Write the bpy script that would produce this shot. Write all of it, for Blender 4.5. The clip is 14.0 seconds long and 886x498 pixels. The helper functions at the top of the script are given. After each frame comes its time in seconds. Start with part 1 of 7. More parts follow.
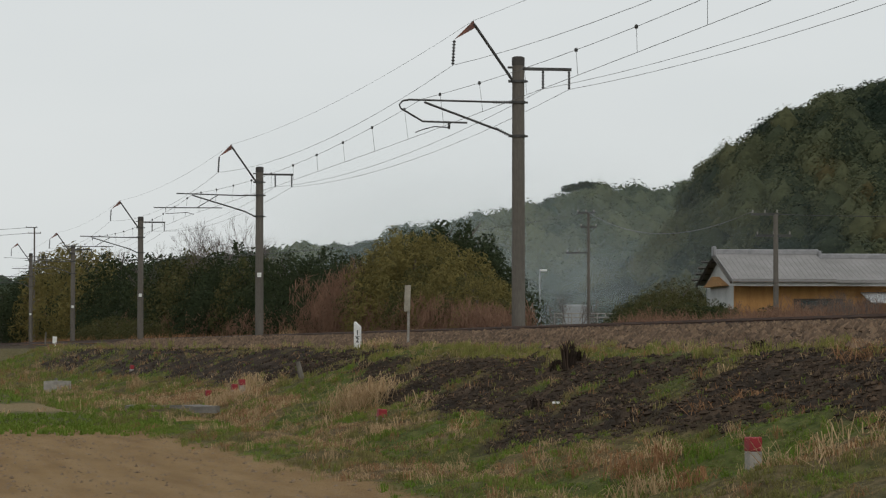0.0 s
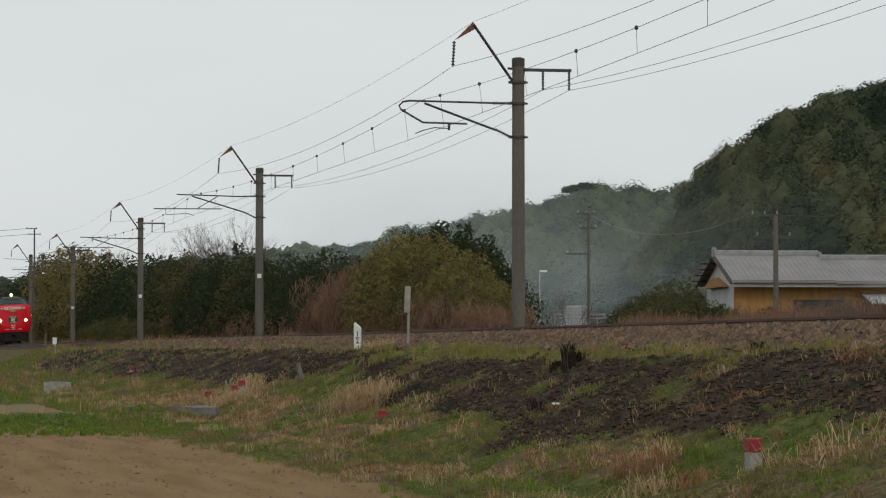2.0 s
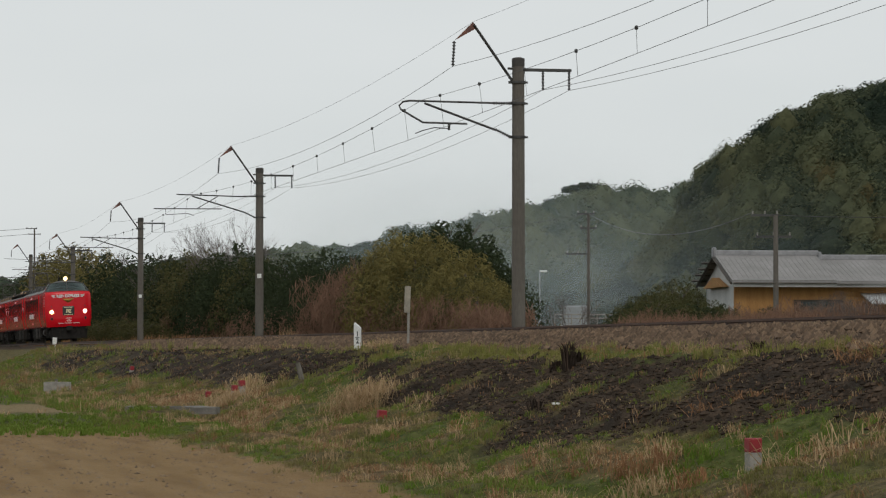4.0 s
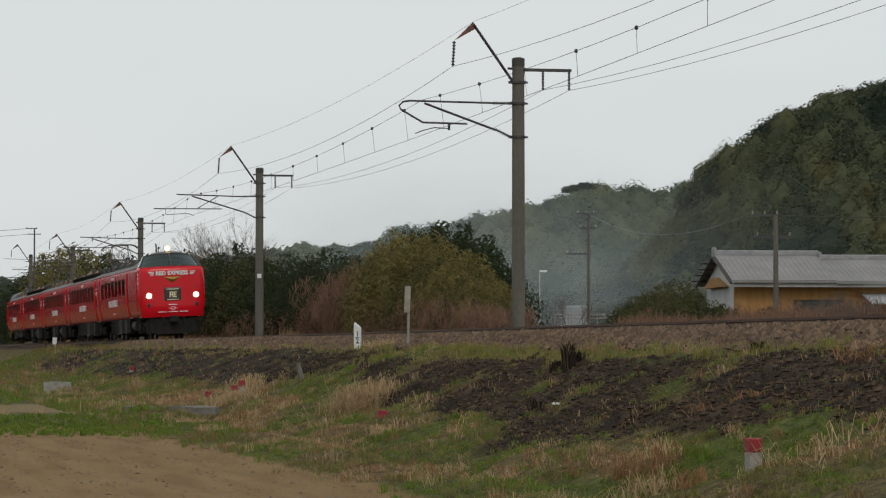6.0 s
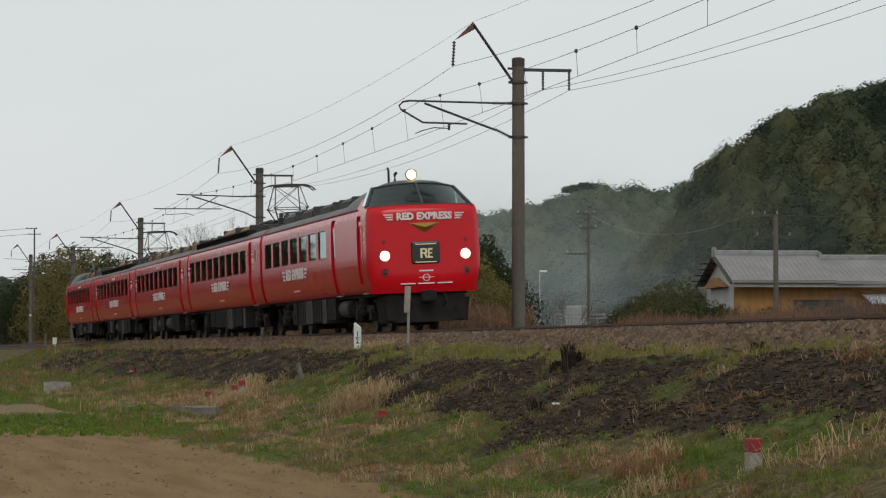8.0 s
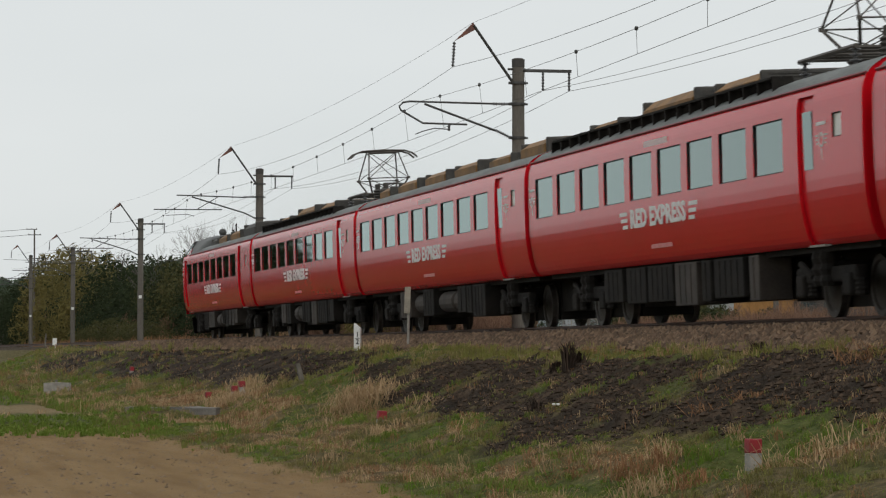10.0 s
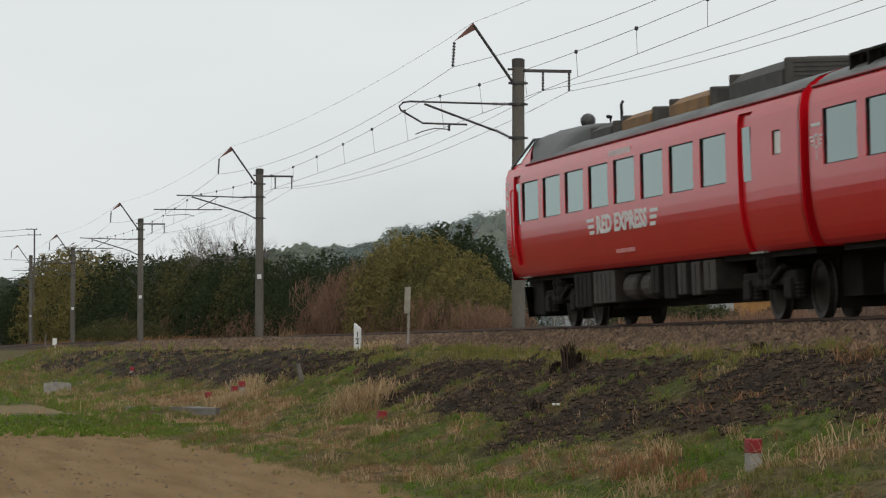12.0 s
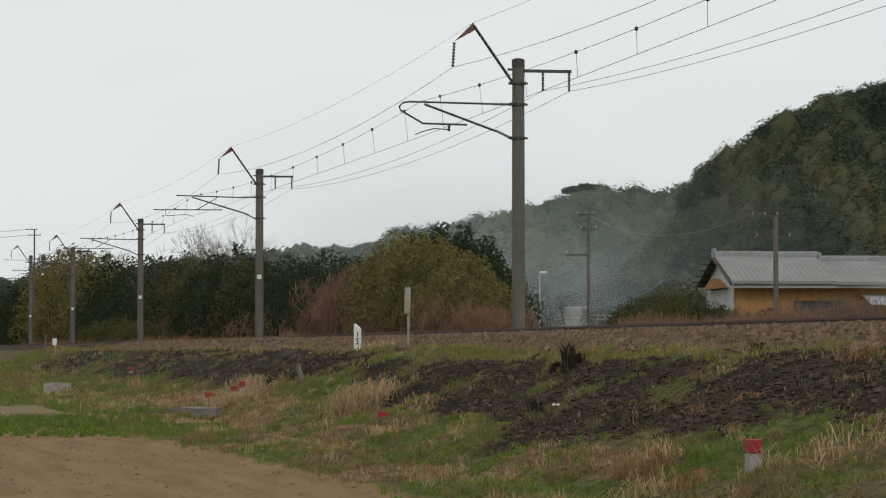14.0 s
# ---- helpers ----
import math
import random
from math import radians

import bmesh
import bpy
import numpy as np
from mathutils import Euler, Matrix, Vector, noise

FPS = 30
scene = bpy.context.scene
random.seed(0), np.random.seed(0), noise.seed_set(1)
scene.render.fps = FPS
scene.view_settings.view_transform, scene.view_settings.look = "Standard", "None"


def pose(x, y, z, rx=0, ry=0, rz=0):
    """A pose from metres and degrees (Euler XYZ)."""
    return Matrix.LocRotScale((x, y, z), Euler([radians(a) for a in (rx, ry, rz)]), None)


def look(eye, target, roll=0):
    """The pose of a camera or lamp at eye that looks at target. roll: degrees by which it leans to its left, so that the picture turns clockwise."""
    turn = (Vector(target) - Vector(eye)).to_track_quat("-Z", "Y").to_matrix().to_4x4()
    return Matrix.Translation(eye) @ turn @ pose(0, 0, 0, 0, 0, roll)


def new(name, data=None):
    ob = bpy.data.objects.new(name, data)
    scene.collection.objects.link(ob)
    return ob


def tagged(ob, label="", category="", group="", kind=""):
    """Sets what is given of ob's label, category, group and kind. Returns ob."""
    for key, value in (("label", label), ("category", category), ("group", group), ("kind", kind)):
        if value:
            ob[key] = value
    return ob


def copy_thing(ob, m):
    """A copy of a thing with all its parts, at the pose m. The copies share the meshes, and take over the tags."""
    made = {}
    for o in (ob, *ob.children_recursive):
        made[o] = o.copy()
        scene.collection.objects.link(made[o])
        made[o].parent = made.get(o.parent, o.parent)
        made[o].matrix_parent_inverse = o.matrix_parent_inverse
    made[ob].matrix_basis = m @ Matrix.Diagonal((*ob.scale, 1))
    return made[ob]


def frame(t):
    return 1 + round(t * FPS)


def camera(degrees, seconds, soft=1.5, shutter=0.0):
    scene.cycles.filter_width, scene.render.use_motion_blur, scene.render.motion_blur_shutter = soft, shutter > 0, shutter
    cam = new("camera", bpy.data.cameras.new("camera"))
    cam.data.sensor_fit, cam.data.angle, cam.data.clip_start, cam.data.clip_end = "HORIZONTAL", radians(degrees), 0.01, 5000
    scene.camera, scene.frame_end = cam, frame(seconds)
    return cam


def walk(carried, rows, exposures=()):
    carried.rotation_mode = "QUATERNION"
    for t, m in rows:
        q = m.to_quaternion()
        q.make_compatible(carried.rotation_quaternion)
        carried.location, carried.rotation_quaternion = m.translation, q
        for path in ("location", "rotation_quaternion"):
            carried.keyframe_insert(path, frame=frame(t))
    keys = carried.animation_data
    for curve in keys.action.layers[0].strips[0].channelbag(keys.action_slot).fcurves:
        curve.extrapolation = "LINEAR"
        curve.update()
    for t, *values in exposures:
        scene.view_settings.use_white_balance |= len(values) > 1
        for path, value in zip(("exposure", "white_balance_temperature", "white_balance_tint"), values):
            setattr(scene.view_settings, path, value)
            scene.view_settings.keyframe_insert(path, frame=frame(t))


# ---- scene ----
cam = camera(16.28, 14.0, soft=1.2, shutter=0.1)
EYE = Vector((0.0, 0.0, 1.45))


def tilted(deg, turn=0.0):
    return pose(EYE.x, EYE.y, EYE.z, 90 + deg, 0, turn)


walk(cam, [(0.0, tilted(1.847)), (0.5, tilted(1.847)), (1.0, tilted(1.866)), (5.0, tilted(1.866)), (8.2, tilted(1.866)),
           (10.3, tilted(1.880)), (12.0, tilted(1.880)), (14.0, tilted(1.884))],
     [(0.0, 0.0), (3.0, 0.0), (8.2, 0.0), (10.4, 0.10), (12.0, 0.12), (14.0, 0.14)])

# ---- light: a bright overcast sky, a weak broad sun behind the cloud ----
world = bpy.data.worlds.new("overcast_sky")
scene.world = world
world.use_nodes = True
wn = world.node_tree.nodes
wl = world.node_tree.links
wn.clear()
w_out = wn.new("ShaderNodeOutputWorld")
w_bg = wn.new("ShaderNodeBackground")
w_bg.inputs[1].default_value = 0.1
w_sky = wn.new("ShaderNodeTexSky")
w_sky.sky_type = "NISHITA"
w_sky.sun_disc = False
w_sky.sun_elevation = radians(38)
w_sky.sun_rotation = radians(170)
w_noise = wn.new("ShaderNodeTexNoise")
w_noise.inputs["Scale"].default_value = 2.2
w_noise.inputs["Detail"].default_value = 4
w_map = wn.new("ShaderNodeMapping")
w_map.inputs["Scale"].default_value = (1, 1, 3.5)
w_tc = wn.new("ShaderNodeTexCoord")
w_ramp = wn.new("ShaderNodeValToRGB")
w_ramp.color_ramp.elements[0].position = 0.3
w_ramp.color_ramp.elements[0].color = (6.4, 6.75, 6.8, 1)
w_ramp.color_ramp.elements[1].position = 0.7
w_ramp.color_ramp.elements[1].color = (7.6, 7.8, 7.8, 1)
w_mix = wn.new("ShaderNodeMixRGB")
w_mix.inputs[0].default_value = 0.96
wl.new(w_tc.outputs["Generated"], w_map.inputs[0])
wl.new(w_map.outputs[0], w_noise.inputs["Vector"])
wl.new(w_noise.outputs["Fac"], w_ramp.inputs[0])
wl.new(w_sky.outputs[0], w_mix.inputs[1])
wl.new(w_ramp.outputs[0], w_mix.inputs[2])
wl.new(w_mix.outputs[0], w_bg.inputs[0])
wl.new(w_bg.outputs[0], w_out.inputs[0])

sun = new("sun", bpy.data.lights.new("sun", "SUN"))
sun.data.energy = 0.85
sun.data.angle = radians(25)
sun.data.color = (1.0, 0.96, 0.9)
sun.matrix_world = look((0, 0, 50), (-10, 58, 0))

# ---- materials ----
MATS = {}


def mat(name, c1, c2=None, rough=0.8, metal=0.0, scale=4.0, fine=40.0, bump=0.2, bump_dist=0.02, coat=0.0, spec=0.5, random_by="", emit=0.0,
        c3=None, coords="Object", stretch=(1, 1, 1), grain_by=0.35, island_by=0.7, thin=0.0):
    """A surface of two or three colours mixed by coarse and fine noise, with bump."""
    if name in MATS:
        return MATS[name]
    m = bpy.data.materials.new(name)
    m.use_nodes = True
    n, l = m.node_tree.nodes, m.node_tree.links
    b = n["Principled BSDF"]
    c2 = c2 or tuple(x * 0.75 for x in c1)
    tc = n.new("ShaderNodeTexCoord")
    mp = n.new("ShaderNodeMapping")
    mp.inputs["Scale"].default_value = stretch
    l.new(tc.outputs[coords], mp.inputs[0])
    big = n.new("ShaderNodeTexNoise")
    big.inputs["Scale"].default_value = scale
    big.inputs["Detail"].default_value = 5
    small = n.new("ShaderNodeTexNoise")
    small.inputs["Scale"].default_value = fine
    small.inputs["Detail"].default_value = 4
    l.new(mp.outputs[0], big.inputs["Vector"])
    l.new(mp.outputs[0], small.inputs["Vector"])
    ramp = n.new("ShaderNodeValToRGB")
    ramp.color_ramp.elements[0].position = 0.35
    ramp.color_ramp.elements[1].position = 0.65
    ramp.color_ramp.elements[0].color = (*c1, 1)
    ramp.color_ramp.elements[1].color = (*c2, 1)
    l.new(big.outputs["Fac"], ramp.inputs[0])
    col = ramp.outputs[0]
    if random_by:
        src = n.new("ShaderNodeObjectInfo").outputs["Random"] if random_by == "object" else n.new("ShaderNodeNewGeometry").outputs["Random Per Island"]
        r2 = n.new("ShaderNodeValToRGB")
        r2.color_ramp.elements[0].color = (*c1, 1)
        r2.color_ramp.elements[1].color = (*c2, 1)
        if c3:
            e = r2.color_ramp.elements.new(0.5)
            e.color = (*c3, 1)
        l.new(src, r2.inputs[0])
        mx = n.new("ShaderNodeMixRGB")
        mx.inputs[0].default_value = island_by
        l.new(col, mx.inputs[1])
        l.new(r2.outputs[0], mx.inputs[2])
        col = mx.outputs[0]
    grain = n.new("ShaderNodeMixRGB")
    grain.blend_type = "OVERLAY"
    grain.inputs[0].default_value = grain_by
    l.new(col, grain.inputs[1])
    l.new(small.outputs["Fac"], grain.inputs[2])
    l.new(grain.outputs[0], b.inputs["Base Color"])
    b.inputs["Roughness"].default_value = rough
    b.inputs["Metallic"].default_value = metal
    b.inputs["Coat Weight"].default_value = coat
    b.inputs["Coat Roughness"].default_value = 0.08
    b.inputs["Specular IOR Level"].default_value = spec
    if bump:
        bp = n.new("ShaderNodeBump")
        bp.inputs["Strength"].default_value = bump
        bp.inputs["Distance"].default_value = bump_dist
        l.new(small.outputs["Fac"], bp.inputs["Height"])
        l.new(bp.outputs[0], b.inputs["Normal"])
    if emit:
        b.inputs["Emission Color"].default_value = (*c1, 1)
        b.inputs["Emission Strength"].default_value = emit
    if thin:
        # light passes through a blade or a leaf
        tl = n.new("ShaderNodeBsdfTranslucent")
        l.new(grain.outputs[0], tl.inputs[0])
        th = n.new("ShaderNodeMixShader")
        th.inputs[0].default_value = thin
        l.new(b.outputs[0], th.inputs[1])
        l.new(tl.outputs[0], th.inputs[2])
        l.new(th.outputs[0], n["Material Output"].inputs[0])
    MATS[name] = m
    return m


def glass_mat(name, tint, ior=1.5, coating=0.0):
    """A pane: tinted see-through glass with a Fresnel gloss."""
    m = bpy.data.materials.new(name)
    m.use_nodes = True
    n, l = m.node_tree.nodes, m.node_tree.links
    n.remove(n["Principled BSDF"])
    tr = n.new("ShaderNodeBsdfTransparent")
    tr.inputs[0].default_value = (*tint, 1)
    gl = n.new("ShaderNodeBsdfGlossy")
    gl.inputs["Color"].default_value = (0.80, 0.97, 0.95, 1)
    gl.inputs["Roughness"].default_value = 0.03
    fr = n.new("ShaderNodeFresnel")
    fr.inputs[0].default_value = ior
    mx = n.new("ShaderNodeMixShader")
    ad = n.new("ShaderNodeMath")
    ad.inputs[1].default_value = coating
    ad.use_clamp = True
    l.new(fr.outputs[0], ad.inputs[0])
    l.new(ad.outputs[0], mx.inputs[0])
    l.new(tr.outputs[0], mx.inputs[1])
    l.new(gl.outputs[0], mx.inputs[2])
    l.new(mx.outputs[0], n["Material Output"].inputs[0])
    MATS[name] = m
    return m


RED = mat("train_red", (0.56, 0.006, 0.014), (0.53, 0.006, 0.013), rough=0.2, scale=0.8, fine=7, bump=0.01, coat=0.0, bump_dist=0.003, grain_by=0.05, spec=0.32)
ROOF_GREY = mat("train_roof_grey", (0.16, 0.17, 0.165), (0.09, 0.095, 0.09), rough=0.75, scale=2.5, fine=25, stretch=(0.3, 1, 1))
CAB_GREY = mat("cab_roof_grey", (0.042, 0.043, 0.040), (0.03, 0.031, 0.029), rough=0.5, scale=2, fine=20, bump=0.05)
COOLER = mat("cooler_brown", (0.23, 0.115, 0.03), (0.13, 0.07, 0.025), rough=0.7, scale=2.5, fine=22)
COOLER_DARK = mat("cooler_sooty", (0.055, 0.052, 0.046), (0.036, 0.034, 0.031), rough=0.75, scale=3, fine=24)
COOLER_END = mat("cooler_end_dark", (0.035, 0.033, 0.03), (0.055, 0.05, 0.042), rough=0.7, scale=5, fine=50)
UNDER = mat("underframe_black", (0.014, 0.013, 0.012), (0.024, 0.021, 0.018), rough=0.85, scale=3, fine=30, spec=0.15)
UNDER_BOX = mat("equipment_grey_brown", (0.055, 0.043, 0.034), (0.03, 0.025, 0.021), rough=0.8, scale=2, fine=25)
STEEL = mat("dusty_steel", (0.10, 0.09, 0.08), (0.06, 0.052, 0.045), rough=0.6, metal=0.5, scale=3, fine=40)
WHITE = mat("white_lettering", (0.72, 0.72, 0.70), (0.62, 0.62, 0.60), rough=0.5, scale=4, fine=40, bump=0)
GOLD = mat("gold_emblem", (0.45, 0.30, 0.06), (0.36, 0.23, 0.05), rough=0.35, metal=0.6, scale=4, fine=30, bump=0.02)
LAMP = mat("headlamp_glow", (1.0, 0.72, 0.36), (1.0, 0.66, 0.28), emit=4.0, bump=0)
LAMP_DIM = mat("headlamp_glow_far", (1.0, 0.85, 0.62), (1.0, 0.8, 0.55), emit=3.0, bump=0)
TAIL_LAMP = mat("marker_lamp_dark", (0.03, 0.02, 0.018), (0.02, 0.015, 0.012), rough=0.15, bump=0)
RUBBER = mat("rubber_black", (0.015, 0.015, 0.015), rough=0.85)
BELLOWS = mat("gangway_dark_red", (0.22, 0.01, 0.015), (0.16, 0.008, 0.012), rough=0.8)
INSIDE = mat("car_interior", (0.12, 0.12, 0.11), (0.09, 0.09, 0.085), rough=0.9)
GLASS = glass_mat("window_glass", (0.09, 0.12, 0.12), 1.8, 0.09)
PALE_PANE = mat("destination_blind", (0.62, 0.62, 0.56), (0.52, 0.52, 0.47), rough=0.25, scale=6, bump=0)
SCREEN_GLASS = glass_mat("windscreen_glass", (0.35, 0.40, 0.39), 1.5)
CONCRETE_POLE = mat("pole_concrete", (0.125, 0.112, 0.095), (0.085, 0.075, 0.063), rough=0.9, scale=1.2, fine=25, stretch=(1, 1, 0.25))
GALV = mat("galvanised_dark", (0.085, 0.085, 0.082), (0.06, 0.058, 0.055), rough=0.5, metal=0.7, scale=4, fine=40)
RUSTY = mat("rusty_plate", (0.19, 0.075, 0.05), (0.11, 0.055, 0.045), rough=0.8, scale=5, fine=40)
PORCELAIN = mat("insulator_grey", (0.06, 0.06, 0.062), (0.09, 0.09, 0.09), rough=0.3, scale=6, bump=0)
WIRE = mat("wire_dark", (0.085, 0.085, 0.083), (0.06, 0.06, 0.058), rough=0.5, metal=0.5, bump=0)
RAIL = mat("rusty_rail", (0.085, 0.042, 0.026), (0.055, 0.03, 0.02), rough=0.75, scale=3, fine=30)
TIE = mat("sleeper_concrete", (0.20, 0.17, 0.14), (0.13, 0.105, 0.085), rough=0.9, scale=5)
STONES = mat("ballast_stone", (0.20, 0.138, 0.090), (0.050, 0.037, 0.028), c3=(0.115, 0.077, 0.052), spec=0.15, rough=0.9, scale=3, fine=60, random_by="island")
BALLAST_BED = mat("ballast_bed", (0.085, 0.065, 0.052), (0.05, 0.04, 0.033), rough=0.95, scale=6, fine=30, bump=0.8, bump_dist=0.06)
POST_WHITE = mat("marker_white_paint", (0.72, 0.72, 0.70), (0.58, 0.58, 0.55), rough=0.6, scale=6, fine=50)
POST_RED = mat("marker_red_paint", (0.27, 0.014, 0.02), (0.20, 0.014, 0.018), rough=0.6, scale=8, fine=60)
POST_CONC = mat("post_concrete", (0.30, 0.28, 0.25), (0.21, 0.195, 0.17), rough=0.9, scale=8, fine=60)
SLAB = mat("weathered_concrete", (0.19, 0.175, 0.155), (0.12, 0.11, 0.098), rough=0.95, scale=2.5, fine=35, bump=0.4)
INK = mat("black_ink", (0.02, 0.02, 0.02), rough=0.7, bump=0)


# ---- small mesh kit ----
def part(name, bm, material, parent=None, label="", smooth=False):
    me = bpy.data.meshes.new(name)
    bmesh.ops.recalc_face_normals(bm, faces=bm.faces)
    if smooth:
        for f in bm.faces:
            f.smooth = True
    bm.to_mesh(me)
    bm.free()
    me.materials.append(material)
    ob = new(name, me)
    ob.parent = parent
    if label:
        ob["label"] = label
    return ob


def share(name, src, parent, m):
    """Another object on the mesh of src, at pose m in its parent's space."""
    ob = new(name, src.data)
    ob.parent = parent
    ob.matrix_basis = m
    return ob


def box(bm, x0, x1, y0, y1, z0, z1, bev=0.0, m=None):
    b = bmesh.new()
    bmesh.ops.create_cube(b, size=1)
    for v in b.verts:
        v.co = Vector(((x0 + x1) / 2 + v.co.x * (x1 - x0), (y0 + y1) / 2 + v.co.y * (y1 - y0), (z0 + z1) / 2 + v.co.z * (z1 - z0)))
    if bev:
        bmesh.ops.bevel(b, geom=b.edges[:], offset=bev, segments=2, affect="EDGES", profile=0.5)
    return absorb(bm, b, m)


def absorb(bm, b, m=None):
    if m is not None:
        b.transform(m)
    table = {v: bm.verts.new(v.co) for v in b.verts}
    for f in b.faces:
        try:
            bm.faces.new([table[v] for v in f.verts])
        except ValueError:
            pass
    b.free()
    return bm


def rod(bm, pts, r, sides=6, r1=None):
    """A round rod through points, with capped ends; the radius may run from r to r1."""
    pts = [Vector(p) for p in pts]
    rings = []
    for i, p in enumerate(pts):
        d = (pts[min(i + 1, len(pts) - 1)] - pts[max(i - 1, 0)]).normalized()
        a = d.cross(Vector((0, 0, 1)) if abs(d.z) < 0.9 else Vector((1, 0, 0))).normalized()
        b = d.cross(a)
        rr = r if r1 is None else r + (r1 - r) * i / (len(pts) - 1)
        rings.append([bm.verts.new(p + (a * math.cos(2 * math.pi * k / sides) + b * math.sin(2 * math.pi * k / sides)) * rr) for k in range(sides)])
    for q, w in zip(rings, rings[1:]):
        for k in range(sides):
            bm.faces.new((q[k], q[(k + 1) % sides], w[(k + 1) % sides], w[k]))
    bm.faces.new(rings[0][::-1])
    bm.faces.new(rings[-1])
    return bm


def spin(bm, prof, axis_pose=None, sides=16):
    """A turned body about z from (radius, height) pairs."""
    b = bmesh.new()
    rings = []
    for r, z in prof:
        if r < 1e-4:
            rings.append([b.verts.new((0, 0, z))])
        else:
            rings.append([b.verts.new((r * math.cos(2 * math.pi * k / sides), r * math.sin(2 * math.pi * k / sides), z)) for k in range(sides)])
    for q, w in zip(rings, rings[1:]):
        for k in range(sides):
            k2 = (k + 1) % sides
            vs = [q[k % len(q)], q[k2 % len(q)], w[k2 % len(w)], w[k % len(w)]]
            out = []
            for v in vs:
                if v not in out:
                    out.append(v)
            if len(out) > 2:
                b.faces.new(out)
    for ring in (rings[0], rings[-1]):
        if len(ring) > 2:
            b.faces.new(ring)
    return absorb(bm, b, axis_pose)


def prism(bm, outline, thick, m=None):
    """A flat outline in x, z given thickness along y, centred."""
    b = bmesh.new()
    fr = [b.verts.new((x, -thick / 2, z)) for x, z in outline]
    bk = [b.verts.new((x, thick / 2, z)) for x, z in outline]
    b.faces.new(fr)
    b.faces.new(bk[::-1])
    for i in range(len(fr)):
        j = (i + 1) % len(fr)
        b.faces.new((fr[i], bk[i], bk[j], fr[j]))
    return absorb(bm, b, m)


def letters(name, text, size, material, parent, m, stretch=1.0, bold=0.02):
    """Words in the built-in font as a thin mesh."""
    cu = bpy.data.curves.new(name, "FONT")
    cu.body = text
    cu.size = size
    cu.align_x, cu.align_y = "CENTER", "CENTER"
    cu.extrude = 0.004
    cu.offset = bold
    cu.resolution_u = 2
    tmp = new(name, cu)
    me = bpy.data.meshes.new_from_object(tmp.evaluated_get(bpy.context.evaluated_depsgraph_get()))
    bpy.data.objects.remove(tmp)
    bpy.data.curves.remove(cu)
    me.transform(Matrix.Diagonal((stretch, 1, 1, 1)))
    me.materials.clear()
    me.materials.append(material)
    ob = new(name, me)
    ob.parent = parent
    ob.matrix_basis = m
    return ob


def empty(name, m=None):
    ob = new(name)
    ob.empty_display_size = 0.3
    if m is not None:
        ob.matrix_basis = m
    return ob


# ---- the line: a nearly straight single track ----
RAIL_Z = 1.948
T_X, T_Y, T_H, T_K, T_DK = -1.175, 82.719, -1.37783, -9.083e-05, -9.906e-07
CANT = 0.0416


def heading(s):
    q = max(-330.0, min(200.0, s))
    return T_H + T_K * q + T_DK * q * q / 2


def line_table():
    """Places along the line, every metre from -4000 to 1500."""
    out = {}
    for step in (1, -1):
        x, y = T_X, T_Y
        for i in range(4001):
            out[i * step] = (x, y)
            h = heading(step * (i + 0.5))
            x += math.cos(h) * step
            y += math.sin(h) * step
    return out


LINE = line_table()


def line(s):
    i = math.floor(s)
    (x0, y0), (x1, y1) = LINE[i], LINE[i + 1]
    f = s - i
    return x0 + (x1 - x0) * f, y0 + (y1 - y0) * f


def on(s, u, z=0.0):
    """The place s metres along the line, u to its far side, z over the rails."""
    x, y = line(s)
    h = heading(s)
    return Vector((x - math.sin(h) * u, y + math.cos(h) * u, RAIL_Z + z))


def on_pose(s, u=0.0, z=0.0, cant=0.0):
    p = on(s, u, z)
    return Matrix.Translation(p) @ Matrix.Rotation(heading(s), 4, "Z") @ Matrix.Rotation(cant, 4, "X")


def near_line(x, y):
    """s, u of a place near the line."""
    h = T_H
    s = (x - T_X) * math.cos(h) + (y - T_Y) * math.sin(h)
    for _ in range(4):
        p = on(s, 0)
        h = heading(s)
        s += (x - p.x) * math.cos(h) + (y - p.y) * math.sin(h)
    p = on(s, 0)
    h = heading(s)
    return s, -(x - p.x) * math.sin(h) + (y - p.y) * math.cos(h)


def sight(px, py, depth):
    """The place at that depth in the direction (px, py), in thousandths to the right of and above the level forward axis."""
    return Vector((px * depth / 1000, depth, EYE.z + py * depth / 1000))


# ---- ground: one sheet, shaped along the line ----
def fbm(x, y, sc, seed=0.0):
    return noise.noise(Vector((x * sc + seed, y * sc - seed, seed * 1.7)))


def lerp_table(table, u):
    if u <= table[0][0]:
        return table[0][1]
    for (a, za), (b, zb) in zip(table, table[1:]):
        if u <= b:
            return za + (zb - za) * (u - a) / (b - a)
    return table[-1][1]


PROFILE = [(-9.7, -1.95), (-9.3, -1.87), (-8.7, -1.82), (-8.15, -1.88), (-7.8, -2.08), (-7.5, -1.90), (-6.8, -1.66), (-6.0, -1.45), (-5.2, -1.12), (-4.4, -0.78), (-3.7, -0.60),
           (-2.9, -0.46), (-1.8, -0.23), (1.8, -0.23), (2.9, -0.46), (4.0, -0.62), (6.0, -1.1), (9.0, -1.3), (20.0, -1.35)]
LANE_S = 25.0
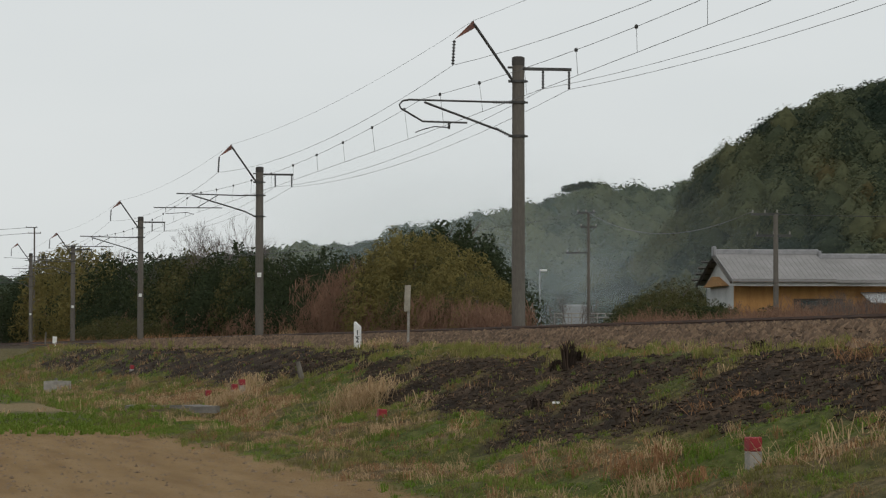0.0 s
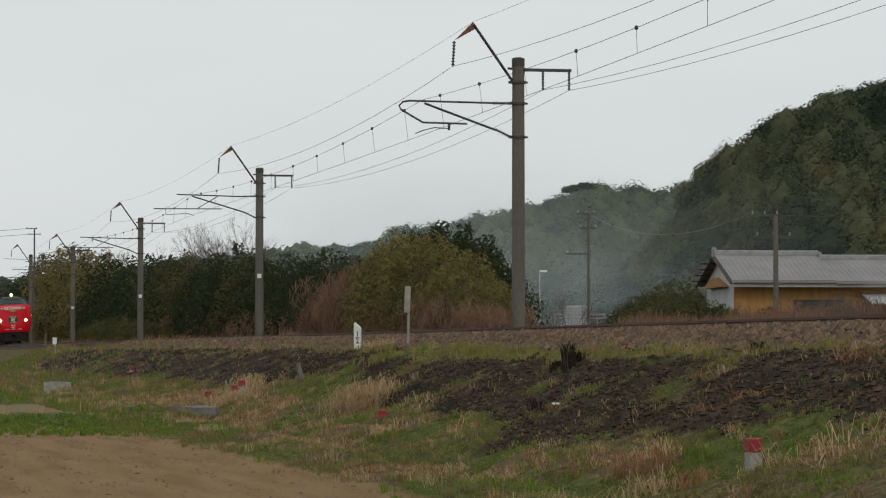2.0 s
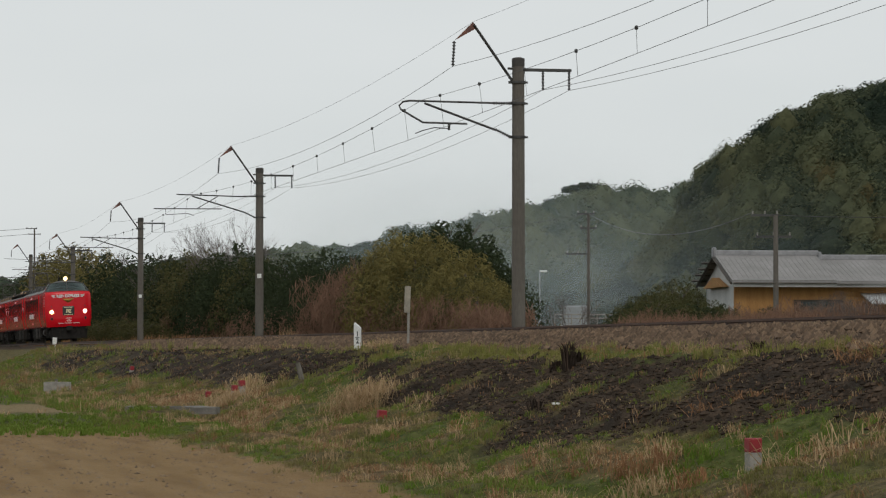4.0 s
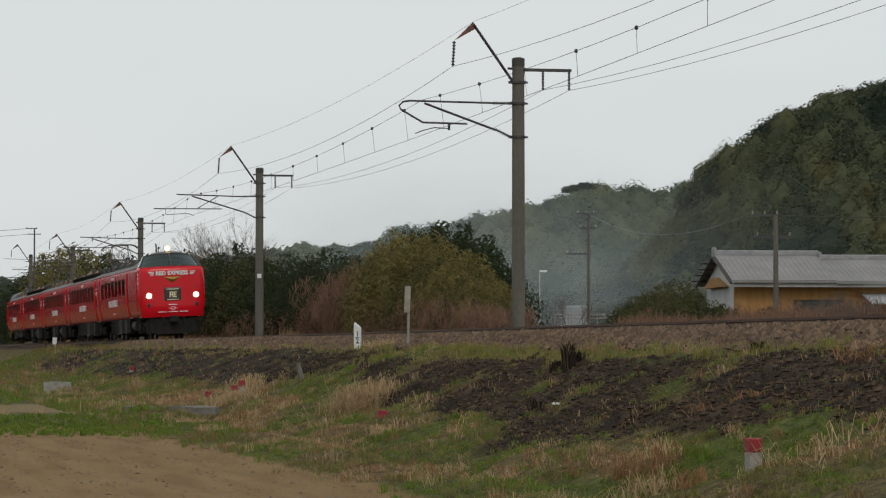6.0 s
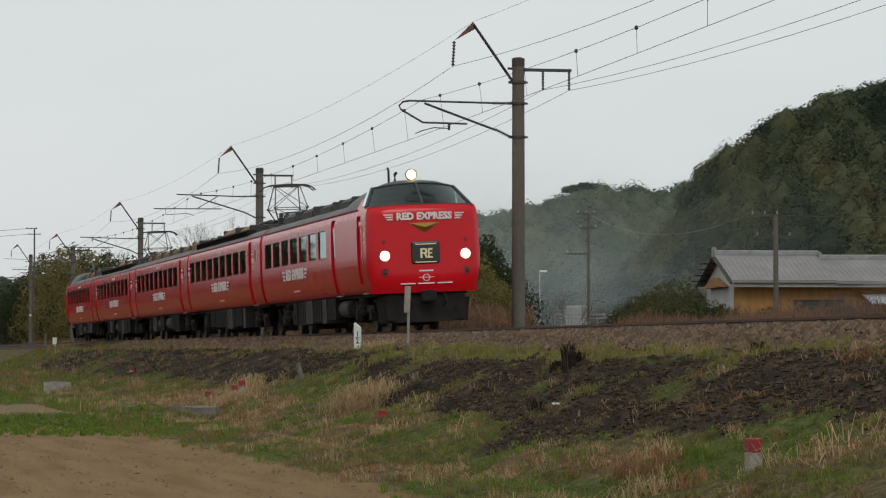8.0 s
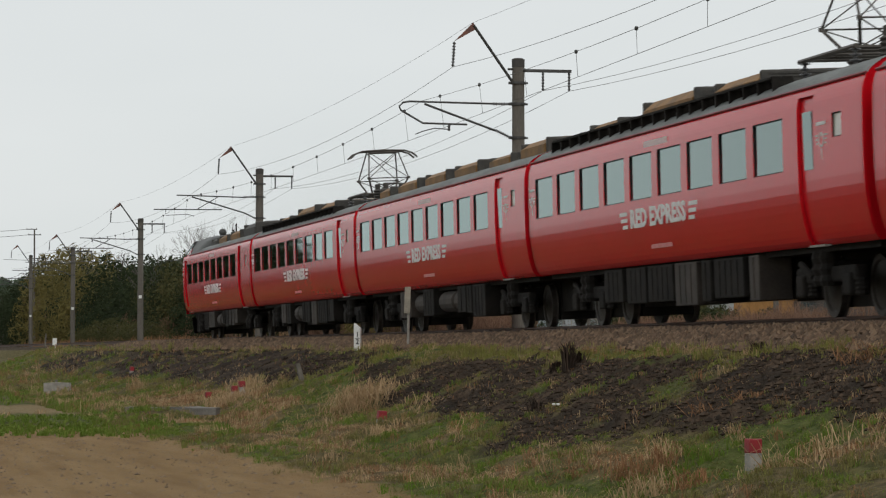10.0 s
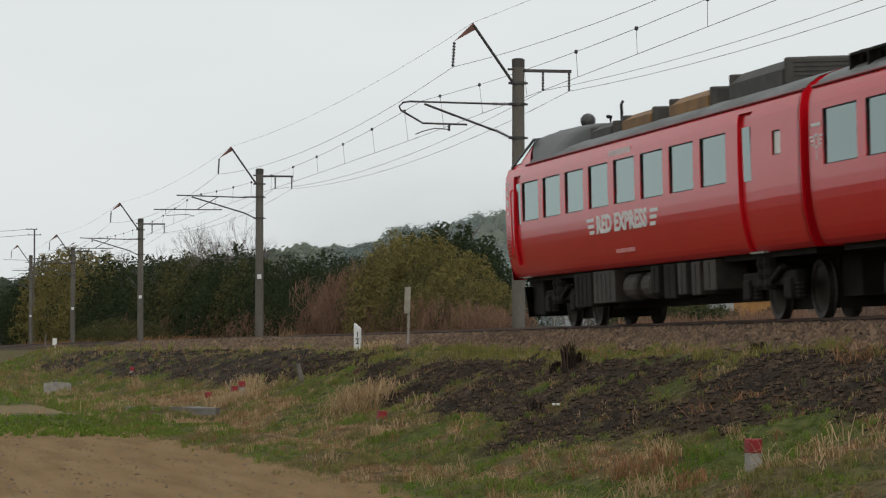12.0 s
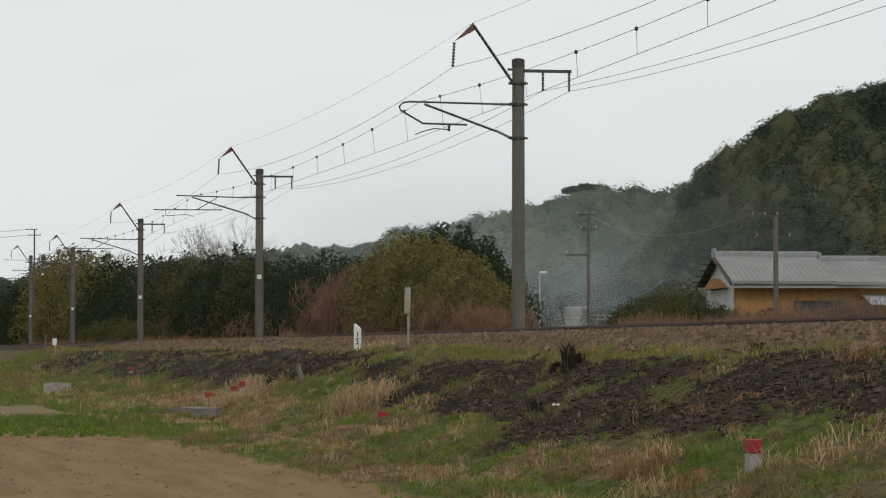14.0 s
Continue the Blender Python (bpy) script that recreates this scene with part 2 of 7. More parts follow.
# foot and head of the burnt strip along the bank
BURN_LOW = [(-60, -6.0), (-5, -5.8), (12, -5.6), (18, -5.2), (21, -4.6), (25, -5.1), (28, -5.7), (36, -5.95), (44, -6.45), (47.5, -6.7), (49, -6.2), (51, -5.6), (54, -5.3), (60, -5.1)]
BURN_HIGH = [(-60, -3.4), (-10, -3.2), (12, -3.3), (18, -3.7), (21, -4.5), (25, -4.2), (30, -4.0), (38, -4.05), (44, -3.75), (48, -3.5), (60, -3.5)]


def field_edge(s):
    return -9.55 + 0.35 * max(0.0, min(1.0, (s - 25) / 28)) + 0.16 * fbm(s, 0, 0.7, 6) + 0.08 * fbm(s, 0, 2.3, 7)


def soft(v, a, b):
    f = max(0.0, min(1.0, (v - a) / (b - a)))
    return f * f * (3 - 2 * f)


def spot(s, u, s0, u0, rs, ru):
    return math.exp(-((s - s0) / rs) ** 2 - ((u - u0) / ru) ** 2)


def cover(s, u):
    """How burnt, how green and how strawy the bank is at a place, each 0 to 1."""
    w = 0.55 * fbm(s, u, 0.5, 11) + 0.35 * fbm(s, u, 1.5, 4) + 0.2 * fbm(s, u, 4.0, 17)
    burnt = soft(u + 0.9 * w, lerp_table(BURN_LOW, s) - 0.22, lerp_table(BURN_LOW, s) + 0.22) * (1 - soft(u + 0.7 * w, lerp_table(BURN_HIGH, s) - 0.2, lerp_table(BURN_HIGH, s) + 0.2))
    patch = fbm(s + u * 0.8, u * 0.9, 0.42, 21) + 0.5 * fbm(s, u, 1.3, 14) + 0.45 * fbm(s, u, 3.7, 19)
    burnt *= 1 - 0.75 * soft(patch, 0.30, 0.62)
    burnt *= 1 - 0.8 * min(1.0, spot(s, u, 45.7, -4.83, 0.8, 0.35) + spot(s, u, 39.1, -5.0, 0.7, 0.3) + spot(s, u, -32, -5.2, 4, 0.8))
    burnt *= soft(s, -75, -55)
    hue = fbm(s, u, 0.28, 31) + 0.55 * fbm(s, u, 1.0, 33)
    green = soft(hue, -0.28, 0.30)
    green = max(green, min(1.0, 1.3 * spot(s, u, 23.5, -6.8, 3.2, 0.9) + spot(s, u, 45.7, -4.83, 0.8, 0.35) + 0.9 * spot(s, u, 47, -7.3, 5, 0.6)))
    dry = fbm(s, u, 0.36, 41) + 0.6 * fbm(s, u, 1.3, 43)
    straw = 0.9 * soft(dry, 0.26, 0.58)
    straw = max(straw, min(1.0, 1.2 * spot(s, u, 11, -6.9, 3.5, 0.8) + spot(s, u, 44.3, -5.54, 0.8, 0.22) + spot(s, u, 53.6, -4.96, 1.0, 0.2) + spot(s, u, 51, -6.8, 1.6, 0.35)))
    return burnt, green * (1 - 0.8 * straw), straw


def ground_z(s, u):
    z = lerp_table(PROFILE, u)
    rough = 0.0
    if field_edge(s) < u < -3.0:
        rim = soft(u, field_edge(s), -8.9) * (1 - soft(u, -3.6, -3.0))
        rough = 0.13 * fbm(s, u, 0.45, 3) + 0.10 * fbm(s * 1.3, u * 0.6, 1.1, 8) + 0.075 * abs(fbm(s, u, 2.1, 5)) + 0.045 * fbm(s, u, 3.4, 15) + 0.018 * fbm(s, u, 6.5, 25)
        rough *= rim
        # two dark hollows burnt out of the bank
        rough -= 0.26 * spot(s, u, 46.5, -5.85, 0.42, 0.16) + 0.26 * spot(s, u, 48.0, -5.85, 0.35, 0.15) - 0.12 * spot(s, u, 47.2, -5.5, 1.3, 0.16)
    elif u <= -9.0:
        rough = 0.02 * fbm(s, u, 1.7, 2) + 0.012 * math.sin((u + 0.3 * fbm(s, u, 0.2)) * 2 * math.pi / 0.75)
    elif u > 4:
        rough = 0.12 * fbm(s, u, 0.2, 4)
    fade = 1.0 if -200 < s < 70 else 0.3
    z += rough * fade
    if s < LANE_S and u < -6.4:
        # past the end of the field a grassy lane lies a little over it
        w = min(1.0, (LANE_S - s) / 2.0) * min(1.0, (-6.4 - u) / 2.0)
        z += 0.16 * w
    if u < -14 and s < -40:
        z += min(1.0, (-40 - s) / 60) * 0.4
    return RAIL_Z + z


def spread(pairs):
    out = []
    for a, b, n in pairs:
        out += [a + (b - a) * i / n for i in range(n)]
    return out + [pairs[-1][1]]


def build_ground():
    ss = spread([(-3200, -700, 10), (-700, -260, 16), (-260, -70, 70), (-70, -10, 100), (-10, 22, 110), (22, 58, 340), (58, 110, 12), (110, 900, 8)])
    us = spread([(-2500, -300, 6), (-300, -60, 8), (-60, -20, 14), (-20, -10, 40), (-10, -2.6, 96), (-2.6, 2.6, 8), (2.6, 12, 26), (12, 60, 14), (60, 400, 8), (400, 2800, 8)])
    verts, faces, su = [], [], []
    for s in ss:
        h = heading(s)
        x, y = line(s)
        for u in us:
            verts.append((x - math.sin(h) * u, y + math.cos(h) * u, ground_z(s, u)))
            su.append((s, u))
    m = len(us)
    for i in range(len(ss) - 1):
        for j in range(m - 1):
            a = i * m + j
            faces.append((a, a + m, a + m + 1, a + 1))
    me = bpy.data.meshes.new("ground")
    me.from_pydata(verts, [], faces)
    lay = me.attributes.new("along_across", "FLOAT_VECTOR", "POINT")
    lay.data.foreach_set("vector", np.array([(s, u, 0) for s, u in su], dtype=np.float32).ravel())
    kind_of = me.attributes.new("cover", "FLOAT_VECTOR", "POINT")
    kind_of.data.foreach_set("vector", np.array([cover(s, u) if -12 < u < -2.5 and -90 < s < 70 else (0, 0.4, 0.3) for s, u in su], dtype=np.float32).ravel())
    edge = me.attributes.new("from_field", "FLOAT", "POINT")
    edge.data.foreach_set("value", np.array([u - field_edge(s) for s, u in su], dtype=np.float32))
    me.polygons.foreach_set("use_smooth", [True] * len(faces))
    me.update()
    ob = new("ground", me)
    me.materials.append(ground_material())
    tagged(ob, "brown ploughed field, grass verge and burnt railway bank", "ground", kind="structure")
    return ob


def ground_material():
    m = bpy.data.materials.new("field_and_bank")
    m.use_nodes = True
    n, l = m.node_tree.nodes, m.node_tree.links
    b = n["Principled BSDF"]
    b.inputs["Roughness"].default_value = 0.95
    b.inputs["Specular IOR Level"].default_value = 0.08
    at = n.new("ShaderNodeAttribute")
    at.attribute_name = "along_across"
    sep = n.new("ShaderNodeSeparateXYZ")
    l.new(at.outputs["Vector"], sep.inputs[0])

    def noise_tex(scale, detail=5, stretch=None):
        t = n.new("ShaderNodeTexNoise")
        t.inputs["Scale"].default_value = scale
        t.inputs["Detail"].default_value = detail
        src = at.outputs["Vector"]
        if stretch:
            mp = n.new("ShaderNodeMapping")
            mp.inputs["Scale"].default_value = stretch
            l.new(src, mp.inputs[0])
            src = mp.outputs[0]
        l.new(src, t.inputs["Vector"])
        return t.outputs["Fac"]

    def ramp(src, *stops):
        r = n.new("ShaderNodeValToRGB")
        el = r.color_ramp.elements
        while len(el) < len(stops):
            el.new(0.5)
        for e, (p, c) in zip(el, stops):
            e.position = p
            e.color = (*c, 1) if isinstance(c, tuple) else (c, c, c, 1)
        l.new(src, r.inputs[0])
        return r.outputs[0]

    def mix(f, a, c):
        x = n.new("ShaderNodeMixRGB")
        l.new(f, x.inputs[0])
        l.new(a, x.inputs[1])
        l.new(c, x.inputs[2])
        return x.outputs[0]

    def math_node(op, a, c=None):
        x = n.new("ShaderNodeMath")
        x.operation = op
        x.use_clamp = False
        for i, v in enumerate((a, c)):
            if v is None:
                continue
            if isinstance(v, (int, float)):
                x.inputs[i].default_value = v
            else:
                l.new(v, x.inputs[i])
        return x.outputs[0]

    def step(v, a, c):
        x = n.new("ShaderNodeMapRange")
        x.inputs["From Min"].default_value = a
        x.inputs["From Max"].default_value = c
        x.interpolation_type = "SMOOTHSTEP"
        l.new(v, x.inputs["Value"])
        return x.outputs[0]

    s_, u_ = sep.outputs[0], sep.outputs[1]
    n1, n2, n3, n4 = noise_tex(0.35), noise_tex(1.6), noise_tex(7.0), noise_tex(30, 4)
    furrow = noise_tex(2.2, 6, (0.12, 1.0, 1.0))
    wob = math_node("MULTIPLY", math_node("SUBTRACT", n2, 0.5), 1.6)
    uu = math_node("ADD", u_, wob)
    soil = ramp(furrow, (0.3, (0.185, 0.116, 0.053)), (0.5, (0.236, 0.153, 0.073)), (0.72, (0.275, 0.188, 0.096)))
    soil = mix(ramp(n3, (0.52, 0.0), (0.72, 0.55)), soil, ramp(n4, (0.35, (0.115, 0.078, 0.048)), (0.65, (0.26, 0.20, 0.14))))
    cov = n.new("ShaderNodeAttribute")
    cov.attribute_name = "cover"
    cs = n.new("ShaderNodeSeparateXYZ")
    l.new(cov.outputs["Vector"], cs.inputs[0])
    fe = n.new("ShaderNodeAttribute")
    fe.attribute_name = "from_field"
    thatch = ramp(n3, (0.3, (0.058, 0.048, 0.024)), (0.5, (0.104, 0.084, 0.041)), (0.7, (0.162, 0.121, 0.062)))
    turf = ramp(n3, (0.3, (0.042, 0.058, 0.014)), (0.5, (0.074, 0.092, 0.024)), (0.7, (0.110, 0.122, 0.037)))
    hay = ramp(n3, (0.3, (0.10, 0.067, 0.035)), (0.7, (0.20, 0.14, 0.078)))
    grass = mix(cs.outputs[1], thatch, turf)
    grass = mix(math_node("MULTIPLY", cs.outputs[2], 0.8), grass, hay)
    grass = mix(ramp(n4, (0.45, 0.0), (0.75, 0.55)), grass, ramp(n3, (0.4, (0.045, 0.040, 0.020)), (0.6, (0.14, 0.11, 0.06))))
    burnt = ramp(n2, (0.32, (0.016, 0.013, 0.011)), (0.5, (0.040, 0.030, 0.022)), (0.74, (0.092, 0.063, 0.042)))
    burnt = mix(ramp(n4, (0.45, 0.0), (0.8, 0.6)), burnt, ramp(n3, (0.3, (0.010, 0.009, 0.008)), (0.7, (0.085, 0.061, 0.042))))
    col = mix(step(math_node("ADD", fe.outputs["Fac"], math_node("MULTIPLY", math_node("SUBTRACT", n3, 0.5), 0.5)), -0.12, 0.12), soil, grass)
    lane = math_node("MULTIPLY", step(math_node("MULTIPLY", s_, -1.0), -LANE_S + 0.2, -LANE_S + 1.2), step(math_node("MULTIPLY", u_, -1.0), 6.0, 7.5))
    col = mix(lane, col, grass)
    path = math_node("MULTIPLY", math_node("MULTIPLY", step(s_, 6, 9), step(math_node("MULTIPLY", s_, -1.0), -19, -16)), step(math_node("MULTIPLY", uu, -1.0), 9.0, 10.0))
    col = mix(math_node("MULTIPLY", path, 0.85), col, ramp(n3, (0.3, (0.20, 0.145, 0.078)), (0.7, (0.27, 0.205, 0.12))))
    col = mix(cs.outputs[0], col, burnt)
    bed = math_node("MULTIPLY", step(u_, -3.3, -2.7), step(math_node("MULTIPLY", u_, -1.0), -3.6, -3.0))
    col = mix(bed, col, ramp(n4, (0.3, (0.030, 0.023, 0.017)), (0.7, (0.085, 0.062, 0.044))))
    l.new(col, b.inputs["Base Color"])
    bp = n.new("ShaderNodeBump")
    bp.inputs["Strength"].default_value = 1.0
    bp.inputs["Distance"].default_value = 0.09
    l.new(math_node("ADD", n3, math_node("MULTIPLY", n4, 0.5)), bp.inputs["Height"])
    l.new(bp.outputs[0], b.inputs["Normal"])
    return m


build_ground()


# ---- the track ----
def build_track():
    track = empty("railway_track")
    tagged(track, "single rusty railway track on brown stone ballast", "track", kind="structure")
    prof = [(-0.065, -0.153), (0.065, -0.153), (0.065, -0.135), (0.012, -0.115), (0.012, -0.04), (0.034, -0.03), (0.034, 0.0), (-0.034, 0.0), (-0.034, -0.03), (-0.012, -0.04), (-0.012, -0.115), (-0.065, -0.135)]
    cuts = spread([(-330, -60, 40), (-60, 110, 60)])
    for side in (-0.566, 0.566):
        bm = bmesh.new()
        rings = [[bm.verts.new(on(s, side + a, b + side * CANT)) for a, b in prof] for s in cuts]
        k = len(prof)
        for q, w in zip(rings, rings[1:]):
            for i in range(k):
                bm.faces.new((q[i], q[(i + 1) % k], w[(i + 1) % k], w[i]))
        part("rail", bm, RAIL, track)
    bm = bmesh.new()
    box(bm, -0.11, 0.11, -1.0, 1.0, -0.32, -0.155, 0.02)
    first = part("sleeper", bm, TIE, track)
    first.matrix_basis = on_pose(-60, 0, 0, CANT)
    for i in range(1, 190):
        share("sleeper", first, track, on_pose(-60 + i * 0.6, 0, 0, CANT))
    return track


TRACK = build_track()


def pebble():
    """An eight-sided stone."""
    base = np.array([(1, 0, 0.1), (0, 1, -0.1), (-1, 0.1, 0), (-0.1, -1, 0.1), (0.15, 0, 0.9), (0, 0.1, -0.9)])
    tri = np.array([(0, 1, 4), (1, 2, 4), (2, 3, 4), (3, 0, 4), (1, 0, 5), (2, 1, 5), (3, 2, 5), (0, 3, 5)])
    return base, tri


def build_ballast():
    """Loose stones on the bed and its shoulder."""
    rng = np.random.default_rng(4)
    base, tri = pebble()
    V, F = [], []
    count = 0
    spots = []
    for lo, hi, num in ((25, 62, 18000), (-10, 25, 11000), (-60, -10, 6000)):
        spots += [(rng.uniform(lo, hi), rng.uniform(-3.25, -0.75) if rng.random() < 0.9 else rng.uniform(-0.5, 2.6)) for _ in range(num)]
    for s, u in spots:
        size = rng.uniform(0.028, 0.07) * (1.0 if s > -10 else 1.5)
        p = on(s, u)
        p.z = ground_z(s, u) + size * 0.35
        if -1.1 < u < 1.1:
            p.z = RAIL_Z - 0.15 + u * CANT
        elif u < -1.1:
            p.z += 0.05 * max(0.0, 1 - abs(u + 1.5) / 1.2)
        sh = base * (rng.uniform(0.65, 1.25, 3) * size) * rng.uniform(0.8, 1.2, (len(base), 1))
        a = rng.uniform(0, 6.28)
        c, q = math.cos(a), math.sin(a)
        rot = np.array([[c, -q, 0], [q, c, 0], [0, 0, 1]])
        V.append(sh @ rot.T + np.array(p))
        F.append(tri + count)
        count += len(base)
    me = bpy.data.meshes.new("ballast_stones")
    me.from_pydata(np.concatenate(V).tolist(), [], np.concatenate(F).tolist())
    me.materials.append(STONES)
    ob = new("ballast_stones", me)
    tagged(ob, "loose brown ballast stones along the track", "ballast", kind="stuff")


build_ballast()


# ---- overhead line ----
POLE_S, POLE_GAP, POLE_U, POLE_TOP = 2.743, 49.807, 2.66, 7.07


def insulator(bm, a, b, r=0.055, discs=6):
    a, b = Vector(a), Vector(b)
    d = (b - a)
    q = d.to_track_quat("Z", "Y").to_matrix().to_4x4()
    prof = [(0.02, 0)]
    L = d.length
    for i in range(discs):
        z = L * (i + 0.25) / discs
        prof += [(0.025, z), (r, z + L * 0.22 / discs), (r * 0.85, z + L * 0.4 / discs), (0.025, z + L * 0.5 / discs)]
    prof.append((0.02, L))
    spin(bm, prof, Matrix.Translation(a) @ q, 10)


def overhead_pole(s, kind, extra=0.0, low=0.0):
    """A round concrete pole with its brackets; x along the line, y across it to the far side, z from the rails."""
    root = empty("overhead_line_pole", on_pose(s, POLE_U))
    tagged(root, "round grey-brown concrete overhead line pole with steel brackets", "utility pole", "overhead line poles")
    top = POLE_TOP + extra
    bm = bmesh.new()
    spin(bm, [(0.185, -1.4), (0.178, 0), (0.158, top - 0.02), (0.15, top), (0.0, top + 0.005)], None, 20)
    part("pole_shaft", bm, CONCRETE_POLE, root, smooth=False)
    bm = bmesh.new()
    spin(bm, [(0.163, top - 0.19), (0.168, top - 0.18), (0.168, top + 0.02), (0.10, top + 0.05), (0, top + 0.055)], None, 20)
    part("pole_cap", bm, mat("pole_cap_dark", (0.055, 0.05, 0.045), (0.04, 0.036, 0.033)), root)
    for z in (top - 0.6, 5.92 + low, 5.04 + low):
        bm = bmesh.new()
        spin(bm, [(0.165, z - 0.03), (0.20, z - 0.03), (0.20, z + 0.03), (0.165, z + 0.03)], None, 16)
        box(bm, -0.03, 0.03, -0.26, -0.17, z - 0.035, z + 0.035)
        box(bm, -0.03, 0.03, 0.17, 0.25, z - 0.025, z + 0.025)
        part("collar", bm, GALV, root)
    # bird-beak bracket with its rusty plate
    e = extra
    bm = bmesh.new()
    rod(bm, [(0, -0.12, 6.45 + e), (0, -1.18, 7.95 + e)], 0.038, 8)
    rod(bm, [(0, -0.28, 6.83 + e), (0, 0.1, 6.83 + e)], 0.03, 8)
    part("beak_arm", bm, GALV, root)
    bm = bmesh.new()
    prism(bm, [(-1.20, 8.03 + e), (-1.10, 7.88 + e), (-1.22, 7.80 + e), (-1.70, 7.53 + e)], 0.03, Matrix.Rotation(radians(90), 4, "Z"))
    part("beak_plate", bm, RUSTY, root, "rusty triangular plate")
    bm = bmesh.new()
    insulator(bm, (0, -1.70, 7.52 + e), (0, -1.74, 6.87 + e), 0.05, 8)
    part("insulator", bm, PORCELAIN, root)
    # cross arm to the far side
    bm = bmesh.new()
    box(bm, -0.035, 0.035, 0.15, 1.42, 6.76 + e, 6.84 + e, 0.006)
    part("cross_arm", bm, GALV, root)
    for u in (0.66, 1.36):
        bm = bmesh.new()
        insulator(bm, (0, u, 6.76 + e), (0, u, 6.28 + e), 0.042, 6)
        part("insulator", bm, PORCELAIN, root)
    # cantilever that carries the wires over the track
    bm = bmesh.new()
    hi, lo = 5.92 + low, 5.04 + low
    if kind == "pull":
        rod(bm, [(0, -0.56, hi), (0, -2.88, hi + 0.03), (0, -3.05, hi), (0, -3.15, hi - 0.10), (0, -3.11, hi - 0.2), (0, -2.53, hi - 0.53), (0, -1.36, hi - 0.55)], 0.026, 8)
        rod(bm, [(0, -0.61, lo + 0.18), (0, -2.49, hi - 0.03)], 0.03, 8)
        rod(bm, [(0, -1.84, hi - 0.54), (0, -1.84, hi - 0.72)], 0.035, 8)
        rod(bm, [(0, -1.86, hi - 0.68), (0, -2.23, hi - 0.66), (0, -2.53, hi - 0.74), (0, -2.73, 5.10)], 0.015, 6)
    else:
        rod(bm, [(0, -0.56, hi - 0.02), (0, -3.48, hi + 0.05)], 0.026, 8)
        rod(bm, [(0, -0.61, lo + 0.2), (0, -2.83, hi - 0.02)], 0.03, 8)
        rod(bm, [(0, -1.57, hi - 0.54), (0, -4.43, hi - 0.55)], 0.022, 8)
        rod(bm, [(0, -1.73, hi + 0.0), (0, -2.63, hi - 0.54)], 0.02, 6)
        rod(bm, [(0, -3.93, hi - 0.54), (0, -3.93, hi - 0.8), (0, -3.03, 5.18), (0, -2.76, 5.10)], 0.015, 6)
    part("cantilever", bm, GALV, root)
    for z0, z1 in ((hi, hi), (lo, lo + 0.2)):
        bm = bmesh.new()
        insulator(bm, (0, -0.2, z0), (0, -0.68 if z0 == hi else -0.62, z1), 0.05, 7)
        part("insulator", bm, PORCELAIN, root)
    if kind != "pull":
        bm = bmesh.new()
        box(bm, 0.17, 0.195, -0.12, 0.06, 2.5, 2.68, 0.004)
        part("pole_board", bm, POST_WHITE, root, "small white board")
    return root


for i, kind in ((-1, "push"), (0, "pull"), (1, "push"), (2, "push"), (3, "push"), (4, "push")):
    overhead_pole(POLE_S - POLE_GAP * i, kind, 0.9 if i == 4 else 0.0)


def wire(name, pts_u_z, radius, sag, label, first=-1, last=4):
    """A wire from pole to pole; pts_u_z gives its place on a pole."""
    bm = bmesh.new()
    pts = []
    for i in range(first, last):
        for k in range(13):
            f = k / 13
            u0, z0 = pts_u_z(i)
            u1, z1 = pts_u_z(i + 1)
            pts.append(on(POLE_S - POLE_GAP * (i + f), u0 + (u1 - u0) * f, z0 + (z1 - z0) * f - sag * 4 * f * (1 - f)))
    u, z = pts_u_z(last)
    pts.append(on(POLE_S - POLE_GAP * last, u, z))
    rod(bm, pts, radius * 0.6, 5)
    ob = part(name, bm, WIRE)
    tagged(ob, label, "overhead wire", "overhead wires")
    return ob


def stagger(i):
    return 0.22 if i % 2 == 0 else -0.2


wire("contact_wire", lambda i: (stagger(i), 5.10), 0.010, 0.03, "dark contact wire strung over the track")
MESS = wire("messenger_wire", lambda i: (stagger(i) * 0.5, 5.97), 0.010, 0.42, "sagging dark messenger wire over the track")
wire("feeder_wire", lambda i: (POLE_U - 1.74, 6.86), 0.011, 0.55, "dark feeder wire hung from pole brackets")
wire("earth_wire", lambda i: (POLE_U - 1.2, 8.03), 0.007, 0.35, "thin dark wire on the bracket tips")
wire("signal_wire", lambda i: (POLE_U + 0.66, 6.28), 0.010, 0.5, "dark wire on the far cross arms")
wire("signal_wire", lambda i: (POLE_U + 1.36, 6.28), 0.010, 0.5, "dark wire on the far cross arms")


def droppers():
    bm = bmesh.new()
    rod(bm, [(0, 0, 0), (0, 0, -1)], 0.004, 4)
    dots = []
    for i in range(-1, 4):
        for k in range(10):
            f = (k + 0.5) / 10
            s = POLE_S - POLE_GAP * (i + f)
            u = stagger(i) * 0.5 * (1 - f) + stagger(i + 1) * 0.5 * f
            uc = stagger(i) * (1 - f) + stagger(i + 1) * f
            top = on(s, u, 5.97 - 0.42 * 4 * f * (1 - f))
            bot = on(s, uc, 5.10 - 0.03 * 4 * f * (1 - f))
            dots.append((top, bot))
    bm.free()
    for top, bot in dots:
        bm = bmesh.new()
        rod(bm, [top, bot], 0.0045, 4)
        spin(bm, [(0.0, -0.045), (0.03, -0.035), (0.038, 0), (0.03, 0.035), (0, 0.045)], Matrix.Translation(top), 8)
        tagged(part("dropper", bm, WIRE), "thin dropper wire with a black clamp", "dropper", "droppers")


droppers()


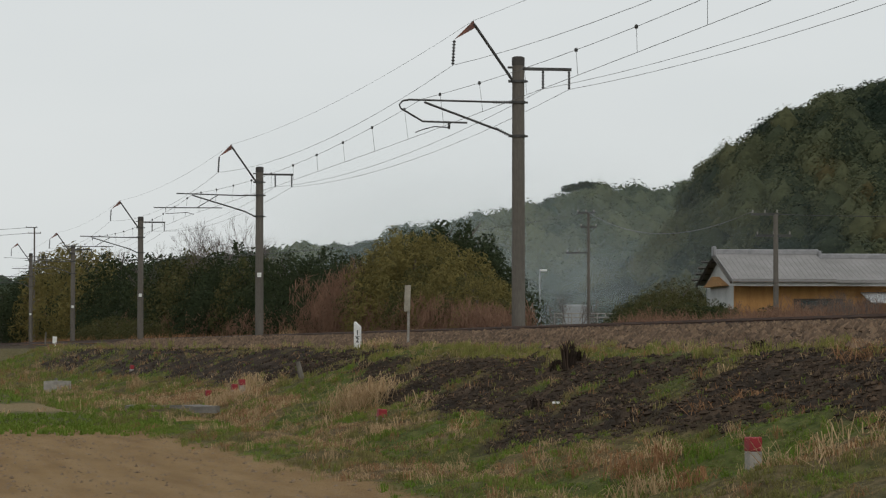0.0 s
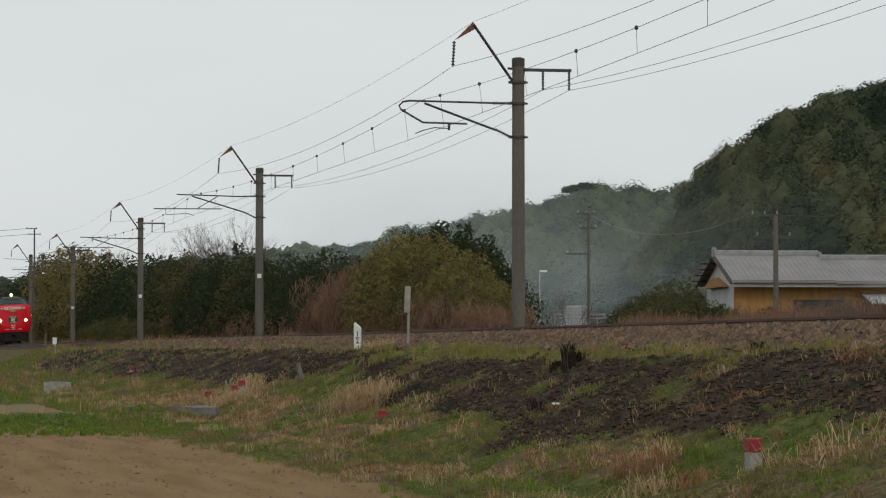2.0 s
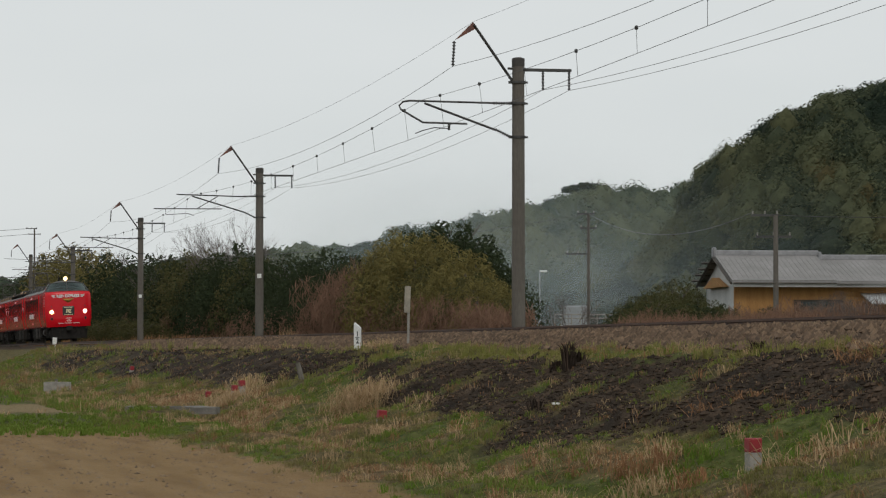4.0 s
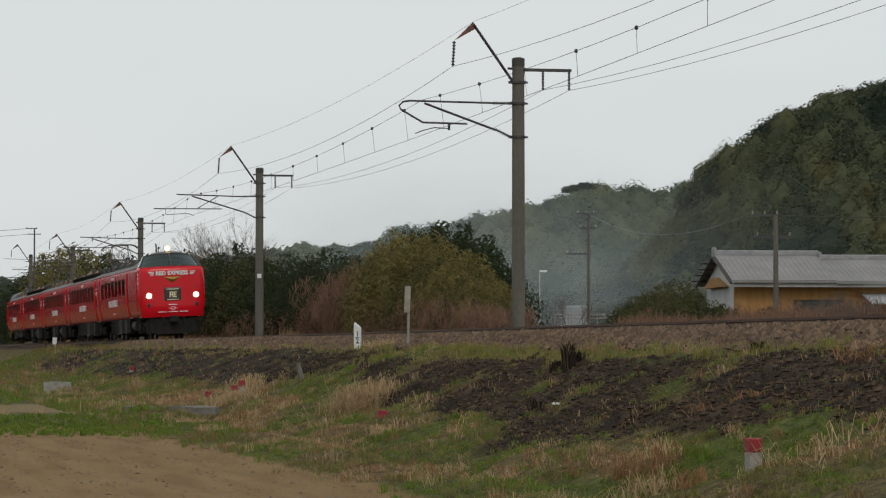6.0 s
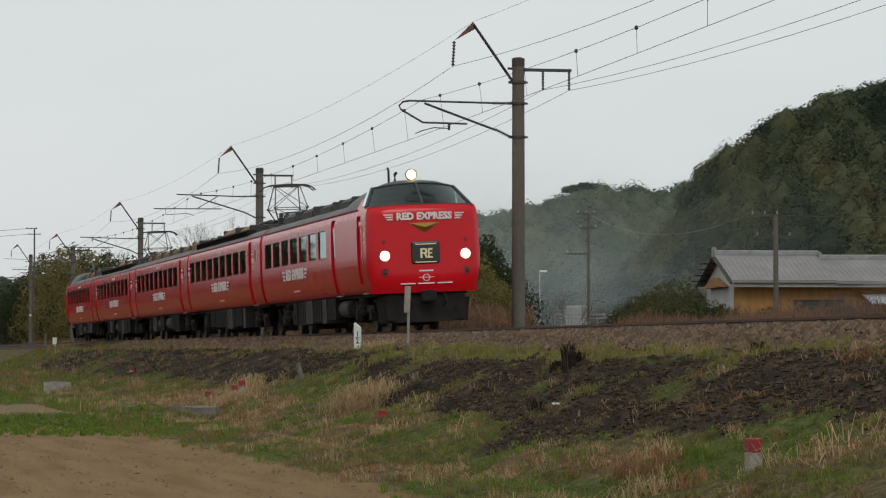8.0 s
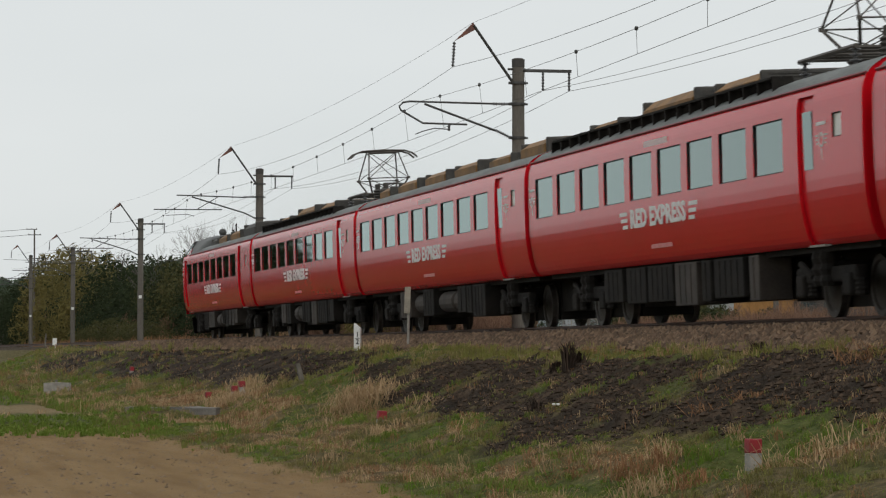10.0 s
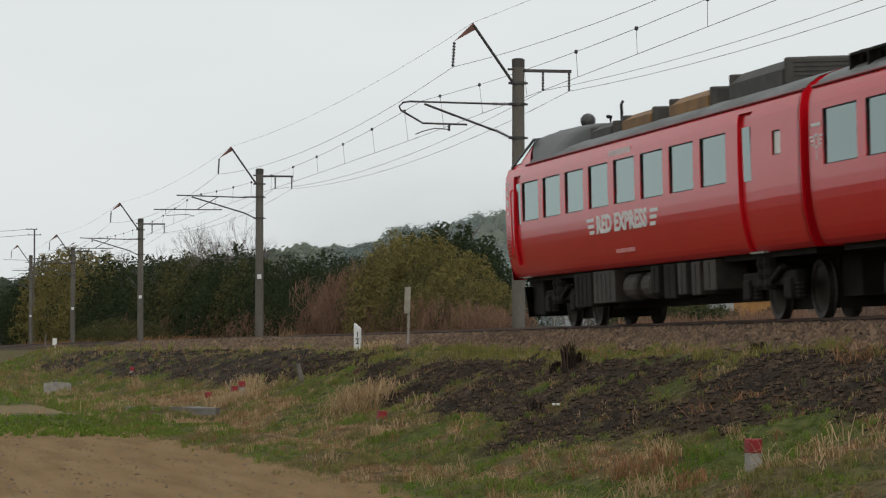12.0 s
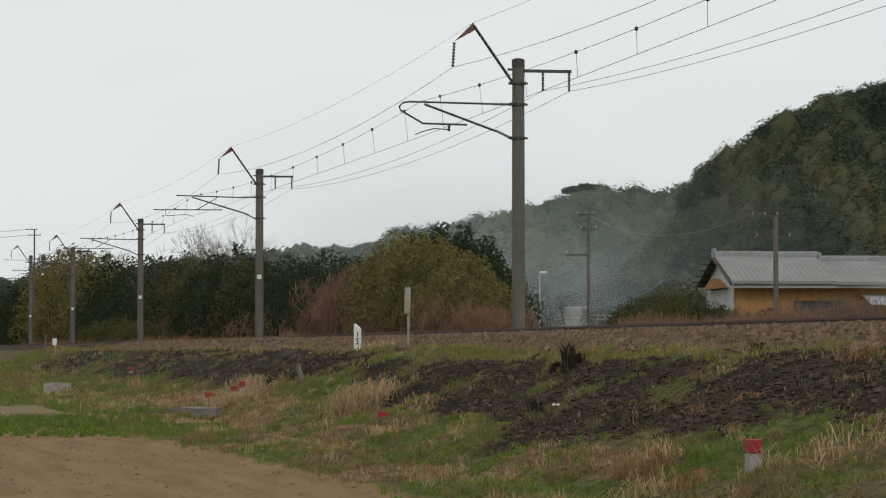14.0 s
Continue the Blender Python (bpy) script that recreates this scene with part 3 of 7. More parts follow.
# ---- the train: five red cars ----
SECTION = [(1.27, 1.0), (1.345, 1.08), (1.40, 1.25), (1.445, 1.5), (1.468, 1.75), (1.473, 2.06), (1.468, 2.46), (1.455, 2.86), (1.44, 3.0), (1.405, 3.12), (1.36, 3.19)]
def finer(sec):
    """The section with a rounded point between each two."""
    out = []
    for i in range(len(sec) - 1):
        p0, p1, p2, p3 = sec[max(i - 1, 0)], sec[i], sec[i + 1], sec[min(i + 2, len(sec) - 1)]
        out += [p1, tuple((9 * (a + b) - c - d) / 16 for a, b, c, d in zip(p1, p2, p0, p3))]
    return out + [sec[-1]]


SECTION = finer(SECTION)
ROOF = [(1.36, 3.19), (1.30, 3.26), (1.15, 3.36), (0.85, 3.46), (0.45, 3.52), (0.0, 3.54)]


def side_y(z):
    return lerp_table([(b, a) for a, b in SECTION], z)


def car_shell(car, half_back, half_front, openings, name="body"):
    """Both red sides, with holes at the openings (x0, x1, z0, z1)."""
    xs = sorted({-half_back, half_front, *[o[0] for o in openings], *[o[1] for o in openings]})
    for sgn in (-1, 1):
        zs = sorted({z for _, z in SECTION} | {o[2] for o in openings} | {o[3] for o in openings})
        bm = bmesh.new()
        grid = [[bm.verts.new((x, sgn * side_y(z), z)) for z in zs] for x in xs]
        for i in range(len(xs) - 1):
            for j in range(len(zs) - 1):
                xm, zm = (xs[i] + xs[i + 1]) / 2, (zs[j] + zs[j + 1]) / 2
                if any(o[0] < xm < o[1] and o[2] < zm < o[3] for o in openings):
                    continue
                bm.faces.new((grid[i][j], grid[i + 1][j], grid[i + 1][j + 1], grid[i][j + 1]))
        # give the sheet thickness by folding each open edge inwards
        rim = [e for e in bm.edges if e.is_boundary]
        ret = bmesh.ops.extrude_edge_only(bm, edges=rim)
        for v in [g for g in ret["geom"] if isinstance(g, bmesh.types.BMVert)]:
            v.co.y -= sgn * 0.05
        ob = part("body_side", bm, RED, car)
    return car


def pane(car, x0, x1, z0, z1, name="window", glazing=None):
    for sgn in (-1, 1):
        bm = bmesh.new()
        y0, y1 = sgn * (side_y(z0) - 0.028), sgn * (side_y(z1) - 0.028)
        r = 0.06
        outline = []
        for cx, cz, a0 in ((x1 - r, z1 - r, 0), (x0 + r, z1 - r, 90), (x0 + r, z0 + r, 180), (x1 - r, z0 + r, 270)):
            for k in range(3):
                a = radians(a0 + 45 * k)
                outline.append((cx + r * math.cos(a), cz + r * math.sin(a)))
        vs = [bm.verts.new((x, y0 + (y1 - y0) * (z - z0) / (z1 - z0), z)) for x, z in outline]
        bm.faces.new(vs)
        ret = bmesh.ops.extrude_face_region(bm, geom=bm.faces[:])
        for v in [g for g in ret["geom"] if isinstance(g, bmesh.types.BMVert)]:
            v.co.y -= sgn * 0.006
        win = part(name, bm, glazing or GLASS, car)
        win.visible_shadow = False
        bm = bmesh.new()
        f = 0.014
        for a, b, c, d in ((x0, x1, z0, z0 + f), (x0, x1, z1 - f, z1), (x0, x0 + f, z0 + f, z1 - f), (x1 - f, x1, z0 + f, z1 - f)):
            ya = sgn * (side_y((c + d) / 2) - 0.012)
            box(bm, a, b, min(ya, ya - sgn * 0.03), max(ya, ya - sgn * 0.03), c, d)
        part("window_seal", bm, RUBBER, win)


def car_roof(car, x0, x1):
    bm = bmesh.new()
    prof = [(-y, z) for y, z in ROOF] + [(y, z) for y, z in ROOF[-2::-1]]
    n = 8
    rings = [[bm.verts.new((x0 + (x1 - x0) * i / n, y, z)) for y, z in prof] for i in range(n + 1)]
    for q, w in zip(rings, rings[1:]):
        for k in range(len(prof) - 1):
            bm.faces.new((q[k], q[k + 1], w[k + 1], w[k]))
    ob = part("roof", bm, ROOF_GREY, car, "dusty grey roof", smooth=True)
    for sgn in (-1, 1):
        bm = bmesh.new()
        rod(bm, [(x0, sgn * 1.385, 3.185), (x1, sgn * 1.385, 3.185)], 0.022, 6)
        part("rain_gutter", bm, mat("gutter_dark_red", (0.20, 0.012, 0.016), (0.13, 0.01, 0.014), rough=0.5), car)
    return ob


def car_end(car, x, red=True):
    """The end wall and gangway bellows at x."""
    d = 1 if x > 0 else -1
    bm = bmesh.new()
    outl = [(-y, z) for y, z in reversed(SECTION)] + SECTION
    outl = [(y, z) for y, z in [(-a, b) for a, b in SECTION[::-1]][::-1]] + [(a, b) for a, b in (SECTION + ROOF[1:])[::-1]] + [(-a, b) for a, b in ROOF[1:-1]][::1]
    pts = [(-a, b) for a, b in SECTION + ROOF[1:-1]] + [(a, b) for a, b in (SECTION + ROOF[1:])[::-1]]
    vs = [bm.verts.new((x - d * 0.03, y, z)) for y, z in pts]
    bm.faces.new(vs)
    ret = bmesh.ops.extrude_face_region(bm, geom=bm.faces[:])
    for v in [g for g in ret["geom"] if isinstance(g, bmesh.types.BMVert)]:
        v.co.x -= d * 0.06
    part("end_wall", bm, RED, car)
    bm = bmesh.new()
    for k in range(3):
        xx = x + d * (0.03 + 0.075 * k)
        box(bm, xx - 0.03, xx + 0.03, -0.6, 0.6, 1.05, 3.1, 0.02)
    part("gangway_bellows", bm, RUBBER, car)


def cooler(car, x, length, high, wide=0.95, paint=None):
    """A rounded roof cooler with dark louvred ends."""
    root_z = 3.42
    bm = bmesh.new()
    prof = [(wide, 0), (wide, high * 0.55), (wide * 0.82, high * 0.9), (wide * 0.5, high), (-wide * 0.5, high), (-wide * 0.82, high * 0.9), (-wide, high * 0.55), (-wide, 0)]
    xs = (-length / 2 + 0.12, -length / 2 + 0.3, length / 2 - 0.3, length / 2 - 0.12)
    sc = (0.94, 1.0, 1.0, 0.94)
    rings = [[bm.verts.new((x + a, y, root_z + z * c)) for y, z in prof] for a, c in zip(xs, sc)]
    for q, w in zip(rings, rings[1:]):
        for k in range(len(prof)):
            bm.faces.new((q[k], q[(k + 1) % len(prof)], w[(k + 1) % len(prof)], w[k]))
    bm.faces.new(rings[0])
    bm.faces.new(rings[-1])
    unit = part("roof_cooler", bm, paint or COOLER, car, "dark grey roof cooler" if paint else "rusty brown roof cooler with dark ends")
    for e in (-1, 1):
        bm = bmesh.new()
        xe = x + e * (length / 2 - 0.06)
        box(bm, xe - 0.06, xe + 0.06, -wide * 0.97, wide * 0.97, root_z - 0.05, root_z + high * 0.93, 0.03)
        for k in range(5):
            z = root_z + high * (0.15 + 0.15 * k)
            box(bm, xe + e * 0.05, xe + e * 0.075, -wide * 0.85, wide * 0.85, z, z + 0.03)
        part("cooler_end", bm, COOLER_END, unit, "dark louvred end")


def roof_walk(car, x0, x1):
    """Dark walkway boards on brackets along the roof edge."""
    for sgn in (-1, 1):
        bm = bmesh.new()
        for y in (1.0, 1.17):
            box(bm, x0, x1, sgn * y - 0.07, sgn * y + 0.07, 3.49, 3.525)
        n = int((x1 - x0) / 0.75)
        for i in range(n + 1):
            x = x0 + (x1 - x0) * i / n
            box(bm, x - 0.025, x + 0.025, sgn * 1.08 - 0.16, sgn * 1.08 + 0.16, 3.28, 3.49)
        part("roof_walkway", bm, UNDER, car)


def pantograph(car, x):
    pan = empty("pantograph")
    pan.parent = car
    pan.matrix_basis = Matrix.Translation((x, 0, 3.47)) @ Matrix.Diagonal((1, 1, 0.93, 1))
    bm = bmesh.new()
    for y in (-0.75, 0.75):
        rod(bm, [(-1.3, y, 0.28), (1.3, y, 0.28)], 0.04, 6)
    for xx in (-1.0, -0.5, 0.5, 1.0):
        rod(bm, [(xx, -0.75, 0.28), (xx, 0.75, 0.28)], 0.035, 6)
    part("base_frame", bm, STEEL, pan)
    for xx in (-1.15, 1.15):
        for y in (-0.72, 0.72):
            bm = bmesh.new()
            insulator(bm, (xx, y, -0.05), (xx, y, 0.28), 0.09, 4)
            part("support_insulator", bm, PORCELAIN, pan)
    bm = bmesh.new()
    for sx in (-1, 1):
        for sy in (-1, 1):
            knee = (sx * 0.86, sy * 0.54, 0.74)
            rod(bm, [(sx * 0.30, sy * 0.36, 0.30), knee], 0.026, 6)
            rod(bm, [knee, (sx * 0.20, sy * 0.40, 1.53)], 0.019, 6)
            rod(bm, [knee, (sx * 0.20, -sy * 0.40, 1.53)], 0.012, 5)
            rod(bm, [(sx * 0.30, -sy * 0.36, 0.30), knee], 0.012, 5)
            spin(bm, [(0, -0.04), (0.045, -0.03), (0.045, 0.03), (0, 0.04)], Matrix.Translation(knee), 8)
        rod(bm, [(sx * 0.86, -0.54, 0.74), (sx * 0.86, 0.54, 0.74)], 0.016, 6)
        rod(bm, [(sx * 0.30, -0.6, 0.30), (sx * 0.30, 0.6, 0.30)], 0.03, 6)
    part("folding_frame", bm, STEEL, pan)
    bm = bmesh.new()
    for xx in (-0.24, 0.24):
        rod(bm, [(xx, -0.92, 1.36), (xx, -0.78, 1.49), (xx, -0.58, 1.56), (xx, 0, 1.585), (xx, 0.58, 1.56), (xx, 0.78, 1.49), (xx, 0.92, 1.36)], 0.028, 6)
        rod(bm, [(xx, -0.37, 1.52), (xx, 0.37, 1.52)], 0.02, 6)
    rod(bm, [(-0.24, -0.5, 1.55), (0.24, -0.5, 1.55)], 0.02, 6)
    rod(bm, [(-0.24, 0.5, 1.55), (0.24, 0.5, 1.55)], 0.02, 6)
    part("collector_head", bm, STEEL, pan, "dark curved collector head")
    for k, (xx, y) in enumerate(((1.9, -0.5), (2.25, 0.1), (2.6, -0.4), (-1.9, 0.3))):
        bm = bmesh.new()
        spin(bm, [(0.10, -0.05), (0.10, 0.05), (0.13, 0.08), (0.09, 0.12), (0.13, 0.16), (0.09, 0.2), (0.13, 0.24), (0.09, 0.28), (0.13, 0.32), (0.07, 0.36), (0.07, 0.5), (0, 0.52)], Matrix.Translation((xx, y, 0)), 12)
        part("bushing", bm, COOLER_END, pan)
    bm = bmesh.new()
    rod(bm, [(1.2, 0, 0.3), (1.9, -0.5, 0.5), (2.25, 0.1, 0.5), (2.6, -0.4, 0.5)], 0.018, 5)
    rod(bm, [(-1.2, 0, 0.3), (-1.9, 0.3, 0.5)], 0.018, 5)
    part("bus_bar", bm, STEEL, pan)


def bogie(car, x):
    bog = empty("bogie")
    bog.parent = car
    bog.matrix_basis = Matrix.Translation((x, 0, 0))
    bm = bmesh.new()
    for sgn in (-1, 1):
        y = sgn * 0.98
        box(bm, -1.35, 1.35, y - 0.09, y + 0.09, 0.50, 0.72, 0.04)
        for ax in (-1.05, 1.05):
            box(bm, ax - 0.18, ax + 0.18, y - 0.14, y + 0.14, 0.30, 0.62, 0.04)
            for k in range(4):
                spin(bm, [(0.09, 0), (0.105, 0.03), (0.09, 0.06)], Matrix.Translation((ax + 0.28, y, 0.3 + 0.06 * k)), 8)
                spin(bm, [(0.09, 0), (0.105, 0.03), (0.09, 0.06)], Matrix.Translation((ax - 0.28, y, 0.3 + 0.06 * k)), 8)
        for dx in (-0.16, 0.16):
            spin(bm, [(0.13, 0.45), (0.16, 0.52), (0.13, 0.6), (0.16, 0.68), (0.13, 0.76), (0.16, 0.84), (0.13, 0.95)], Matrix.Translation((dx, y + sgn * 0.06, 0)), 10)
        rod(bm, [(-0.9, y + sgn * 0.14, 0.78), (-0.35, y + sgn * 0.14, 0.58)], 0.05, 8)
    box(bm, -0.25, 0.25, -0.95, 0.95, 0.45, 0.8)
    # black block added behind the wheels in place of the shade there
    box(bm, -1.5, 1.5, -0.46, 0.46, 0.14, 0.92)
    part("bogie_frame", bm, UNDER, bog)
    for ax in (-1.05, 1.05):
        bm = bmesh.new()
        for sgn in (-1, 1):
            spin(bm, [(0.0, -0.065), (0.12, -0.065), (0.33, -0.03), (0.36, -0.06), (0.43, -0.06), (0.43, 0.035), (0.46, 0.05), (0.46, 0.065), (0.0, 0.065)],
                 Matrix.Translation((ax, sgn * 0.56, 0.43)) @ Matrix.Rotation(radians(90 * sgn), 4, "X"), 24)
        rod(bm, [(ax, -0.6, 0.43), (ax, 0.6, 0.43)], 0.08, 8)
        part("wheelset", bm, STEEL, bog)


def underfloor(car, x0, x1, seed, deep=True):
    """Equipment boxes between the bogies, the dark frame, and a black block standing for the shade behind them."""
    rng = random.Random(seed)
    bm = bmesh.new()
    box(bm, x0 - 4.6, x1 + 4.6, -1.15, 1.15, 0.92, 1.02)
    box(bm, x0 - 4.4, x1 + 4.4, -0.42, 0.42, 0.30, 0.95)
    part("underframe", bm, UNDER, car)
    x = x0 + 0.1
    while x < x1 - 0.5:
        w = rng.choice((0.5, 0.7, 0.9, 1.3, 1.6))
        w = min(w, x1 - x)
        kind = rng.random()
        z0 = rng.uniform(0.26, 0.42) if deep else rng.uniform(0.35, 0.55)
        for sgn in (-1, 1):
            bm = bmesh.new()
            if kind < 0.18 and w > 0.6:
                bmc = Matrix.Translation((x, sgn * 0.98, 0.66)) @ Matrix.Rotation(radians(90), 4, "Y")
                spin(bm, [(0.0, 0), (0.2, 0.02), (0.24, 0.08), (0.24, w - 0.08), (0.2, w - 0.02), (0, w)], bmc, 14)
                part("air_tank", bm, UNDER_BOX, car)
            else:
                y = sgn * 1.02
                box(bm, x, x + w, y - 0.26, y + 0.26, z0, 0.97, 0.02)
                for k in range(1, max(2, int(w / 0.32)) if w > 1.2 else 2):
                    xx = x + k * w / max(2, int(w / 0.32))
                    box(bm, xx - 0.012, xx + 0.012, y + sgn * 0.25, y + sgn * 0.272, z0 + 0.04, 0.93)
                part("equipment_box", bm, UNDER_BOX if kind < 0.42 else UNDER, car)
        x += w + rng.uniform(0.1, 0.35)


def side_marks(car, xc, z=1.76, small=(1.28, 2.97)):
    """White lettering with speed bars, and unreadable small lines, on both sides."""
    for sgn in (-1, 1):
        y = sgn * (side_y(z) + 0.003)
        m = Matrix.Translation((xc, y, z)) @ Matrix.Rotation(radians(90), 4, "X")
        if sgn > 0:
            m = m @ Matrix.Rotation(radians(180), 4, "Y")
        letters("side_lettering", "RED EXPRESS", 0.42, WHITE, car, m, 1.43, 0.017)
        for e in (-1, 1):
            for k in range(3):
                bm = bmesh.new()
                L = 0.52 - 0.10 * k
                zz = z + 0.115 - 0.11 * k
                box(bm, xc + e * 1.95, xc + e * (1.95 + L), y - 0.004, y + 0.004, zz - 0.032, zz + 0.032)
                part("speed_bar", bm, WHITE, car, "white speed bar")
        for zz, wd, hh in ((small[0], 1.3, 0.07), (small[1], 1.5, 0.10)):
            bm = bmesh.new()
            yy = sgn * (side_y(zz) + 0.003)
            box(bm, xc - wd / 2, xc + wd / 2, yy - 0.004, yy + 0.004, zz - hh / 2, zz + hh / 2)
            faded = mat("faded_lettering", (0.60, 0.22, 0.22), (0.50, 0.10, 0.10), rough=0.6, scale=18, fine=60, bump=0)
            clear = mat("pale_lettering", (0.70, 0.62, 0.61), (0.60, 0.44, 0.44), rough=0.6, scale=18, fine=60, bump=0)
            part("small_lettering_bar", bm, clear if zz > 2 else faded, car, "pale line of small writing")


def winged_emblem(car, x, z=2.42):
    """A small white ring with speed bars, high on both sides."""
    for sgn in (-1, 1):
        y = sgn * (side_y(z) + 0.003)
        bm = bmesh.new()
        spin(bm, [(0.075, -0.004), (0.075, 0.004), (0.105, 0.004), (0.105, -0.004)], Matrix.Translation((x, y, z)) @ Matrix.Rotation(radians(90), 4, "X"), 14)
        ring = part("winged_emblem", bm, WHITE, car, "small white winged ring emblem")
        strips = [(x - 0.015, x + 0.015, z - 0.26, z - 0.12), (x - 0.2, x + 0.2, z + 0.20, z + 0.245)]
        for e in (-1, 1):
            for k in range(3):
                a, b = sorted((x + e * 0.13, x + e * (0.27 - 0.03 * k)))
                strips.append((a, b, z + 0.05 - 0.055 * k, z + 0.075 - 0.055 * k))
        for a, b, c, d in strips:
            bm = bmesh.new()
            box(bm, a, b, y - 0.004, y + 0.004, c, d)
            part("emblem_bar", bm, WHITE, ring)


def leaf_door(car, x0, x1, z0=1.02, z1=3.06, glass=True):
    """A red side door, slightly sunk, with a narrow pane."""
    for sgn in (-1, 1):
        bm = bmesh.new()
        zs = [z0] + [b for a, b in SECTION if z0 + 0.03 < b < z1 - 0.03] + [z1]
        for za, zb in zip(zs, zs[1:]):
            ya, yb = side_y(za) - 0.055, side_y(zb) - 0.055
            vs = [bm.verts.new((x0, sgn * ya, za)), bm.verts.new((x1, sgn * ya, za)), bm.verts.new((x1, sgn * yb, zb)), bm.verts.new((x0, sgn * yb, zb))]
            bm.faces.new(vs)
        bmesh.ops.remove_doubles(bm, verts=bm.verts, dist=0.001)
        ret = bmesh.ops.extrude_face_region(bm, geom=bm.faces[:])
        for v in [g for g in ret["geom"] if isinstance(g, bmesh.types.BMVert)]:
            v.co.y -= sgn * 0.03
        door = part("side_door", bm, RED, car)
        if glass:
            bm = bmesh.new()
            xm, w = (x0 + x1) / 2, (x1 - x0) * 0.28
            y = sgn * (side_y(2.4) - 0.048)
            box(bm, xm - w, xm + w, y - 0.008, y + 0.008, 2.05, 2.85)
            part("door_pane", bm, GLASS, door)
        bm = bmesh.new()
        y = sgn * (side_y(1.03) + 0.0)
        box(bm, x0, x1, y - 0.05, y + 0.03, 0.985, 1.015)
        part("door_step", bm, POST_CONC, door, "pale worn step")


def cabin(car, x0, x1):
    bm = bmesh.new()
    box(bm, x0, x1, -1.25, 1.25, 1.15, 1.2)
    part("floor_pan", bm, INSIDE, car)
    bm = bmesh.new()
    x = x0 + 0.8
    while x < x1 - 0.8:
        for y in (-0.75, 0.75):
            box(bm, x, x + 0.14, y - 0.45, y + 0.45, 1.5, 2.25, 0.03)
        x += 0.91
    part("seat_rows", bm, mat("seat_cloth_dark", (0.05, 0.03, 0.03), (0.035, 0.025, 0.03), rough=0.95), car)


def middle_car(seed, motor, label):
    car = empty("passenger_car")
    tagged(car, label, "train car", "cars of the train")
    h = 10.06
    wins = [(-h + 0.60 + 1.82 * i, -h + 0.60 + 1.82 * i + 1.46) for i in range(9)]
    ops = [(a, b, 2.08, 2.84) for a, b in wins]
    door = (-h + 17.3, -h + 18.02)
    toilet = (-h + 18.85, -h + 19.25)
    ops += [(door[0], door[1], 1.0, 3.06), (toilet[0], toilet[1], 2.42, 2.75)]
    car_shell(car, h, h, ops)
    for a, b in wins:
        pane(car, a, b, 2.08, 2.84)
    pane(car, toilet[0], toilet[1], 2.42, 2.75, "destination_window", PALE_PANE)
    leaf_door(car, *door)
    car_roof(car, -h, h)
    car_end(car, h)
    car_end(car, -h)
    cabin(car, -h + 0.3, h - 0.3)
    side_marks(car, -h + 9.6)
    winged_emblem(car, -h + 18.4)
    winged_emblem(car, -h + 0.33)
    bogie(car, 7.0)
    bogie(car, -7.0)
    underfloor(car, -5.1, 5.1, seed)
    if motor:
        pantograph(car, h - 3.5)
        roof_walk(car, -h + 1.2, h - 4.6)
        cooler(car, -1.5, 3.4, 0.42)
        cooler(car, 2.6, 2.6, 0.36)
        cooler(car, -6.0, 2.2, 0.30)
        cooler(car, -8.6, 1.6, 0.22)
    else:
        for x, ln, hi in ((h - 1.4, 2.4, 0.34), (h - 4.6, 2.2, 0.24), (h - 8.2, 2.6, 0.30), (h - 11.8, 2.6, 0.30), (h - 15.4, 2.6, 0.30), (h - 18.6, 1.5, 0.28)):
            cooler(car, x, ln, hi)
    return car


def front_x(y):
    """How far the nose face lies back at a distance y from the middle."""
    return -0.34 * (abs(y) / 1.4) ** 2.2


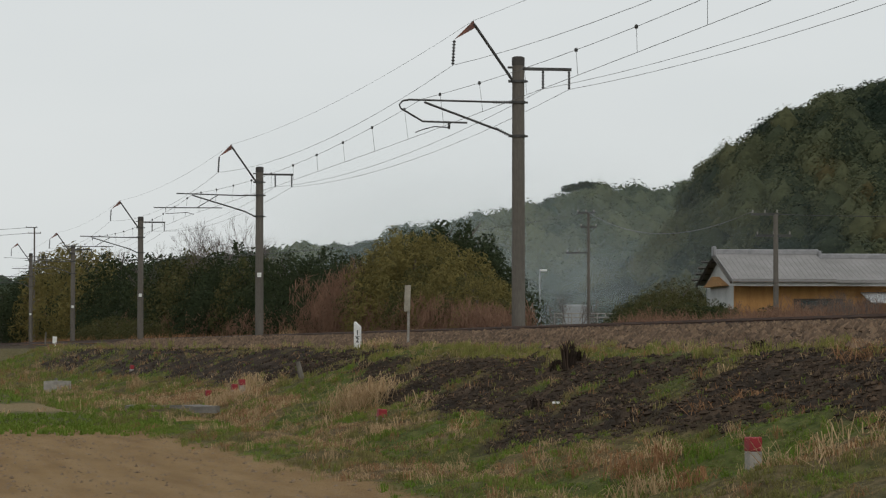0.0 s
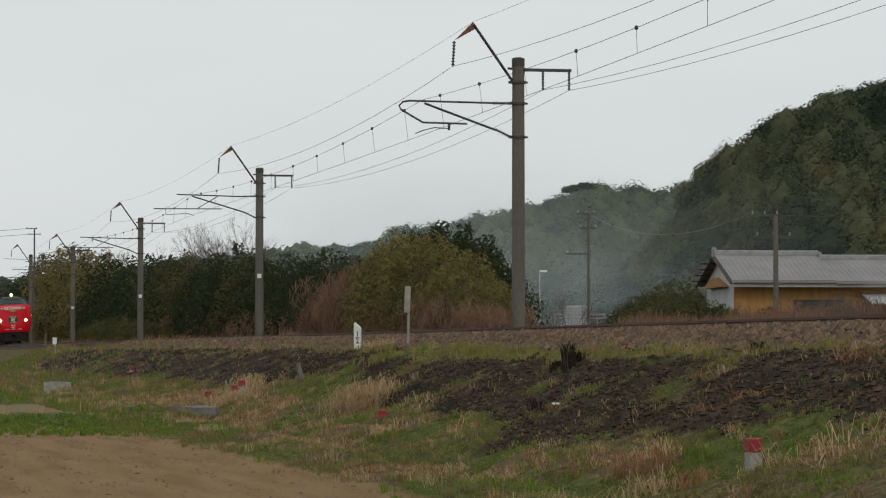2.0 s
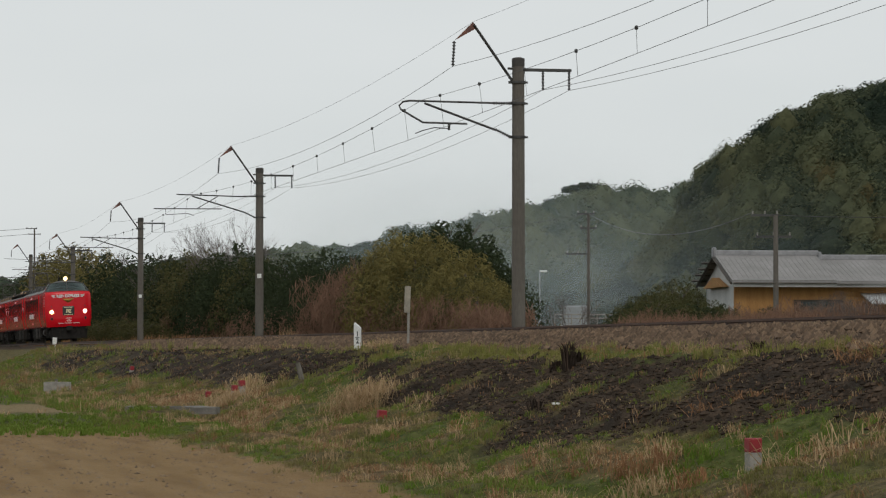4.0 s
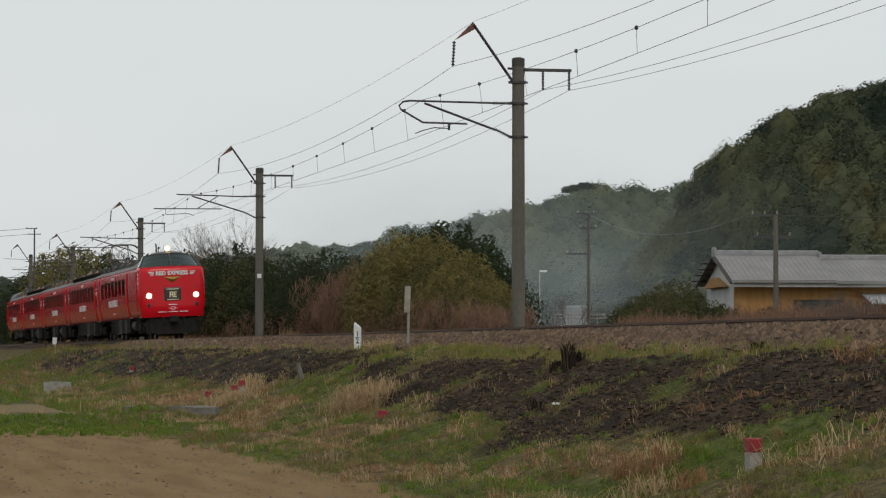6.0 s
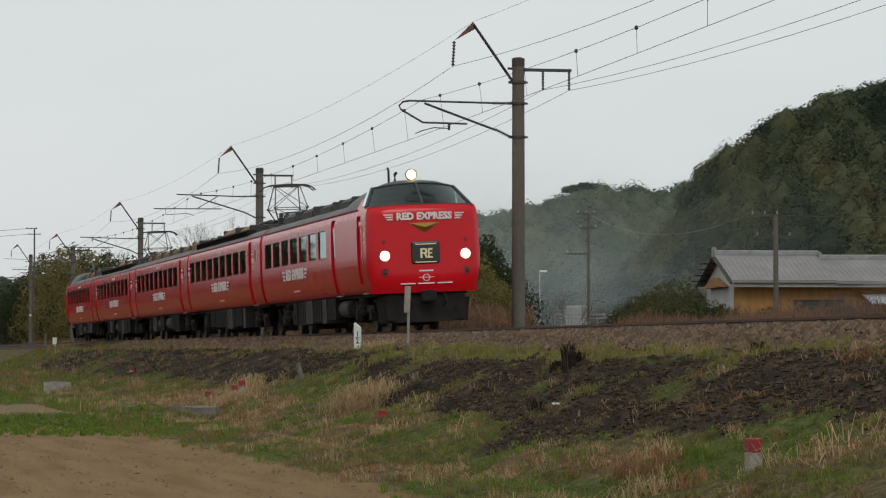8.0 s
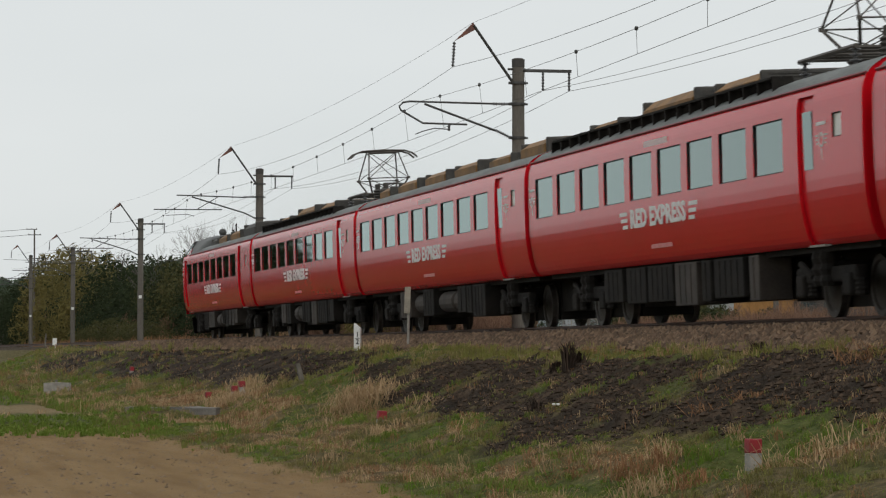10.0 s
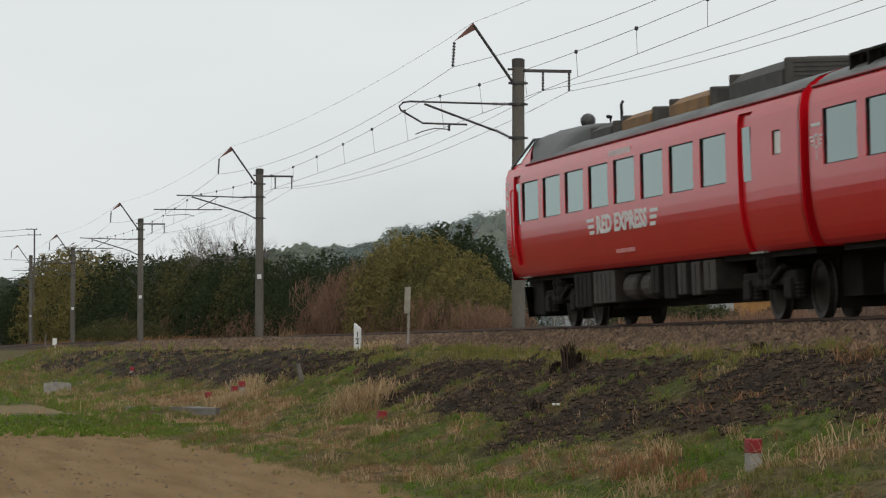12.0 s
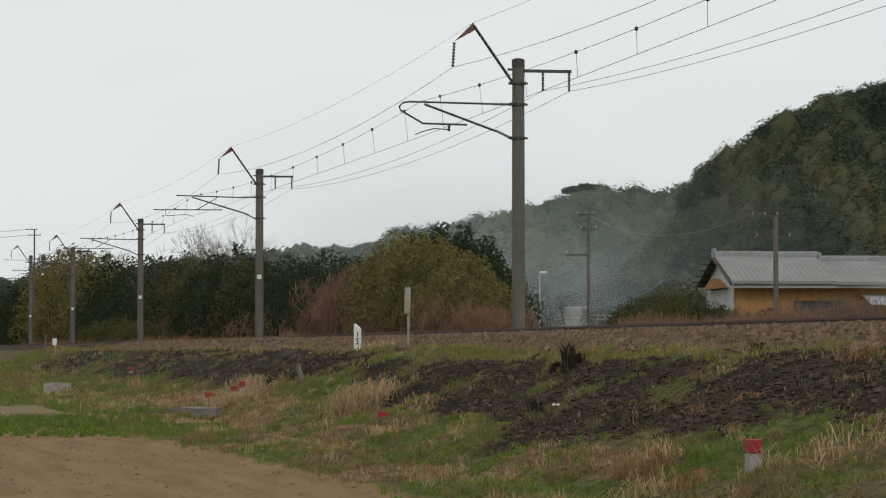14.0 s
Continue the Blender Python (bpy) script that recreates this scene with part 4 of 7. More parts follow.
def cab_car(seed, lead, label):
    """An end car; its cab looks along +x."""
    car = empty("cab_car")
    tagged(car, label, "train car", "cars of the train")
    h = 10.06
    nose = h - 0.25
    wins = [(h - 19.4 + 1.82 * i, h - 19.4 + 1.82 * i + 1.42) for i in range(7)] if lead else [(h - 2.1 - 1.84 * i - 1.44, h - 2.1 - 1.84 * i) for i in range(8)]
    door = (h - 6.2, h - 5.55) if lead else (h - 17.75, h - 17.05)
    crew = (h - 1.95, h - 1.35)
    ops = [(a, b, 2.08, 2.84) for a, b in wins] + [(door[0], door[1], 1.0, 3.06), (crew[0], crew[1], 1.25, 3.0)]
    if not lead:
        ops.append((h - 19.2, h - 18.8, 2.35, 2.7))
    back = h
    car_shell(car, back, nose - 0.34, ops)
    for a, b in wins:
        pane(car, a, b, 2.08, 2.84)
    if not lead:
        pane(car, h - 19.2, h - 18.8, 2.35, 2.7, "destination_window", PALE_PANE)
    leaf_door(car, *door)
    leaf_door(car, crew[0], crew[1], 1.25, 3.0)
    car_roof(car, -back, h - 2.2)
    car_end(car, -back)
    cabin(car, -back + 0.3, h - 2.8)
    # nose face, rounded in plan and at the corners
    bm = bmesh.new()
    ys = [-1.0, -0.99, -0.965, -0.93, -0.86, -0.7, -0.5, -0.25, 0, 0.25, 0.5, 0.7, 0.86, 0.93, 0.965, 0.99, 1.0]
    zs = [0.97, 1.08, 1.25, 1.5, 1.75, 2.06, 2.46, 2.86, 3.0, 3.1, 3.16]
    grid = []
    for z in zs:
        w = side_y(z)
        lean = -0.05 * max(0, (z - 1.0)) / 2 - 0.10 * max(0.0, (1.25 - z)) / 0.28 - (0.12 if z > 3.12 else 0.03 if z > 3.05 else 0)
        w = max(w, 1.385) if z < 1.3 else w
        grid.append([bm.verts.new((nose + 0.02 + lean - 0.07 * t * t - 0.26 * abs(t) ** 14, t * w, z + (0.06 * (1 - t * t) if z > 3.05 else 0))) for t in ys])
    for a, b in zip(grid, grid[1:]):
        for k in range(len(ys) - 1):
            bm.faces.new((a[k], a[k + 1], b[k + 1], b[k]))
    face = part("nose", bm, RED, car, "glossy red nose with white lettering", smooth=True)
    # shelf over the nose, windscreen, dark dome
    zb, zt = 3.19, 3.80
    low = [(nose - 0.14 - 0.55 * abs(t) ** 2.6, t * 1.36, zb + 0.03 * (1 - t * t)) for t in ys]
    top = [(nose - 1.0 - 0.45 * abs(t) ** 2.4, t * 1.06, zt - 0.10 * t * t) for t in ys]
    bm = bmesh.new()
    a = [bm.verts.new((nose - 0.12 - 0.07 * t * t - 0.24 * abs(t) ** 14, t * 1.40, 3.15 + 0.06 * (1 - t * t))) for t in ys]
    b = [bm.verts.new(p) for p in low]
    for k in range(len(ys) - 1):
        bm.faces.new((a[k], a[k + 1], b[k + 1], b[k]))
    part("nose_shelf", bm, RED, car, smooth=True)
    bm = bmesh.new()
    mid = len(ys) // 2
    panes = ((1, mid), (mid, len(ys) - 2))
    scr = []
    for k0, k1 in panes:
        bm = bmesh.new()
        for k in range(k0, k1):
            q = [Vector(low[k]), Vector(low[k + 1]), Vector(top[k + 1]), Vector(top[k])]
            bm.faces.new([bm.verts.new(v) for v in q])
        bmesh.ops.remove_doubles(bm, verts=bm.verts, dist=0.001)
        ob = part("windscreen", bm, SCREEN_GLASS, car, smooth=True)
        ob.visible_shadow = False
    bm = bmesh.new()
    for k, r in ((0, 0.05), (1, 0.03), (mid, 0.035), (len(ys) - 2, 0.03), (len(ys) - 1, 0.05)):
        rod(bm, [low[k], top[k]], r, 6)
    rod(bm, low, 0.022, 6)
    rod(bm, top, 0.03, 6)
    part("windscreen_frame", bm, CAB_GREY, car)
    # cab side with its own window
    for sgn in (-1, 1):
        bm = bmesh.new()
        P = [(nose - 0.69, sgn * 1.36, 3.19), (nose - 2.25, sgn * 1.36, 3.19), (nose - 1.85, sgn * 1.24, 3.45), (nose - 1.45, sgn * 1.06, 3.70)]
        bm.faces.new([bm.verts.new(p) for p in P])
        part("cab_side", bm, RED, car)
        bm = bmesh.new()
        Q = [(nose - 0.95, sgn * 1.352, 3.25), (nose - 1.35, sgn * 1.352, 3.25), (nose - 1.75, sgn * 1.105, 3.70), (nose - 1.5, sgn * 1.10, 3.68)]
        bm.faces.new([bm.verts.new(p) for p in Q])
        part("cab_side_window", bm, SCREEN_GLASS, car)
    # dome
    bm = bmesh.new()
    rings = [[bm.verts.new(p) for p in top]]
    for dx, hi, wd, zl in ((-0.3, 3.88, 1.10, 3.64), (-0.7, 3.91, 1.22, 3.44), (-1.2, 3.91, 1.33, 3.23), (-2.6, 3.86, 1.335, 3.22), (-3.6, 3.78, 1.31, 3.22), (-3.8, 3.5, 1.27, 3.22)):
        ring = []
        for t in ys:
            ring.append(bm.verts.new((nose - 1.0 + dx - (0.2 * abs(t) ** 2.4 if dx > -1.5 else 0), t * wd, zl + (hi - zl) * (1 - abs(t) ** 3.2))))
        rings.append(ring)
    for q, w in zip(rings, rings[1:]):
        for k in range(len(ys) - 1):
            bm.faces.new((q[k], q[k + 1], w[k + 1], w[k]))
    part("cab_dome", bm, CAB_GREY, car, "dark grey raised cab roof", smooth=True)
    # black block added to stand for the shade in the recess behind the plough
    bm = bmesh.new()
    box(bm, nose - 1.5, nose - 0.2, -1.02, 1.02, 0.24, 0.98, 0.05)
    part("pilot_box", bm, UNDER, car)
    # roof lamp, horn, aerial
    x = nose - 1.6
    bm = bmesh.new()
    spin(bm, [(0.0, -0.14), (0.10, -0.12), (0.15, 0.0), (0.15, 0.06), (0.13, 0.07)], Matrix.Translation((x, 0.0, 4.04)) @ Matrix.Rotation(radians(90), 4, "Y"), 16)
    box(bm, x - 0.08, x + 0.04, -0.06, 0.06, 3.9, 4.0)
    part("roof_lamp_housing", bm, CAB_GREY, car)
    bm = bmesh.new()
    spin(bm, [(0.0, 0.075), (0.125, 0.07), (0.125, 0.055), (0, 0.05)], Matrix.Translation((x, 0.0, 4.04)) @ Matrix.Rotation(radians(90), 4, "Y"), 16)
    part("roof_lamp", bm, LAMP if lead else TAIL_LAMP, car, "glowing warm roof lamp" if lead else "")
    bm = bmesh.new()
    rod(bm, [(nose - 2.9, -0.35, 3.85), (nose - 2.9, -0.35, 4.25), (nose - 3.02, -0.35, 4.3)], 0.03, 6)
    part("aerial", bm, UNDER, car)
    bm = bmesh.new()
    rod(bm, [(nose - 2.0, -0.35, 3.9), (nose - 2.0, -0.35, 4.08), (nose - 1.8, -0.35, 4.1)], 0.04, 8)
    part("horn", bm, UNDER, car)
    # headlamps and markers
    fx = lambda y: nose - 0.01 - 0.07 * (y / 1.47) ** 2
    for sgn in (-1, 1):
        y = sgn * 1.04
        bm = bmesh.new()
        mm = Matrix.Translation((fx(y) - 0.02, y, 1.92)) @ Matrix.Rotation(radians(90), 4, "Y")
        spin(bm, [(0.0, 0.05), (0.11, 0.045), (0.125, 0.03), (0.13, -0.03), (0, -0.03)], mm, 20)
        part("headlamp", bm, (LAMP if sgn < 0 else LAMP_DIM) if lead else TAIL_LAMP, face, "glowing warm round headlamp" if lead else "")
        bm = bmesh.new()
        for z in (1.92,):
            spin(bm, [(0.131, -0.03), (0.131, 0.03), (0.155, 0.03), (0.16, -0.03)], Matrix.Translation((fx(y) - 0.02, y, z)) @ Matrix.Rotation(radians(90), 4, "Y"), 20)
        part("headlamp_ring", bm, BELLOWS, face)
        bm = bmesh.new()
        spin(bm, [(0.0, 0.04), (0.085, 0.035), (0.09, -0.03), (0, -0.03)], Matrix.Translation((fx(y) - 0.02, y, 1.50)) @ Matrix.Rotation(radians(90), 4, "Y"), 16)
        part("marker_lamp", bm, TAIL_LAMP, face)
        bm = bmesh.new()
        spin(bm, [(0.06, 0.03), (0.09, 0.045), (0.11, 0.035), (0.11, -0.03)], Matrix.Translation((fx(y) - 0.02, y, 1.50)) @ Matrix.Rotation(radians(90), 4, "Y"), 16)
        part("marker_ring", bm, BELLOWS, face)
        bm = bmesh.new()
        spin(bm, [(0.0, 0.03), (0.07, 0.025), (0.075, -0.03), (0, -0.03)], Matrix.Translation((fx(y) - 0.03, y * 0.99, 2.27)) @ Matrix.Rotation(radians(90), 4, "Y"), 16)
        part("upper_marker", bm, BELLOWS, face)
    # lettering and emblem on the nose
    turn = Matrix.Rotation(radians(90), 4, "Z") @ Matrix.Rotation(radians(90), 4, "X")
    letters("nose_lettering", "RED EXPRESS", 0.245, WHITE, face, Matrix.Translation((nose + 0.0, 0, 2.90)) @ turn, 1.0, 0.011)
    for e in (-1, 1):
        for k in range(3):
            bm = bmesh.new()
            L = 0.24 - 0.045 * k
            y0 = e * 0.80
            zz = 2.96 - 0.06 * k
            box(bm, nose - 0.16, nose - 0.03, min(y0, y0 + e * L), max(y0, y0 + e * L), zz - 0.017, zz + 0.017)
            part("speed_bar", bm, WHITE, face)
    bm = bmesh.new()
    b2 = bmesh.new()
    tri = [(-0.40, 2.74), (0.40, 2.74), (0.0, 2.47)]
    ridge = b2.verts.new((nose + 0.10, 0, 2.62))
    vs = [b2.verts.new((nose - 0.02, y, z)) for y, z in tri]
    b2.faces.new(vs)
    for i in range(3):
        b2.faces.new((vs[i], vs[(i + 1) % 3], ridge))
    absorb(bm, b2)
    part("gold_wing_emblem", bm, GOLD, face, "gold wing-shaped emblem")
    bm = bmesh.new()
    box(bm, nose - 0.06, nose + 0.045, -0.37, 0.37, 1.68, 2.27, 0.06)
    sign = part("train_sign", bm, mat("sign_dark", (0.03, 0.032, 0.028), (0.02, 0.022, 0.02), rough=0.3, bump=0), face, "dark framed sign with a cream monogram")
    # cream strokes get a faint glow of their own, without a lamp
    cream = mat("sign_cream_glow", (0.70, 0.62, 0.38), (0.62, 0.55, 0.33), rough=0.5, bump=0, emit=0.15)
    # monogram as plain strokes
    bm = bmesh.new()
    for y0, y1, z0, z1 in ((-0.18, -0.12, 1.80, 2.12), (-0.12, 0.02, 2.07, 2.12), (-0.12, 0.02, 1.94, 1.99), (-0.02, 0.04, 1.97, 2.09), (0.07, 0.12, 1.80, 2.12),
                           (0.12, 0.22, 2.07, 2.12), (0.12, 0.20, 1.94, 1.99), (0.12, 0.22, 1.80, 1.85)):
        box(bm, nose + 0.045, nose + 0.055, y0 * 0.78, y1 * 0.78, 1.96 + (z0 - 1.96) * 0.76, 1.96 + (z1 - 1.96) * 0.76)
    prism(bm, [(-0.05, 1.96), (0.0, 1.96), (0.05, 1.84), (0.0, 1.84)], 0.01, Matrix.Translation((nose + 0.05, 0, 0)) @ Matrix.Rotation(radians(90), 4, "Z"))
    part("monogram", bm, cream, sign)
    for z in (1.735, 2.19):
        bm = bmesh.new()
        box(bm, nose + 0.045, nose + 0.053, -0.27, 0.27, z - 0.012, z + 0.012)
        part("sign_line", bm, cream, sign)
    bm = bmesh.new()
    for z, w, hh in ((1.47, 0.36, 0.035), (1.14, 0.0, 0.0)):
        if w:
            box(bm, nose - 0.01, nose + 0.016, -w / 2, w / 2, z + 0.03, z + 0.03 + hh)
    for y0, w in ((-0.66, 0.36), (-0.22, 0.42), (0.28, 0.38)):
        box(bm, nose - 0.03, nose + 0.014, y0, y0 + w, 1.182, 1.212)
    part("small_lettering_bar", bm, WHITE, face, "white lines of small writing")
    bm = bmesh.new()
    spin(bm, [(0.075, -0.01), (0.075, 0.02), (0.092, 0.02), (0.092, -0.01)], Matrix.Translation((nose, 0, 1.345)) @ Matrix.Rotation(radians(90), 4, "Y"), 20)
    for sgn in (-1, 1):
        box(bm, nose, nose + 0.018, min(sgn * 0.09, sgn * 0.2), max(sgn * 0.09, sgn * 0.2), 1.345, 1.36)
    box(bm, nose, nose + 0.018, -0.06, 0.06, 1.34, 1.357)
    part("wing_badge", bm, WHITE, face, "small white winged ring badge")
    # pale marks and bars on the rounded corner
    for sgn in (-1, 1):
        bm = bmesh.new()
        for k in range(9):
            y = sgn * (side_y(1.45 + 0.07 * k) + 0.004)
            box(bm, nose - 0.62, nose - 0.46, y - 0.012, y + 0.004, 1.40 + 0.075 * k, 1.425 + 0.075 * k)
        part("corner_louvre", bm, BELLOWS, face)
        bm = bmesh.new()
        for z, w, hh in ((2.88, 0.16, 0.07), (2.70, 0.10, 0.10), (2.5, 0.13, 0.13), (2.3, 0.07, 0.05)):
            y = sgn * (side_y(z) + 0.004)
            box(bm, nose - 0.54 - w / 2, nose - 0.54 + w / 2, y - 0.012, y + 0.004, z - hh / 2, z + hh / 2)
        part("corner_marking", bm, WHITE, face, "small white corner marking")
        bm = bmesh.new()
        y = sgn * 1.50
        rod(bm, [(h - 1.25, y - sgn * 0.03, 2.75), (h - 1.25, y, 2.7), (h - 1.25, y - sgn * 0.0, 1.45), (h - 1.25, y - sgn * 0.05, 1.4)], 0.016, 6)
        part("handrail", bm, RED, car)
    # coupler, skirt, hoses
    bm = bmesh.new()
    box(bm, nose - 0.35, nose + 0.22, -0.13, 0.13, 0.74, 1.0, 0.03)
    box(bm, nose + 0.10, nose + 0.34, -0.20, 0.20, 0.72, 1.02, 0.05)
    part("coupler", bm, UNDER, car, "dark steel coupler")
    bm = bmesh.new()
    pts = [(nose - 0.02 - 0.5 * abs(t) ** 3, t * 1.22) for t in (-1, -0.8, -0.5, 0, 0.5, 0.8, 1)]
    up = [bm.verts.new((x_ - 0.1, y, 0.82)) for x_, y in pts]
    lo = [bm.verts.new((x_ - 0.02, y * 0.93, 0.22)) for x_, y in pts]
    for k in range(len(pts) - 1):
        bm.faces.new((up[k], up[k + 1], lo[k + 1], lo[k]))
    ret = bmesh.ops.extrude_face_region(bm, geom=bm.faces[:])
    for v in [g for g in ret["geom"] if isinstance(g, bmesh.types.BMVert)]:
        v.co.x -= 0.05
    part("snow_plough", bm, UNDER, car, "black bogie guard")
    for sgn in (-1, 1):
        bm = bmesh.new()
        rod(bm, [(nose - 0.15, sgn * 0.45, 0.98), (nose + 0.12, sgn * 0.45, 0.9), (nose + 0.16, sgn * 0.45, 0.72), (nose + 0.02, sgn * 0.42, 0.6)], 0.03, 6)
        part("air_hose", bm, UNDER, car)
    bogie(car, 6.6)
    bogie(car, -7.0)
    underfloor(car, -5.0, 4.6, seed, lead)
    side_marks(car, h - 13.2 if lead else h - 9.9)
    # roof things
    if lead:
        for x, ln, hi in ((h - 6.8, 2.2, 0.30), (h - 10.2, 2.4, 0.30), (h - 13.8, 2.4, 0.34), (h - 17.4, 2.6, 0.34)):
            cooler(car, x, ln, hi, 0.95, COOLER_DARK)
    else:
        for x, ln, hi in ((h - 6.6, 1.8, 0.26), (h - 9.2, 2.2, 0.30), (h - 12.6, 2.6, 0.34), (h - 16.4, 3.0, 0.44)):
            cooler(car, x, ln, hi, 0.95, COOLER_DARK if x > h - 7 or x < h - 16 else None)
    return car


LEAD = cab_car(3, True, "glossy red leading train car with lit headlamps")
CARS = [middle_car(11, True, "glossy red motor car with a raised pantograph"), middle_car(12, False, "glossy red passenger car with brown roof coolers"),
        middle_car(13, True, "glossy red motor car with a raised pantograph")]
TAIL = cab_car(4, False, "glossy red rear cab car with unlit lamps")
CAR_HALF = 10.055


def run(t):
    """How far the train's nose has come along the line at t seconds."""
    d = t - 8.0
    return 4.215 + 29.624 * d - 0.0331 * d * d


def motions():
    steps = [0.5 * i for i in range(29)]
    rear = 2 * 20.11 + 3 * 20.5
    walk(LEAD, [(t, on_pose(run(t) - 10.06 + 0.25, 0, 0, CANT)) for t in steps])
    for i, car in enumerate(CARS):
        walk(car, [(t, on_pose(run(t) - 20.11 - 10.25 - 20.5 * i, 0, 0, CANT)) for t in steps])
    flip = Matrix.Rotation(math.pi, 4, "Z")
    walk(TAIL, [(t, on_pose(run(t) - rear + 10.06 - 0.25, 0, 0, CANT) @ flip) for t in steps])


# ---- marker posts and small trackside things ----
def on_ground(s, u, sink=0.0):
    p = on(s, u)
    p.z = ground_z(s, u) - sink
    return p


def ground_at(x, y):
    s, u = near_line(x, y)
    return ground_z(s, u)


def at_depth(px, depth):
    """x of a place px thousandths to the right of the view's axis, at that depth."""
    return px * depth / 1000


def boundary_post(x, y, high, lean=0.0, label="red-topped concrete boundary post on the bank"):
    s, u = near_line(x, y)
    root = empty("boundary_post", Matrix.Translation(on_ground(s, u, 0.05)) @ Matrix.Rotation(radians(lean), 4, "Y") @ Matrix.Rotation(radians(18), 4, "Z"))
    tagged(root, label, "boundary post", "boundary posts")
    bm = bmesh.new()
    box(bm, -0.061, 0.061, -0.061, 0.061, 0, high - 0.13, 0.008)
    part("post_base", bm, POST_CONC, root)
    bm = bmesh.new()
    box(bm, -0.064, 0.064, -0.064, 0.064, high - 0.13, high, 0.012)
    part("red_top", bm, POST_RED, root, "red painted top")


boundary_post(2.80, 28.0, 0.36, label="red and white concrete boundary post in grass")
boundary_post(-0.92, 46.0, 0.25, 4)
boundary_post(-4.30, 66.5, 0.36, -3)
boundary_post(-4.52, 67.0, 0.30, 3)
boundary_post(-5.15, 68.0, 0.27)
boundary_post(-9.9, 98.5, 0.24, 5)


def half_post():
    """White distance post with a slanted top and its number."""
    p = on_ground(*near_line(-1.90, 69.0), 0.08)
    root = empty("distance_post", Matrix.Translation(p) @ Matrix.Rotation(radians(-12), 4, "Z"))
    tagged(root, "white painted distance post with a slanted top", "distance post")
    bm = bmesh.new()
    prism(bm, [(-0.075, 0), (0.075, 0), (0.07, 0.64), (-0.06, 0.76), (-0.075, 0.74)], 0.13)
    bmesh.ops.bevel(bm, geom=bm.edges[:], offset=0.008, segments=1, affect="EDGES")
    part("post_body", bm, POST_WHITE, root)
    face = Matrix.Rotation(radians(90), 4, "X")
    for txt, z in (("1", 0.50), ("2", 0.34)):
        letters("post_number", txt, 0.16, INK, root, Matrix.Translation((0.01, -0.068, z)) @ face, 0.9, 0.004)
    bm = bmesh.new()
    box(bm, -0.04, 0.06, -0.07, -0.064, 0.415, 0.428)
    part("number_line", bm, INK, root)
    bm = bmesh.new()
    box(bm, -0.22, 0.12, -0.15, 0.15, -0.06, 0.09, 0.04)
    part("footing", bm, POST_CONC, root)


half_post()


def sign_post(x, y, high, plate_w, plate_h, label, white=False):
    p = on_ground(*near_line(x, y), 0.05)
    root = empty("trackside_sign", Matrix.Translation(p) @ Matrix.Rotation(radians(2), 4, "Y"))
    tagged(root, label, "sign post", "trackside signs")
    bm = bmesh.new()
    rod(bm, [(0.03, 0, 0), (0, 0, high)], 0.028, 8)
    part("stake", bm, POST_CONC if not white else POST_WHITE, root)
    bm = bmesh.new()
    box(bm, -plate_w / 2 - 0.02, plate_w / 2 - 0.02, -0.06, -0.025, high - plate_h, high + 0.02, 0.008)
    part("board", bm, POST_WHITE if white else mat("weathered_board", (0.33, 0.30, 0.24), (0.22, 0.2, 0.16), rough=0.8, scale=6), root)


sign_post(-0.78, 66.5, 1.32, 0.13, 0.55, "weathered grey board on a thin trackside stake")
sign_post(-20.3, 162.0, 0.75, 0.22, 0.34, "small white board on a short stake", True)


def stake(x, y, high, lean, r=0.05, label="short weathered wooden stake"):
    p = on_ground(*near_line(x, y), 0.05)
    bm = bmesh.new()
    rod(bm, [(0, 0, 0), (math.sin(radians(lean)) * high, 0, math.cos(radians(lean)) * high)], r, 7, r * 0.85)
    ob = part("wooden_stake", bm, mat("stake_grey", (0.16, 0.145, 0.12), (0.1, 0.09, 0.075), scale=5, fine=30), None)
    ob.matrix_basis = Matrix.Translation(p)
    tagged(ob, label, "stake", "stakes")


stake(-2.9, 64.0, 0.42, -14, 0.06, "leaning grey wooden stake on the bank")
stake(-10.6, 85.0, 0.36, 0, 0.05)
stake(-26.2, 204, 0.9, 4, 0.06, "thin pale stake beside the track")


def slab(x, y, length, turn, label, wide=0.5, thick=0.16, lift=0.0):
    p = on_ground(*near_line(x, y))
    bm = bmesh.new()
    n = 9
    for i in range(n):
        a = -length / 2 + length * i / n
        box(bm, a, a + length / n + 0.002, -wide / 2, wide / 2, -0.3 if length < 1 else -0.06, thick, 0)
    bmesh.ops.remove_doubles(bm, verts=bm.verts, dist=0.004)
    for v in bm.verts:
        v.co += Vector((0, noise.noise(v.co * 2) * 0.03, noise.noise(v.co * 3 + Vector((5, 1, 2))) * 0.03))
    ob = part("concrete_slab", bm, SLAB if length > 1 else POST_CONC)
    ob.matrix_basis = Matrix.Translation((p.x, p.y, p.z + lift)) @ Matrix.Rotation(radians(turn), 4, "Z")
    tagged(ob, label, "concrete slab", "concrete slabs")


slab(-5.2, 59.6, 1.75, -3, "weathered concrete slab over the ditch", 0.6, 0.08, 0.06)
slab(-10.45, 84.0, 0.72, 3, "small grey concrete headwall in grass", 0.3, 0.30, 0.0)


